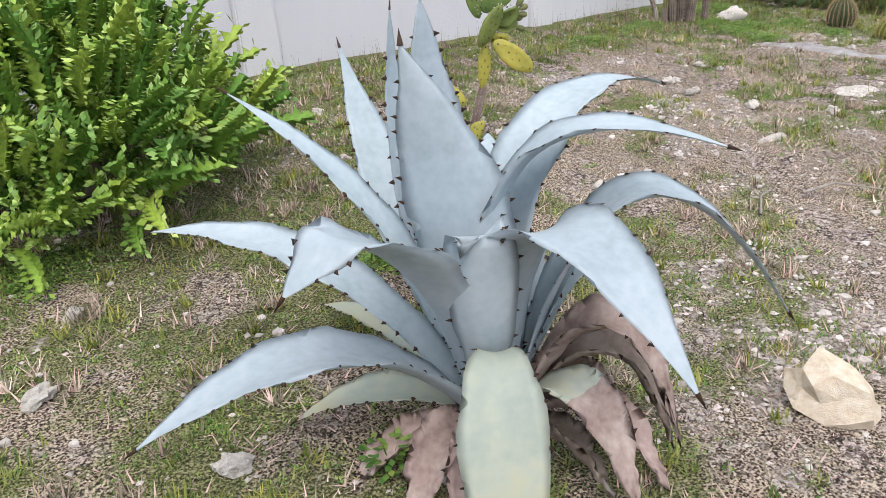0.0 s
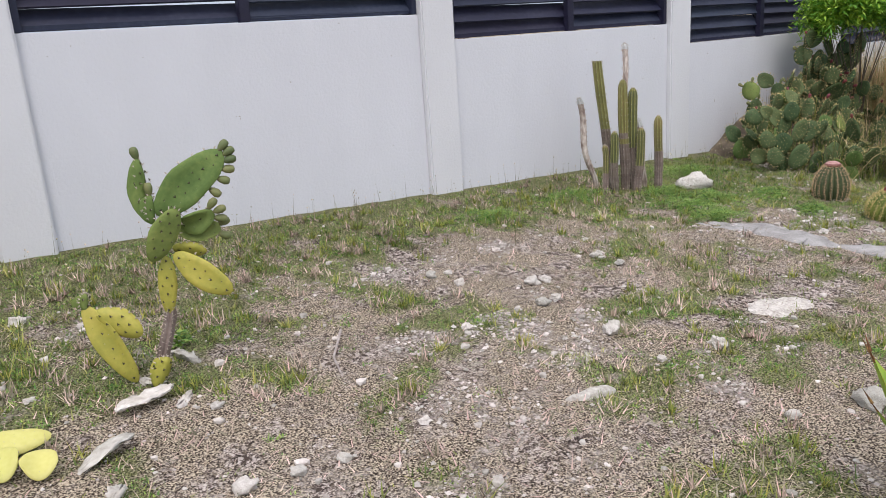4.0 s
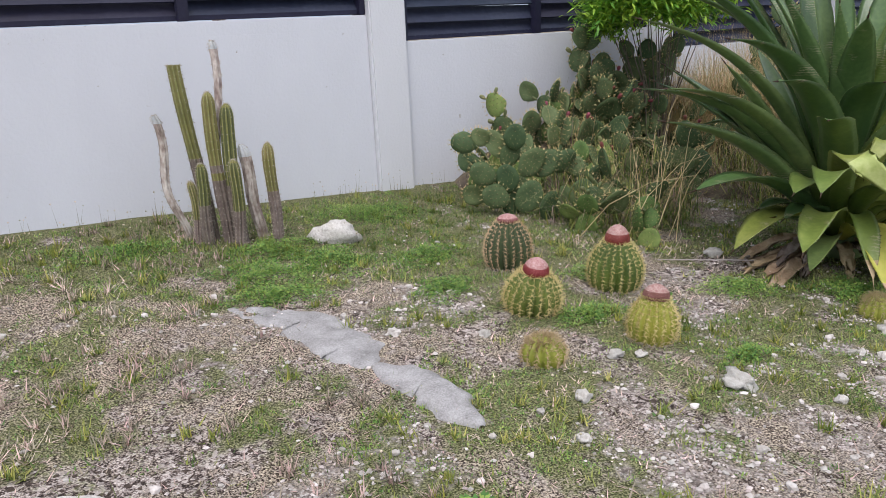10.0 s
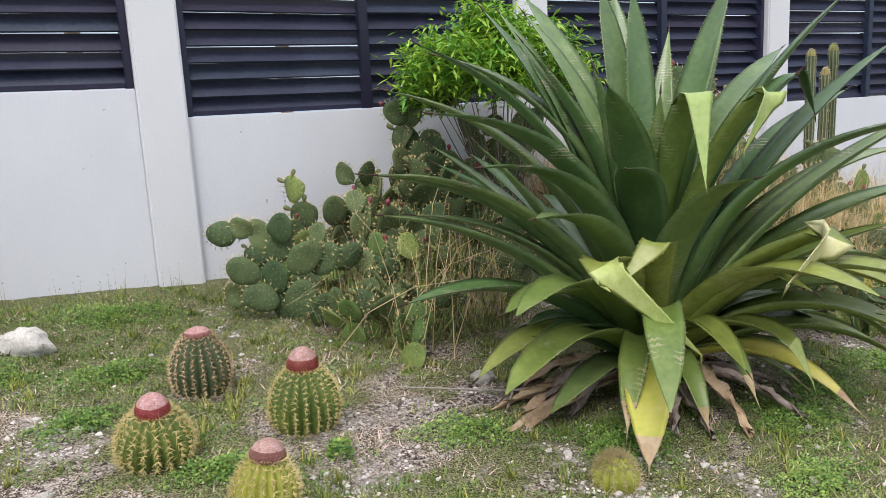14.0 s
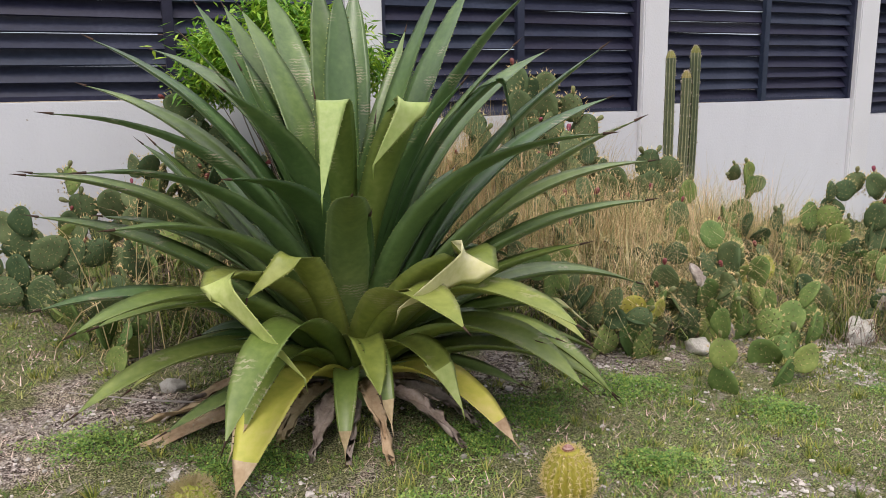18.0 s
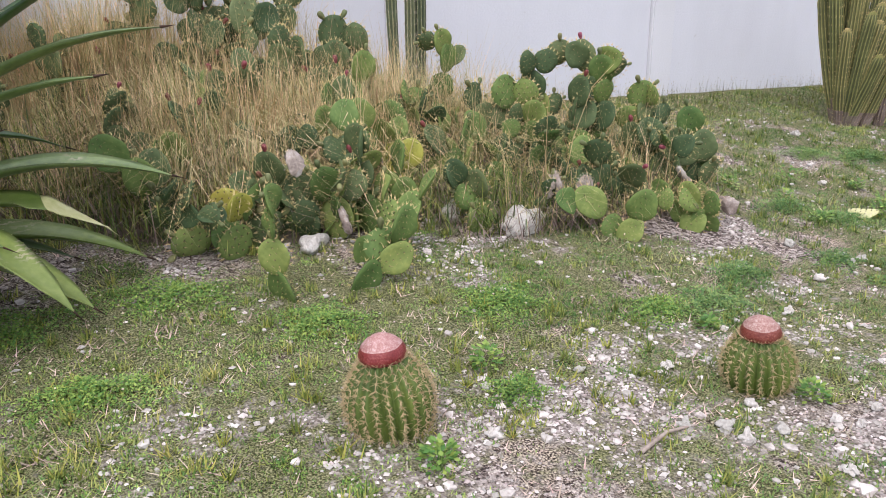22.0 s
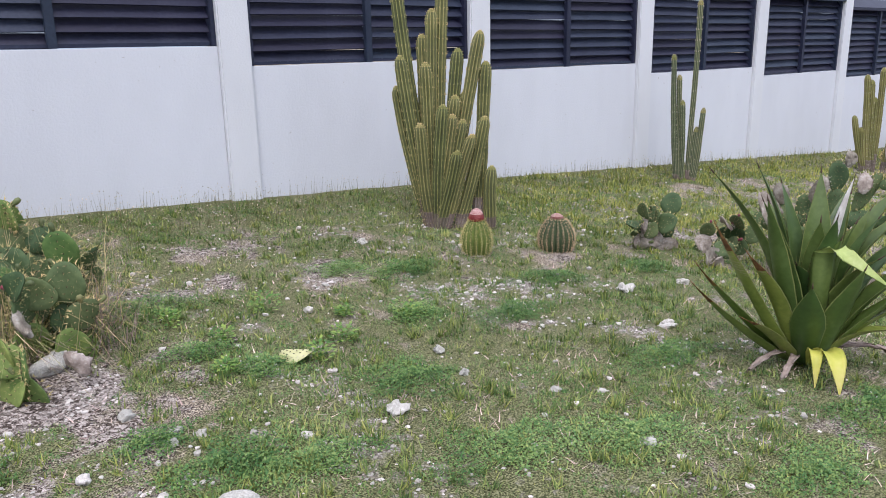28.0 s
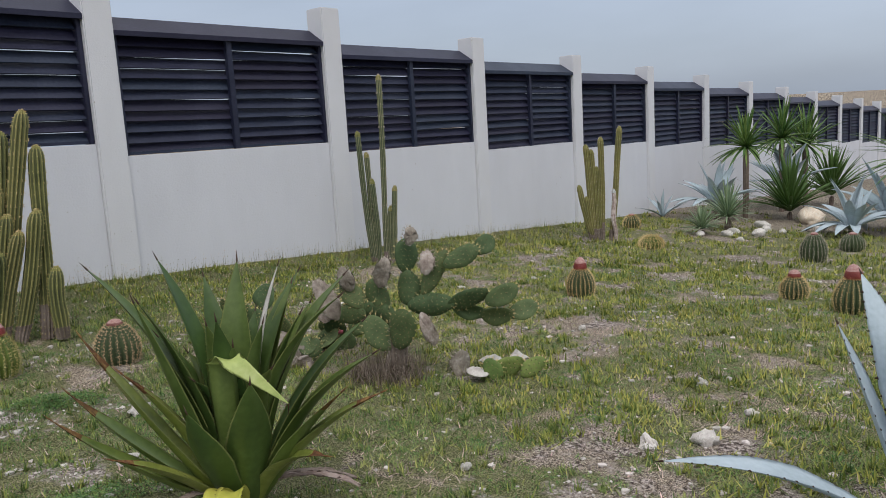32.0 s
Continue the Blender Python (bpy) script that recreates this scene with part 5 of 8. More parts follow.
# ---- the lone prickly pear and its fallen pads ----
lone = thing("prickly_pear", -0.67, 2.62, gz(-0.67, 2.62) - 0.02, "lone yellowing prickly pear with green upper pads and fruit", "cactus", "prickly pears", rz=-26)
lone.scale = (1.14, 1.14, 1.12)
YEL, GRN = [M_PADYELLOW, M_THORNGREY, M_FRUITGREEN], [M_PAD, M_THORNGREY, M_FRUITGREEN]
trunk = column_stem(0.07, 0.0, 0.29, 0.022, [M_CORK, M_THORNGREY, M_CORK, M_CORK], ribs=6, start=0.0, seed=3, cork=1.0, spine=0.018)
part("trunk", trunk, lone, label="brown thorny trunk")
FRUIT = loft_fruit()


def span_pad(t, x0, z0, x1, z1, w, mats, seed, y=0.0, lean=0.0, turn=0.0, label="", spines=0.007):
    """A pad that grows from one point to another across a plant."""
    h = math.hypot(x1 - x0, z1 - z0)
    return part("pad", pad_mesh(h, w, mats, seed, spines=spines), t, pose(x0, y, z0, lean, math.degrees(math.atan2(x1 - x0, z1 - z0)), 0) @ pose(0, 0, 0, 0, 0, turn), label)


def fruit_row(pad, h, w, angles):
    """Fruit set round the upper rim of a pad."""
    for k, a in enumerate(angles):
        q = radians(a)
        part("fruit", FRUIT, pad, pose(0.48 * w * math.sin(q), 0, 0.5 * h * (1 + 0.97 * math.cos(q)), 8 * (k % 3 - 1), a, 0))


span_pad(lone, 0.07, 0.26, 0.09, 0.47, 0.062, YEL, 11, spines=0.008)
span_pad(lone, 0.05, 0.46, 0.15, 0.64, 0.095, GRN, 12, y=-0.03, lean=8, turn=25)
crown_pad = span_pad(lone, 0.08, 0.61, 0.31, 0.80, 0.13, GRN, 13, lean=-5, label="green pad with a row of fruit")
fruit_row(crown_pad, 0.30, 0.13, (-6, 12, 28, 44, 60, 78))
side_pad = span_pad(lone, 0.14, 0.56, 0.26, 0.60, 0.085, GRN, 14, y=0.02, lean=6, turn=20)
fruit_row(side_pad, 0.13, 0.085, (-30, 0, 30))
low_pad = span_pad(lone, 0.13, 0.54, 0.27, 0.53, 0.085, GRN, 21, y=0.05, turn=-20)
fruit_row(low_pad, 0.14, 0.085, (-25, 20))
edge_pad = span_pad(lone, 0.06, 0.58, 0.045, 0.80, 0.085, GRN, 15, y=0.02, turn=72)
fruit_row(edge_pad, 0.22, 0.085, (0,))
stub_pad = span_pad(lone, 0.065, 0.58, 0.07, 0.68, 0.05, GRN, 22, turn=60)
fruit_row(stub_pad, 0.10, 0.05, (0,))
span_pad(lone, 0.12, 0.48, 0.29, 0.33, 0.095, YEL, 16, y=-0.03, lean=8, label="hanging yellow pad")
span_pad(lone, 0.11, 0.49, 0.22, 0.465, 0.06, YEL, 17, y=0.02, turn=30)
span_pad(lone, -0.07, 0.03, -0.195, 0.33, 0.085, YEL, 18, turn=12, spines=0.008)
span_pad(lone, -0.165, 0.30, -0.02, 0.21, 0.095, YEL, 19, lean=6)
span_pad(lone, -0.19, 0.31, -0.185, 0.37, 0.045, GRN, 20, turn=60)
span_pad(lone, 0.0, 0.02, 0.05, 0.13, 0.07, YEL, 23, y=-0.05, turn=20)
FALL = [M_PADLEMON, M_THORNGREY, M_FRUIT]
for k, (x, y, h, w, rz, turn) in enumerate(((-1.10, 2.36, 0.27, 0.11, -4, -84), (-1.27, 2.22, 0.13, 0.11, -8, 0), (-1.18, 2.17, 0.115, 0.11, 6, 20))):
    ob = new("fallen_pad", pad_mesh(h, w, FALL, 30 + k, thick=0.024, spines=0.004))
    ob.matrix_basis = pose(x, y, gz(x, y) + (0.05 if k == 0 else 0.012), -62, 0, rz) @ pose(0, 0, 0, 0, turn, 0)
    tagged(ob, "lemon-yellow fallen prickly pear pad on the soil", "cactus pad", "fallen pads")
for k, (x, y, h, rz) in enumerate(((-0.88, 2.42, 0.24, -72), (-0.66, 2.56, 0.14, 30), (-0.68, 2.38, 0.12, -40), (-0.47, 2.72, 0.15, 35), (-1.08, 2.16, 0.22, -70), (-0.98, 1.98, 0.12, 150))):
    ob = new("dried_pad", pad_mesh(h, h * 0.36, [M_PADDRY, M_THORNGREY, M_FRUIT], 36 + k, thick=0.02, spines=0.003))
    ob.matrix_basis = pose(x, y, gz(x, y) + 0.012, -83, 0, rz)
    tagged(ob, "shrivelled white prickly pear pad on the soil", "cactus pad", "dried pads")


def stick(points, radius, label, name="stick", mat=M_GREYSTICK, category="stick"):
    """A bent stick: points are x, y and height above the ground."""
    cu = bpy.data.curves.new(name, "CURVE")
    cu.dimensions, cu.bevel_depth, cu.bevel_resolution = "3D", radius, 2
    sp = cu.splines.new("POLY")
    sp.points.add(len(points) - 1)
    for q, (x, y, h) in zip(sp.points, points):
        q.co = (x, y, gz(x, y) + h, 1)
    for q, f in zip(sp.points, np.linspace(1.0, 0.45, len(points))):
        q.radius = f
    cu.materials.append(mat)
    return tagged(new(name, cu), label, category)


stick([(0.13, 2.60, 0.03), (-0.02, 2.40, 0.02), (-0.08, 2.22, 0.025)], 0.007, "thin pale dead stick on the soil")
stick([(-0.10, 1.10, 0.02), (0.05, 1.02, 0.05), (0.18, 0.86, 0.03)], 0.008, "bent dead twig on the soil")
stick([(-0.47, 1.12, 0.015), (-0.3, 1.20, 0.03), (-0.16, 1.22, 0.02)], 0.006, "thin dead twig on the soil")

# ---- the lime agave by the path ----
LIME = [M_LIME, M_RIMYELLOW, M_SCORCH]
lime = agave("green_agave", 0.83, 0.25, "bright lime-green agave with scorched leaf tips", [], LIME)
LKW = {"channel": 0.30, "teeth": 0.022, "tooth": 0.005, "spine": 0.055, "spine_slot": 2, "z0": 0.05, "r0": 0.07, "n": 22, "shape": SPEAR, "rim": True}
LIMES = ((0.13, 0.01, 0.93, 0.12), (-0.04, 0.09, 0.95, 0.115), (0.09, 0.18, 0.84, 0.115), (0.04, 0.0, 0.91, 0.105), (-0.11, 0.03, 0.94, 0.11), (-0.18, 0.15, 0.87, 0.115), (0.27, 0.11, 0.71, 0.10), (0.26, -0.03, 0.76, 0.115),
         (0.19, -0.16, 0.80, 0.12), (0.35, -0.15, 0.63, 0.11), (0.21, -0.30, 0.70, 0.11), (-0.21, -0.14, 0.88, 0.135), (-0.29, 0.20, 0.75, 0.105), (-0.28, 0.01, 0.85, 0.11), (-0.25, 0.29, 0.61, 0.10), (0.04, -0.33, 0.70, 0.12), (-0.19, -0.06, 0.90, 0.12),
         (-0.06, -0.22, 0.92, 0.12), (-0.02, -0.30, 0.66, 0.12), (-0.42, 0.12, 0.48, 0.10), (0.42, 0.02, 0.48, 0.10))
for k, (x, y, z, w) in enumerate(LIMES):
    r = math.hypot(x, y)
    add_leaf(lime, math.degrees(math.atan2(y, x)), r, z, 0, 1.42 * w, LIME, ctrl=(0.03 + 0.62 * r, 0.46 * z), scorch=(0.96, 0.95, 0.93, 0.97)[k % 4], seed=20 + k, **LKW)
for k in range(7):
    add_leaf(lime, 40 + 51 * k, 0.40, 0.50, 0, 0.13, LIME, ctrl=(0.24, 0.25), scorch=0.92, seed=50 + k, **LKW)
add_leaf(lime, 200, 0.45, 0.02, 20, 0.09, DEAD, crumple=0.008, channel=0.5, seed=55, label="withered brown leaf", name="dead_leaf")
add_leaf(lime, 130, 0.42, 0.02, 20, 0.09, DEAD, crumple=0.008, channel=0.5, seed=56, label="withered brown leaf", name="dead_leaf")
heart(lime, 0.09, 0.22, M_LIME)

# ---- the clump of short columns against the wall ----
COL = [M_COLUMN, M_THORNGREY, M_CORK, M_WOOL]
COLY = [M_COLUMNYEL, M_THORNGREY, M_CORK, M_WOOL]
clump = thing("column_cactus", 3.40, 3.76, gz(3.40, 3.76), "clump of yellow-green column cacti with dead grey stems by the wall", "cactus", "column cacti", rz=-32)
for k, (dx, dp, h, r, mats, kw) in enumerate((
        (-0.20, 0.05, 1.02, 0.038, COLY, {"flat": True, "wool": 0.0, "start": 0.5}), (-0.02, -0.02, 0.87, 0.038, COLY, {}), (0.06, 0.0, 0.80, 0.040, COL, {"start": 1.2}),
        (-0.11, -0.06, 0.48, 0.034, COL, {"start": 0.9}), (-0.18, -0.04, 0.38, 0.024, COL, {"start": 0.9}), (0.10, -0.09, 0.50, 0.034, COL, {"start": 0.8}), (0.28, 0.02, 0.57, 0.034, COLY, {"start": 1.0}))):
    part("stem", column_stem(dx, dp, h, r, mats, seed=k, cork=0.55, **{"wool": 0.015, **kw}), clump)
DED = [M_DEADSTEM, M_THORNGREY, M_DEADSTEM, M_CUT]
part("dead_stem", column_stem(-0.37, 0.02, 0.75, 0.025, DED, ribs=6, seed=21, start=0.65, crook=0.018, spine=0.016), clump, label="grey dead stem")
part("dead_stem", column_stem(0.0, 0.04, 1.14, 0.023, DED, ribs=6, seed=22, start=0.4, crook=0.018, spine=0.016), clump, label="grey dead stem above a green one")
part("dead_stem", column_stem(0.11, 0.05, 0.56, 0.036, DED, ribs=7, seed=23, start=1.7, crook=0.006, spine=0.010), clump, label="brown dying stem")
loose_rock("rock", 3.96, 3.50, 0.120, M_LIMESTONE, "angular white limestone rock in the grass", 8, 0.75, -30, (1.1, 0.75), 0.12, jag=0.5)


# ---- long dry grass stalks leaning by the giant agave ----
for k, (x, y, dx, dy, h) in enumerate(((5.70, 2.62, 0.25, -0.35, 0.75), (5.78, 2.70, 0.10, -0.10, 0.95), (5.90, 2.60, -0.10, -0.20, 0.85), (5.60, 2.75, 0.45, -0.30, 0.60), (5.95, 2.70, 0.40, -0.25, 0.70),
                                       (5.66, 2.66, -0.25, -0.05, 0.80), (5.85, 2.75, 0.05, -0.30, 1.00), (5.40, 2.95, 0.55, -0.45, 0.45), (9.3, 2.0, 0.15, -0.3, 0.9), (10.2, 1.9, -0.2, -0.3, 0.8), (10.35, 1.95, 0.2, -0.2, 0.9))):
    stick([(x, y, 0.0), (x + 0.25 * dx, y + 0.25 * dy, 0.5 * h), (x + 0.6 * dx, y + 0.6 * dy, 0.85 * h), (x + dx, y + dy, h)], 0.0028, "long thin dry grass stalk", "grass_stalk", M_HAY, "grass")

# ---- the grey bedrock showing through the soil ----
def bedrock(name, spine, width, label, mat, seed, rise=0.035):
    """A low uneven shelf of rock along a line, with a ragged outline that sinks into the soil."""
    b, V, F = Build(), [], []
    n, m = 56, 14
    line = np.array(spine)
    at = np.linspace(0, len(line) - 1, n + 1)
    for i, q in enumerate(at):
        k = min(int(q), len(line) - 2)
        c = line[k] * (1 - (q - k)) + line[k + 1] * (q - k)
        d = line[k + 1] - line[k]
        s = np.array([-d[1], d[0]]) / np.linalg.norm(d)
        ends = math.sin(math.pi * min(1, max(0, (i + 0.6) / (n + 1)))) ** 0.45
        for j in range(m + 1):
            u = 2 * j / m - 1
            side = 0.3 if u > 0 else 4.1
            w = width * ends * (0.88 + 0.30 * noise.noise(Vector((q * 1.1, seed, side))) + 0.30 * noise.noise(Vector((c[0] * 6, c[1] * 6 + seed, side))) + 0.22 * noise.noise(Vector((c[0] * 17, c[1] * 17 + seed, side))))
            x, y = c + s * u * w
            edge = 1 - abs(u) ** 4
            h = rise * edge * ends * (0.75 + 0.7 * noise.noise(Vector((x * 5, y * 5, seed)))) + 0.010 * noise.noise(Vector((x * 17, y * 17, seed)))
            V.append((x, y, gz(x, y) + h - 0.022 * (1 - edge) - 0.004))
    F = [(i * (m + 1) + j, (i + 1) * (m + 1) + j, (i + 1) * (m + 1) + j + 1, i * (m + 1) + j + 1) for i in range(n) for j in range(m)]
    return tagged(new(name, b.add(V, [f[::-1] for f in F]).mesh(name, [mat])), label, "rock")


bedrock("bedrock", [(3.08, 2.86), (3.34, 2.55), (3.40, 2.20), (3.40, 2.02)], 0.20, "broad grey shelf of bedrock showing through the grass", M_SLAB, 2)
bedrock("bedrock", [(3.42, 2.06), (3.52, 1.75), (3.52, 1.42)], 0.13, "long grey shelf of bedrock showing through the grass", M_SLAB, 4)
bedrock("bedrock", [(1.92, 1.72), (2.10, 1.66), (2.32, 1.62)], 0.15, "flat pale limestone outcrop level with the soil", M_OUTCROP, 5, 0.03)
bedrock("bedrock", [(3.15, 0.50), (3.45, 0.47)], 0.07, "flat pale limestone outcrop level with the soil", M_OUTCROP, 6, 0.03)
bedrock("bedrock", [(3.90, 0.45), (4.35, 0.36)], 0.10, "flat pale limestone outcrop level with the soil", M_OUTCROP, 7, 0.03)
bedrock("bedrock", [(1.98, 0.44), (2.16, 0.50)], 0.06, "flat pale limestone outcrop level with the soil", M_OUTCROP, 9, 0.035)
bedrock("bedrock", [(0.52, 1.60), (0.75, 1.55)], 0.04, "flat pale limestone outcrop level with the soil", M_OUTCROP, 10, 0.03)

# ---- barrel cacti ----
RED = "ribbed green barrel cactus with a red woolly cap"
barrel_cactus(4.66, 2.74, 0.135, 0.285, 0.056, 0.030, M_MELDARK, M_CAPPALE, "tall dark green barrel cactus with a flat pale cap", (0, 0), 15, 0.018, M_THORNTAN, 6, seed=1)
barrel_cactus(4.37, 2.19, 0.140, 0.225, 0.058, 0.062, M_MEL, M_CAP, "squat yellow-green barrel cactus with a leaning red cap", (4, -10), 15, 0.024, M_THORN, 7, seed=2)
barrel_cactus(4.97, 2.22, 0.148, 0.275, 0.060, 0.075, M_MEL, M_CAP, RED, (0, -3), 16, 0.020, M_THORN, 6, seed=3)
barrel_cactus(4.63, 1.65, 0.112, 0.215, 0.056, 0.052, M_MELYELLOW, M_CAPPALE, "yellowish barrel cactus with a whitish pink cap", (5, -7), 14, 0.022, M_THORN, 5, seed=4)
barrel_cactus(4.06, 1.72, 0.095, 0.125, 0.0, 0.0, M_MELYELLOW, M_CAP, "small capless yellow barrel cactus covered in spines", (0, 0), 10, 0.022, M_THORNTAN, 3, seed=5)
barrel_cactus(5.82, 1.26, 0.088, 0.125, 0.0, 0.0, M_MELYELLOW, M_CAP, "small capless yellow barrel cactus covered in spines", (0, 0), 10, 0.018, M_THORNTAN, 3, seed=6)
barrel_cactus(7.12, 0.87, 0.098, 0.205, 0.020, 0.016, M_MELGOLD, M_CAPPALE, "yellow barrel cactus with a tiny pink bud on top", (2, 2), 14, 0.020, M_THORN, 5, seed=7)
barrel_cactus(8.47, 0.32, 0.150, 0.270, 0.072, 0.066, M_MEL, M_CAP, RED, (0, -7), 17, 0.021, M_THORNTAN, 7, seed=8)
barrel_cactus(9.82, -0.02, 0.132, 0.225, 0.066, 0.060, M_MEL, M_CAP, RED, (0, -3), 16, 0.020, M_THORNTAN, 7, seed=9)
barrel_cactus(10.17, -0.91, 0.120, 0.225, 0.040, 0.012, M_MEL, M_CAPPALE, "round barrel cactus with a flat pink crown and dense spines", (2, 0), 20, 0.014, M_THORNTAN, 5, seed=10)
barrel_cactus(14.28, 2.22, 0.120, 0.285, 0.056, 0.075, M_MEL, M_CAP, RED, (0, 2), 14, 0.022, M_THORN, 4, seed=11)
barrel_cactus(14.95, 2.00, 0.148, 0.280, 0.050, 0.035, M_MELDARK, M_CAPPALE, "grey-green barrel cactus with a small pale cap", (0, 0), 16, 0.018, M_THORNTAN, 6, seed=12)
barrel_cactus(19.22, 0.96, 0.140, 0.290, 0.060, 0.10, M_MELDARK, M_CAP, RED, (0, 0), 16, 0.020, M_THORN, 4, seed=13)
barrel_cactus(19.93, -1.36, 0.160, 0.320, 0.068, 0.105, M_MELDARK, M_CAP, RED, (0, 0), 16, 0.020, M_THORN, 4, seed=14)
barrel_cactus(20.42, -0.72, 0.130, 0.225, 0.056, 0.060, M_MELDARK, M_CAP, RED, (0, 0), 16, 0.024, M_THORN, 5, seed=15)
barrel_cactus(23.25, -0.10, 0.165, 0.380, 0.045, 0.030, M_MELDARK, M_CAP, "tall dark barrel cactus with a small red crown", (0, 0), 16, 0.020, M_THORNGREY, 4, seed=16)
barrel_cactus(24.85, -0.18, 0.170, 0.260, 0.055, 0.030, M_MELDARK, M_CAPPALE, "squat dark barrel cactus with a pale crown", (0, 0), 16, 0.020, M_THORNGREY, 4, seed=17)
barrel_cactus(25.16, 3.5, 0.150, 0.24, 0.05, 0.03, M_MELDARK, M_CAP, "small barrel cactus beside the wall", (0, 0), 14, 0.03, M_THORN, 5, seed=18)
barrel_cactus(23.08, 2.1, 0.170, 0.20, 0.0, 0.0, M_MEL, M_CAP, "small capless barrel cactus in dry grass", (0, 0), 14, 0.05, M_THORN, 6, seed=19)

# ---- the giant agave ----
DARK = [M_DARKLEAF, M_MARGIN, M_SPINE]
giant = agave("giant_agave", 6.668, 2.0, "giant dark green agave with many long sword leaves", [], DARK)
GKW = {"shape": SWORD, "channel": 0.42, "thick": 0.12, "z0": 0.10, "r0": 0.08, "teeth": 0.028, "tooth": 0.007, "spine": 0.07, "spine_slot": 2, "n": 22}
# the upper leaves
arched(giant, ((155, 1.05, 1.67, 0.17, 1.23, 0.200), (131, 1.06, 1.65, 0.06, 1.35, 0.200), (124, 0.81, 1.85, 0.19, 1.11, 0.200), (112, 0.81, 1.85, 0.19, 1.12, 0.188), (115, 0.64, 1.82, 0.04, 1.13, 0.200), (95, 0.87, 1.95, 0.10, 1.25, 0.200),
               (87, 0.39, 1.95, 0.07, 1.06, 0.188), (76, 0.21, 1.90, 0.02, 1.10, 0.163), (63, 0.67, 1.96, 0.30, 1.15, 0.188), (2, 0.53, 1.95, 0.08, 1.10, 0.200), (20, 0.85, 1.95, 0.23, 1.14, 0.200), (318, 0.83, 1.80, 0.14, 1.14, 0.206)), DARK, 100, **GKW)
# towards the thicket
arched(giant, ((14, 1.29, 1.62, 0.31, 1.24, 0.200), (333, 1.14, 1.59, 0.38, 1.04, 0.206), (2, 1.50, 1.37, 0.53, 1.10, 0.206), (304, 1.20, 1.26, 0.27, 1.18, 0.213), (323, 1.27, 1.29, 0.47, 0.93, 0.213), (346, 1.49, 1.07, 0.55, 1.02, 0.213),
               (329, 1.34, 0.94, 0.53, 0.85, 0.213), (346, 1.45, 0.46, 0.71, 0.74, 0.206)), DARK, 120, **GKW)
# towards the barrel cacti
arched(giant, ((144, 1.23, 1.48, 0.29, 1.22, 0.206), (181, 1.14, 1.37, 0.21, 1.27, 0.206), (191, 1.08, 1.16, 0.24, 1.14, 0.206), (158, 1.34, 1.11, 0.46, 1.01, 0.206), (167, 1.30, 1.12, 0.43, 1.04, 0.206), (166, 1.28, 0.94, 0.52, 0.79, 0.213),
               (178, 1.27, 0.60, 0.59, 0.72, 0.206), (222, 0.78, 1.13, 0.02, 1.06, 0.213), (215, 0.68, 1.44, 0.0, 1.06, 0.206), (255, 0.85, 1.08, 0.16, 0.92, 0.200), (205, 1.10, 0.98, 0.30, 0.95, 0.206)), DARK, 140, **GKW)
# the heart of the plant
arched(giant, ((236, 0.34, 1.40, 0.10, 0.80, 0.17), (275, 0.30, 1.30, 0.08, 0.75, 0.17), (200, 0.48, 1.52, 0.10, 0.85, 0.17), (300, 0.62, 1.45, 0.10, 0.95, 0.17), (345, 0.80, 1.62, 0.15, 1.05, 0.17), (40, 0.60, 1.72, 0.15, 1.0, 0.17),
               (170, 0.62, 1.65, 0.08, 1.05, 0.17), (260, 0.50, 0.95, 0.12, 0.70, 0.17)), DARK, 160, **{**GKW, "shape": AGAVE})
MID = [M_MIDLEAF, M_MARGIN, M_SPINE]
# the lower leaves
arched(giant, ((319, 1.06, 0.78, 0.46, 0.63, 0.206), (288, 1.28, 0.62, 0.54, 0.87, 0.213), (200, 1.14, 0.62, 0.49, 0.75, 0.213), (299, 1.20, 0.32, 0.63, 0.71, 0.213), (270, 1.15, 0.66, 0.45, 0.85, 0.206), (178, 0.97, 0.22, 0.53, 0.53, 0.206),
               (207, 1.28, 0.66, 0.62, 0.86, 0.20), (205, 1.28, 0.36, 0.66, 0.62, 0.19), (231, 1.17, 0.32, 0.62, 0.88, 0.17), (319, 1.21, 0.11, 0.70, 0.72, 0.19), (300, 1.18, 0.48, 0.58, 0.90, 0.19), (327, 1.21, 0.07, 0.72, 0.46, 0.206), (350, 1.29, 0.08, 0.73, 0.42, 0.206), (262, 0.70, 0.28, 0.28, 0.60, 0.150)), MID, 180, **GKW)
# the far side
for k in range(14):
    az = 18 + 11 * k + rnd.uniform(-4, 4)
    add_leaf(giant, az, rnd.uniform(0.8, 1.15), rnd.uniform(0.35, 1.25), 0, 0.17, DARK, ctrl=(0.40, rnd.uniform(0.7, 1.0)), seed=200 + k, **{**GKW, "n": 14})
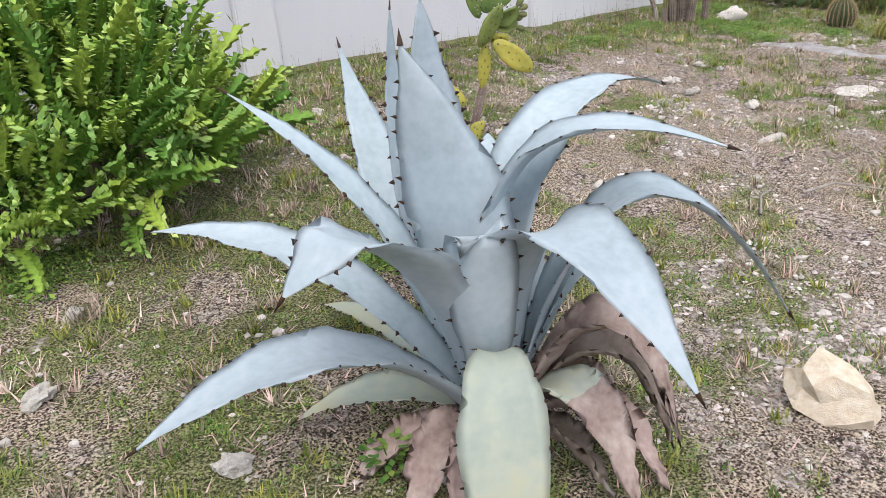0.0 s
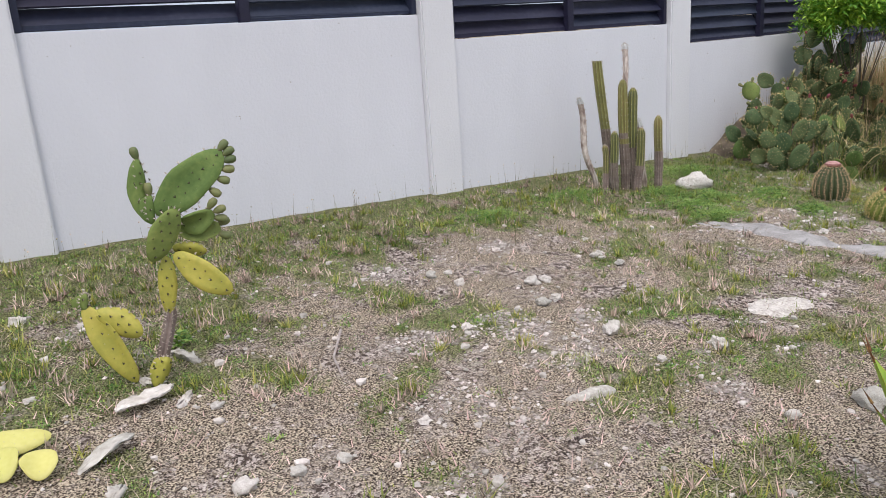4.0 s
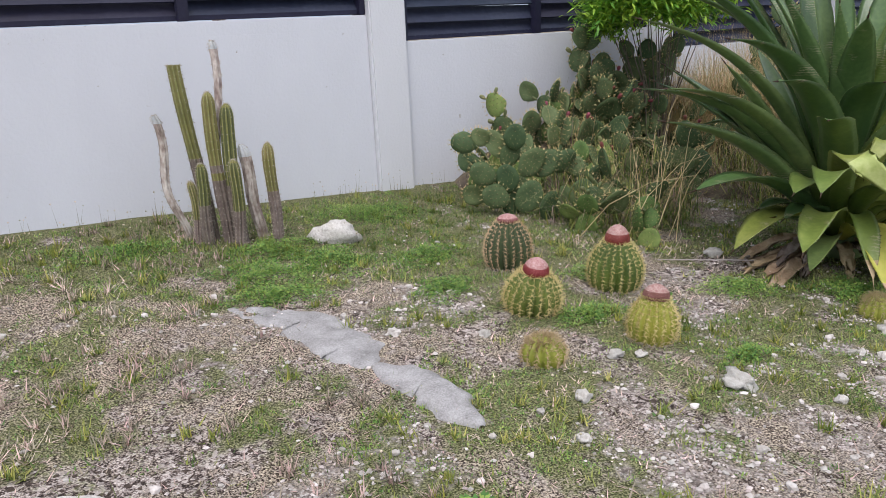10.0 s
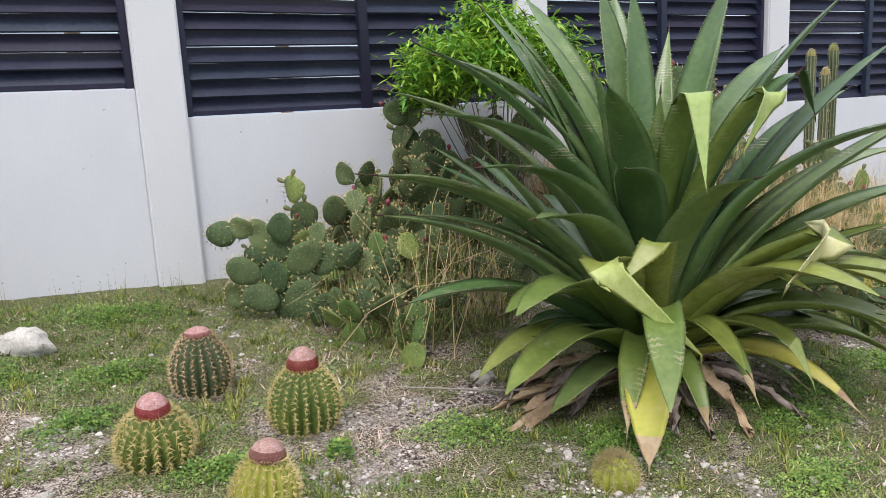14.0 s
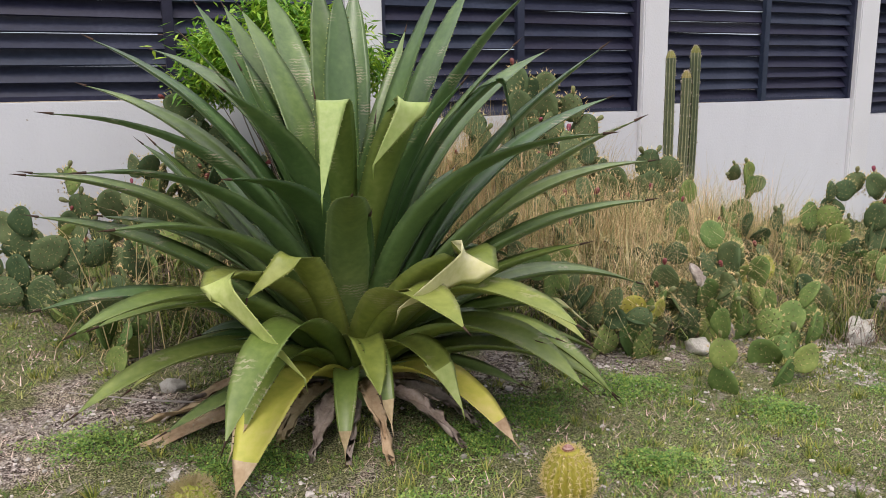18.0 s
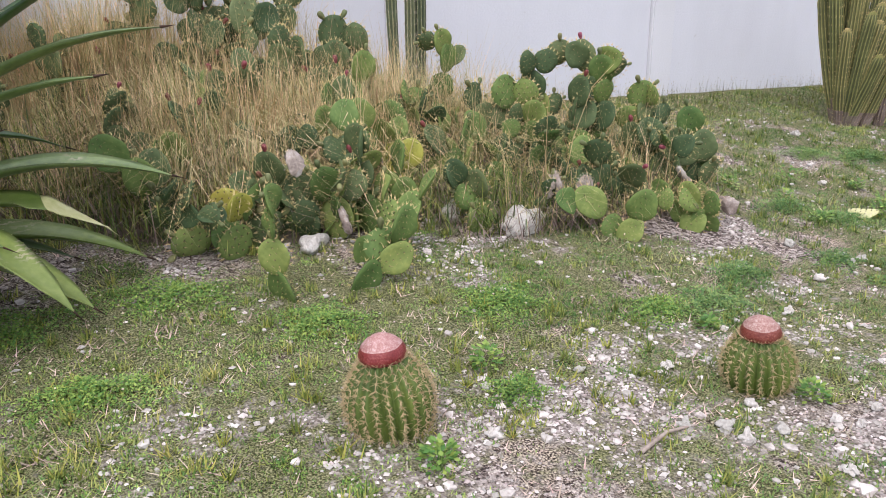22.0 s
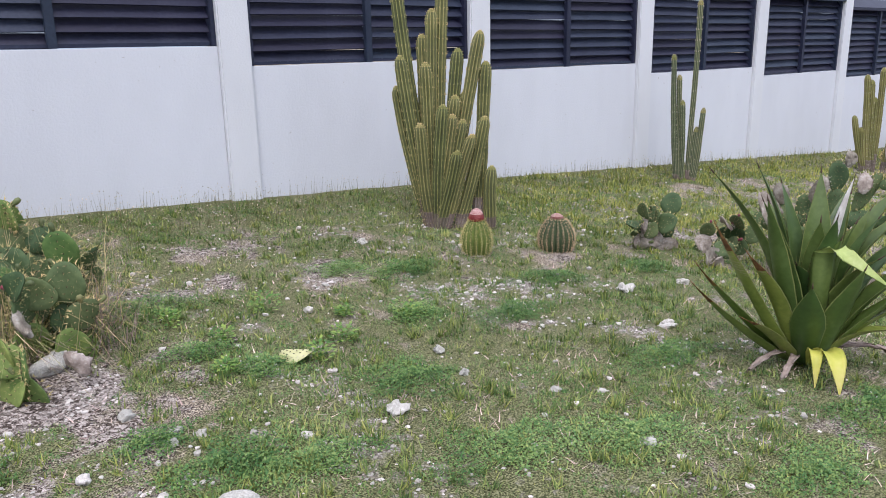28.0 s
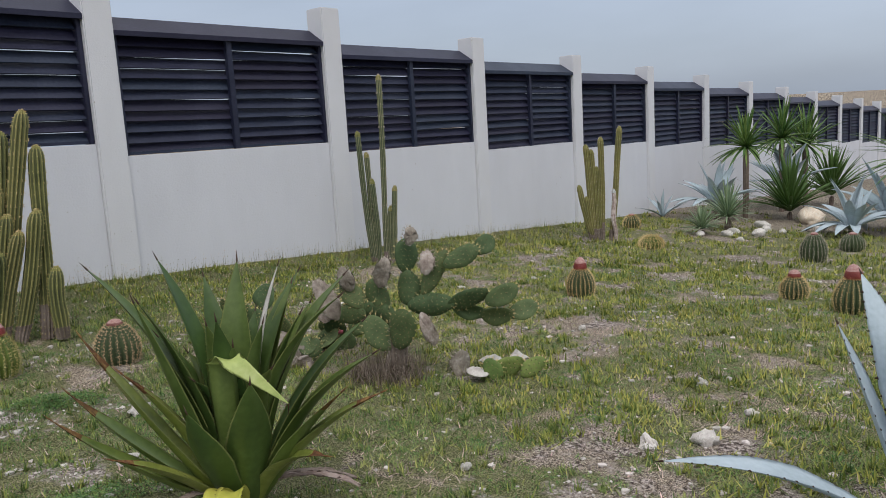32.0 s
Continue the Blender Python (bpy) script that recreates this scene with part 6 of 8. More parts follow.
# short leaves and stubs low down in the shade
for k in range(16):
    az = 170 + 12 * k + rnd.uniform(-5, 5)
    if 215 < az < 290:
        continue
    add_leaf(giant, az, rnd.uniform(0.55, 1.0), rnd.uniform(0.10, 0.45), 0, 0.15, DARK, ctrl=(0.35, rnd.uniform(0.3, 0.6)), seed=220 + k, **{**GKW, "n": 14})
BENT = [M_MIDLEAF, M_MARGIN, M_PALELEAF]
LEMON = [M_MIDLEAF, M_SPINE, M_LEMONLEAF]
for k, (az, r, z, out, up, w, kink, mats) in enumerate((
        (249, 0.46, 1.38, 0.06, 0.90, 0.15, (0.45, -66, -0.05), BENT), (280, 0.58, 1.38, 0.10, 0.88, 0.17, (0.26, -95, -0.20), BENT), (291, 0.79, 0.80, 0.33, 0.62, 0.27, (0.16, -112, -0.40), LEMON),
        (212, 0.76, 0.76, 0.24, 0.66, 0.19, (0.38, -102, 0.40), BENT), (336, 0.69, 1.46, 0.16, 1.05, 0.18, (0.22, -80, -0.08), DARK), (232, 0.55, 0.80, 0.26, 0.55, 0.16, (0.20, -58, -0.17), MID),
        (276, 0.60, 0.66, 0.32, 0.45, 0.15, (0.20, -35, 0.11), MID), (335, 0.97, 0.44, 0.45, 0.50, 0.17, (0.25, -44, 0.16), LEMON), (281, 0.70, 0.36, 0.36, 0.50, 0.14, (0.20, -70, 0.05), BENT))):
    add_leaf(giant, az, r, z, 0, w, mats, ctrl=(out, up), seed=240 + k, kink=kink, scorch=None if mats in (DARK, MID) else 0.67, label="buckled leaf with a folded pale end", **{**GKW, "shape": FOLD})
for k, (az, r, z, out, up, w) in enumerate(((227, 1.02, 0.05, 0.62, 0.52, 0.20), (295, 0.92, 0.04, 0.52, 0.40, 0.17), (248, 0.66, 0.04, 0.38, 0.42, 0.11), (263, 0.72, 0.16, 0.40, 0.66, 0.11), (222, 0.92, 0.14, 0.52, 0.64, 0.13), (310, 0.70, 0.04, 0.40, 0.30, 0.10))):
    add_leaf(giant, az, r, z, 0, w, [M_YELLOWLEAF if k in (0, 1) else M_MIDLEAF, M_SPINE, M_TANLEAF], ctrl=(out, up), seed=260 + k, scorch=0.90, label="yellowing drooping lower leaf", **{**GKW, "shape": SPADE if k < 2 else SWORD})
for k in range(10):
    add_leaf(giant, 165 + 17 * k + rnd.uniform(-5, 5), rnd.uniform(0.45, 0.85), 0.0, rnd.uniform(5, 35), 0.09, [M_TANLEAF, M_SPINE] if k % 3 == 0 else DEAD, 0.6, seed=280 + k, crumple=0.014, channel=0.6, teeth=0, label="withered brown leaf", name="dead_leaf")
for k, (az, r) in enumerate(((180, 1.15), (186, 1.0), (193, 1.12), (174, 0.9))):
    add_leaf(giant, az, r, 0.02, 8, 0.085, [M_TANLEAF, M_SPINE], 0.5, seed=292 + k, crumple=0.010, channel=0.7, teeth=0, twist=0.5 - 0.4 * k, shape=SWORD, label="tan dry leaf lying on the soil", name="dead_leaf")
heart(giant, 0.15, 0.45, M_DARKLEAF)

# ---- the bright shrub behind it ----
def leafy_shrub(name, x, y, z, rad, high, count, label, mat, leaf=(0.07, 0.016), trunk_h=1.0, seed=3, category="shrub"):
    pick = np.random.default_rng(seed)
    t = thing(name, x, y, gz(x, y), label, category)
    b = Build()
    ends = []
    for k in range(20):
        a, el = pick.uniform(0, 6.28), math.asin(pick.uniform(-0.55, 1.0))
        q = pick.uniform(0.55, 0.95)
        ends.append(np.array([rad * q * math.cos(a) * math.cos(el), rad * q * 0.75 * math.sin(a) * math.cos(el), z + 0.5 * high * q * math.sin(el)]))
        s = 0.010
        f = np.array([pick.uniform(-0.04, 0.04), pick.uniform(-0.04, 0.04), 0.0])
        p = f + np.array([0, 0, 0.45 * z]) + 0.25 * np.array([ends[-1][0], ends[-1][1], 0])
        for (u, ru), (v, rv) in (((f, s), (p, s * 0.7)), ((p, s * 0.7), (ends[-1], s * 0.2))):
            b.add([u + (ru, 0, 0), u + (-ru / 2, ru * 0.87, 0), u + (-ru / 2, -ru * 0.87, 0), v + (rv, 0, 0), v + (-rv / 2, rv * 0.87, 0), v + (-rv / 2, -rv * 0.87, 0)],
                  [(0, 1, 4, 3), (1, 2, 5, 4), (2, 0, 3, 5)], 0)
    part("trunk", b.mesh("trunk", [M_TWIG]), t)
    ends = np.array(ends)
    n = count
    c = ends[pick.integers(0, len(ends), n)] + pick.normal(0, 1, (n, 3)) * np.array([rad * 0.15, rad * 0.13, high * 0.10])
    az, el, ln = pick.uniform(0, 6.28, n), pick.uniform(-0.9, 0.7, n), pick.uniform(0.6, 1.2, n) * leaf[0]
    d = np.stack([np.cos(az) * np.cos(el), np.sin(az) * np.cos(el), np.sin(el)], -1)
    s = np.stack([-np.sin(az), np.cos(az), pick.uniform(-0.5, 0.5, n)], -1) * (leaf[1] * 0.5)
    V = np.stack([c, c + d * ln[:, None] * 0.45 + s, c + d * ln[:, None] - (0, 0, 0.01), c + d * ln[:, None] * 0.45 - s], 1)
    k = np.arange(n)[:, None] * 4
    part("crown", mesh_from("crown", V.reshape(-1, 3), k + np.array([[0, 1, 2, 3]]), [mat]), t)
    return t


leafy_shrub("shrub", 6.90, 3.70, 1.46, 0.66, 0.72, 13000, "bright yellow-green leafy shrub against the wall", M_SHRUB, (0.085, 0.02))


def palm(x, y, top, label, mat=M_PALM, fronds=16, length=0.9, seed=1):
    pick = random.Random(seed)
    t = thing("palm", x, y, gz(x, y), label, "palm tree", "palms behind the wall")
    h = top - gz(x, y)
    part("trunk", column_stem(0.02, 0.0, h, 0.07, [M_TWIG, M_TWIG, M_TWIG, M_TWIG], ribs=7, seed=seed, spine=0.004), t)
    for k in range(fronds):
        b = Build()
        el, ln = radians(pick.uniform(5, 78)), length * pick.uniform(0.8, 1.15)
        pts = [np.array([ln * s * math.cos(el) * (1 - 0.1 * s), 0, ln * (s * math.sin(el) - 0.42 * s * s)]) for s in np.linspace(0, 1, 11)]
        for i in range(10):
            p, q = pts[i], pts[i + 1]
            b.add([p + (0, 0.006, 0), p - (0, 0.006, 0), q - (0, 0.005, 0), q + (0, 0.005, 0)], [(0, 1, 2, 3)], 0)
            for j in range(4):
                for sd in (-1, 1):
                    o = p + (q - p) * j / 4
                    g = 0.30 * ln * math.sin(math.pi * min(1, (i + j / 4 + 1) / 11.5)) + 0.05
                    w = np.array([g * 0.55, sd * g * 0.75, -g * pick.uniform(0.1, 0.45)])
                    b.add([o, o + w * 0.5 + (0.009, 0, 0), o + w, o + w * 0.5 - (0.009, 0, 0)], [(0, 1, 2, 3)], 0)
        part("frond", b.mesh("frond", [mat]), t, pose(0, 0, h, 0, 0, 360 * k / fronds + pick.uniform(-10, 10)))
    return t


palm(4.6, 7.3, 3.75, "green palm behind the wall", seed=1)
palm(6.6, 7.4, 3.30, "yellow-green palm behind the wall", M_SHRUB, 18, 0.85, 2)
palm(9.75, 7.2, 3.10, "green palm behind the wall", M_PALM, 16, 0.65, 3)

# ---- prickly pears left of the giant agave ----
def bank_height(x, y):
    """Rise of the soil banked up under the thickets."""
    x, y = np.asarray(x, float), np.asarray(y, float)
    q1 = np.clip(1 - ((x - 9.0) / 2.1) ** 2 - ((y - 3.7) / 1.8) ** 2, 0, 1)
    q2 = np.clip(1 - ((x - 6.4) / 1.1) ** 2 - ((y - 4.1) / 0.9) ** 2, 0, 1)
    return 0.40 * q1 ** 1.2 + 0.45 * q2 ** 1.2


PEAR = "prickly pear clump with green spiny pads in dry grass"
DEEP = "dark green prickly pear clump with yellow spines"
for k, (x, y, n, s, kinds) in enumerate((
        (5.50, 3.75, 10, 1.05, ("deep", "green")), (5.40, 3.95, 8, 1.0, ("deep", "green")),
        (5.80, 3.20, 8, 1.1, ("deep",)), (5.95, 3.65, 12, 1.1, ("deep",)), (5.62, 3.05, 6, 1.1, ("deep", "green")), (5.75, 3.95, 10, 1.1, ("deep", "green")), (6.25, 3.85, 12, 1.15, ("deep",)), (6.55, 4.02, 12, 1.15, ("deep",)),
        (6.30, 3.35, 9, 1.1, ("deep",)), (5.72, 2.72, 5, 1.05, ("green",)), (6.9, 3.9, 12, 1.1, ("deep",)), (6.05, 3.0, 6, 1.0, ("deep",)), (6.45, 3.70, 12, 1.15, ("deep",)), (6.75, 3.65, 12, 1.15, ("deep",)), (6.10, 3.95, 12, 1.1, ("deep", "green")), (6.0, 3.35, 8, 1.1, ("deep", "green")), (7.1, 3.45, 12, 1.2, ("deep",)), (7.35, 3.75, 12, 1.2, ("deep",)), (6.75, 3.3, 10, 1.2, ("deep",)))):
    prickly_pear(x, y, n, PEAR if "green" in kinds else DEEP, 300 + k, s, kinds, 38, float(bank_height(x, y)), tall=0.66 + 0.30 * (y > 3.55))

edge = thing("prickly_pear", 5.30, 3.52, gz(5.30, 3.52) - 0.02, "spreading prickly pear with yellow-spined pads beside the wall", "cactus", "prickly pears", rz=-25)
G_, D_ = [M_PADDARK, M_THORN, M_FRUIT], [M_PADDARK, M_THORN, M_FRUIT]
for k, (x0, z0, x1, z1, w, mats, y, turn) in enumerate((
        (0.02, 0.0, -0.02, 0.22, 0.16, D_, 0.0, 10), (-0.02, 0.18, -0.05, 0.38, 0.16, G_, -0.02, -15), (-0.05, 0.35, 0.03, 0.52, 0.15, G_, 0.0, 12), (0.02, 0.47, 0.02, 0.65, 0.15, G_, -0.03, -10), (-0.04, 0.42, -0.17, 0.60, 0.15, G_, 0.02, 15),
        (-0.16, 0.52, -0.26, 0.62, 0.12, D_, 0.0, 0), (-0.24, 0.52, -0.41, 0.56, 0.15, G_, -0.02, 8), (-0.03, 0.12, -0.22, 0.22, 0.17, D_, -0.05, 12), (-0.18, 0.15, -0.34, 0.22, 0.15, D_, -0.02, -15), (-0.12, 0.28, -0.30, 0.38, 0.16, G_, -0.05, 8),
        (0.05, 0.30, 0.22, 0.46, 0.18, G_, -0.04, 10), (0.16, 0.28, 0.32, 0.44, 0.17, G_, 0.03, -20), (0.30, 0.30, 0.46, 0.42, 0.16, D_, 0.0, 18), (0.04, 0.05, 0.16, 0.26, 0.18, D_, -0.06, -12), (0.30, 0.24, 0.40, -0.06, 0.14, G_, -0.20, 14),
        (0.22, -0.02, 0.25, 0.20, 0.17, D_, -0.12, 5), (0.42, 0.02, 0.52, 0.24, 0.17, D_, -0.05, -12), (0.52, 0.15, 0.66, 0.32, 0.15, D_, 0.03, 20))):
    span_pad(edge, x0, z0, x1, z1, w, mats, 600 + k, y=y, turn=turn, lean=8 * math.sin(3 * k), spines=0.016)

# ---- the long prickly pear thicket ----
for k, (x, y, n, s, kinds) in enumerate((
        (8.10, 2.30, 8, 1.1, ("deep",)), (8.42, 2.00, 6, 1.15, ("deep", "yellow", "green", "yellow")), (8.70, 2.08, 6, 1.1, ("deep",)), (8.52, 1.36, 4, 1.05, ("green",)), (8.78, 1.42, 4, 1.1, ("green",)), (8.98, 1.68, 6, 1.15, ("green",)),
        (9.02, 2.10, 9, 1.1, ("green", "deep")), (9.30, 1.98, 11, 1.15, ("green", "green", "yellow")), (9.52, 2.22, 11, 1.1, ("green", "green", "green", "green", "yellow")), (9.82, 2.15, 10, 1.1, ("green", "deep")), (9.62, 1.78, 6, 1.05, ("green", "deep")),
        (10.10, 2.25, 11, 1.1, ("deep", "green")), (10.32, 1.48, 6, 1.05, ("green",)), (10.58, 1.85, 9, 1.05, ("deep",)), (10.18, 1.80, 8, 1.0, ("deep", "dry")), (9.35, 2.45, 10, 1.1, ("green",)), (9.15, 2.65, 10, 1.1, ("deep", "green")), (9.7, 2.55, 10, 1.1, ("deep",)), (8.75, 2.5, 10, 1.1, ("deep",)), (10.45, 2.1, 10, 1.1, ("green", "deep")))):
    prickly_pear(x, y, n, PEAR, 340 + k, s, kinds, 38, float(bank_height(x, y)), tall=0.70)
for k, (x, y, n, s, kinds) in enumerate((
        (10.92, 1.34, 7, 1.0, ("green",)), (11.12, 1.72, 7, 1.0, ("deep", "green")), (10.75, 2.30, 11, 1.1, ("deep", "green")), (10.42, 2.65, 12, 1.15, ("green",)), (9.95, 2.75, 12, 1.1, ("green", "deep")), 
        (8.78, 3.05, 12, 1.2, ("deep",)), (8.65, 3.60, 12, 1.25, ("deep",)), (8.92, 3.70, 12, 1.2, ("deep",)), (11.0, 2.1, 8, 1.0, ("deep", "green")),
        (7.95, 2.90, 12, 1.15, ("deep",)), (7.75, 3.55, 14, 1.2, ("deep",)), (8.10, 3.75, 10, 1.2, ("deep",)), (11.35, 2.40, 6, 1.0, ("deep",)), (8.25, 2.55, 9, 1.1, ("deep",)))):
    prickly_pear(x, y, n, PEAR if "green" in kinds else DEEP, 360 + k, s, kinds, 34, float(bank_height(x, y)), tall=0.78 + 0.45 * (y > 3.3))
more = random.Random(77)
for k in range(19):
    x, y = 8.0 + 3.2 * (k + more.random()) / 19, 0
    y = 2.05 - 0.12 * (x - 8.0) + more.uniform(0.0, 1.0)
    kinds = more.choice((("green",), ("green", "deep"), ("deep",), ("green", "green", "deep")))
    prickly_pear(x, y, more.randint(5, 8), PEAR if "green" in kinds else DEEP, 700 + k, more.uniform(1.05, 1.25), kinds, 30, float(bank_height(x, y)), tall=0.74)


def pad_tower(x, y, top, seed, kinds, size=1.15):
    """A prickly pear whose pads climb one on another to a given height, with a few side pads."""
    pick = random.Random(seed)
    base = float(bank_height(x, y))
    t = thing("prickly_pear", x, y, gz(x, y) + base - 0.03, PEAR if "green" in kinds else DEEP, "cactus", "prickly pears")
    rise = top - base + 0.03
    n = max(2, round(rise / (0.155 * size)))
    px, py = pick.uniform(-0.06, 0.06), pick.uniform(-0.05, 0.05)
    for k in range(n):
        s = size * pick.uniform(0.95, 1.15)
        last = k == n - 1
        z = rise * (k + 0.5) / n - 0.095 * s if not last else rise - 0.19 * s
        tilt = pick.uniform(-32, 32)
        part("pad", pick.choice(PADS[pick.choice(kinds)]), t, pose(px, py, z, pick.uniform(-18, 18), tilt, -25 + pick.uniform(-50, 50)) @ Matrix.Scale(s, 4))
        px, py = px + 0.05 * math.sin(radians(tilt)) + pick.uniform(-0.02, 0.02), py + pick.uniform(-0.02, 0.02)
        for side in (-1, 1):
            if k and pick.random() < 0.42:
                part("pad", pick.choice(PADS[pick.choice(kinds)]), t, pose(px + 0.05 * side, py + pick.uniform(-0.05, 0.03), z + 0.05, pick.uniform(-25, 25), side * pick.uniform(35, 80), -25 + pick.uniform(-60, 60)) @ Matrix.Scale(size * pick.uniform(0.8, 1.05), 4))
    return t


for k, (x, y, top) in enumerate(((10.05, 2.70, 1.0), (10.54, 2.38, 0.93), (10.71, 2.27, 0.95), (10.84, 2.19, 0.91), (11.04, 2.05, 0.76), (11.14, 1.99, 0.64), (11.20, 1.90, 0.62), (11.26, 1.72, 0.50), (10.65, 2.21, 0.75), (10.43, 2.35, 0.63), (10.06, 2.55, 0.68),
                                 (9.92, 2.69, 0.58), (9.45, 3.09, 1.02), (9.15, 3.25, 0.85), (8.89, 3.40, 1.08), (9.03, 3.30, 0.94), (10.29, 2.45, 0.78))):
    pad_tower(x, y, top, 800 + k, ("green", "deep", "deep") if k < 12 or k == 16 else ("deep",), 1.0 if k < 12 else 1.25)
for k, (x, top) in enumerate(((8.74, 1.53), (9.03, 1.50), (9.20, 1.36), (8.92, 1.20), (8.25, 1.22))):
    pad_tower(x, 3.75 + 0.06 * (k % 3), top, 830 + k, ("deep",), 1.25)
for k, (x, y, top) in enumerate(((6.32, 3.90, 1.25), (6.55, 3.86, 1.05), (6.85, 3.95, 1.15), (7.15, 3.9, 1.2))):
    pad_tower(x, y, top, 850 + k, ("deep",), 1.1)
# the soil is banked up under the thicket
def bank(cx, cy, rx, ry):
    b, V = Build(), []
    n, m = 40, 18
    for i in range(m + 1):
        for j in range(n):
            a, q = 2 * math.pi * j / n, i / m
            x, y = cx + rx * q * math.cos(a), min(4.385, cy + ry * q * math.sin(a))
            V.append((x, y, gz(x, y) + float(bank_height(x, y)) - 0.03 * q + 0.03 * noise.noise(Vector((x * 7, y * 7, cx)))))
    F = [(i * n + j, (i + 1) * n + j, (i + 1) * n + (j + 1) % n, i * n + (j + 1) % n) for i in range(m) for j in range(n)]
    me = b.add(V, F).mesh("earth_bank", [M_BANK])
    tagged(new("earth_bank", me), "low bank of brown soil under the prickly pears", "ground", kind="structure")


# bank soil coloured darker than the ground, for the shade inside the thicket
M_BANK = material("shade_toned_bank_soil", [(0.07, 0.055, 0.04), (0.13, 0.105, 0.08), (0.22, 0.18, 0.13)], 9, 0.95, 0.8, 70, 0.1, 0.05, bump_dist=0.02)
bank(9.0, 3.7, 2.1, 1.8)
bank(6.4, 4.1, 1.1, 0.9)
for x, y, s, r in ((9.93, 1.72, 0.115, 15), (9.66, 2.02, 0.10, 40), (8.72, 1.86, 0.07, 80), (11.10, 1.62, 0.085, 30), (8.78, 1.93, 0.06, 10), (10.75, 1.95, 0.09, 60)):
    loose_rock("rock", x, y, s, M_LIMESTONE, "white weathered limestone rock under the prickly pears", int(r), 0.7, r, (1.25, 0.8), 0.1, jag=0.5, group="thicket rocks")
for k, (x, y, z, rz) in enumerate(((8.66, 1.84, 0.40, 10), (11.0, 1.55, 0.20, 40), (11.2, 1.35, 0.06, 100), (8.95, 1.8, 0.10, 60))):
    ob = new("dried_pad", pad_mesh(0.15, 0.10, [M_HUSK, M_THORNGREY, M_FRUIT], 80 + k, thick=0.035, spines=0.006))
    ob.matrix_basis = pose(x, y, gz(x, y) + z, -30, 20, rz)
    tagged(ob, "shrivelled brown prickly pear pad in the thicket", "cactus pad", "dried pads")

# ---- tall columns ----
trio = thing("column_cactus", 10.2, 3.62, gz(10.2, 3.62), "three slender green column cacti against the wall", "cactus", "column cacti", rz=-27)
for k, (dx, h) in enumerate(((-0.15, 1.72), (-0.01, 1.56), (0.07, 1.76))):
    part("stem", column_stem(dx, 0.03 * k, h, 0.042, [M_COLUMNGREEN, M_THORNGREY, M_COLUMNGREEN, M_WOOL], seed=40 + k, start=0.8), trio)
big = thing("column_cactus", 14.49, 3.03, gz(14.49, 3.03), "large clump of tall hairy yellow-green column cacti", "cactus", "column cacti", rz=-39)
TALL = [M_COLUMN, M_THORN, M_CORK, M_WOOL]
for k, (dx, dp, h) in enumerate(((-0.26, 0.05, 2.0), (0.12, 0.12, 2.06), (0.02, 0.05, 1.82), (-0.07, 0.10, 1.62), (-0.04, -0.08, 1.39), (0.24, 0.12, 1.50), (0.43, 0.06, 1.64), (-0.24, -0.05, 1.45),
                                 (-0.29, 0.08, 1.20), (-0.10, -0.14, 0.90), (0.20, -0.02, 1.12), (0.30, 0.10, 1.15))):
    part("stem", column_stem(dx, dp, h, 0.056, TALL, ribs=11, seed=50 + k, start=0.12, wool=0.03, spine=0.013, cork=0.2), big)
for k, (dx, dp, h, st) in enumerate(((0.27, -0.06, 0.92, 0.28), (0.34, -0.10, 0.80, 0.28), (0.17, -0.12, 0.97, 0.22), (0.21, -0.16, 0.67, 0.3), (0.46, -0.02, 0.94, 0.5), (0.48, 0.10, 1.39, 0.8), (0.52, 0.04, 0.51, 0.95), (0.10, -0.14, 1.05, 0.28))):
    part("stem", column_stem(dx, dp, h, 0.056, TALL, ribs=11, seed=70 + k, start=st, wool=0.03, spine=0.013, cork=0.2), big)
slim = thing("column_cactus", 19.0, 3.55, gz(19.0, 3.55), "slender green column cactus with one tall stem by the wall", "cactus", "column cacti", rz=-48)
for k, (dx, h) in enumerate(((-0.21, 1.58), (-0.13, 1.33), (0.08, 2.22), (-0.07, 1.02), (0.20, 0.92), (0.13, 0.68))):
    part("stem", column_stem(dx, 0.03 * (k % 3), h, 0.033, [M_COLUMNGREEN, M_THORNGREY, M_CORK, M_WOOL], seed=90 + k, start=0.55, cork=0.1), slim)
gold = thing("column_cactus", 23.2, 2.98, gz(23.2, 2.98), "clump of yellow column cacti with a grey dead stem", "cactus", "column cacti", rz=-48)
for k, (dx, h) in enumerate(((-0.23, 1.50), (-0.14, 1.42), (0.03, 1.60), (0.31, 1.75), (-0.33, 0.88), (-0.05, 1.15), (-0.24, 0.7))):
    part("stem", column_stem(dx, 0.04 * (k % 3), h, 0.046, COLY, seed=110 + k, start=0.45, cork=0.2), gold)
part("dead_stem", column_stem(0.17, -0.05, 0.80, 0.035, DED, ribs=6, seed=130, start=1.2, crook=0.02), gold, label="grey dead stem")

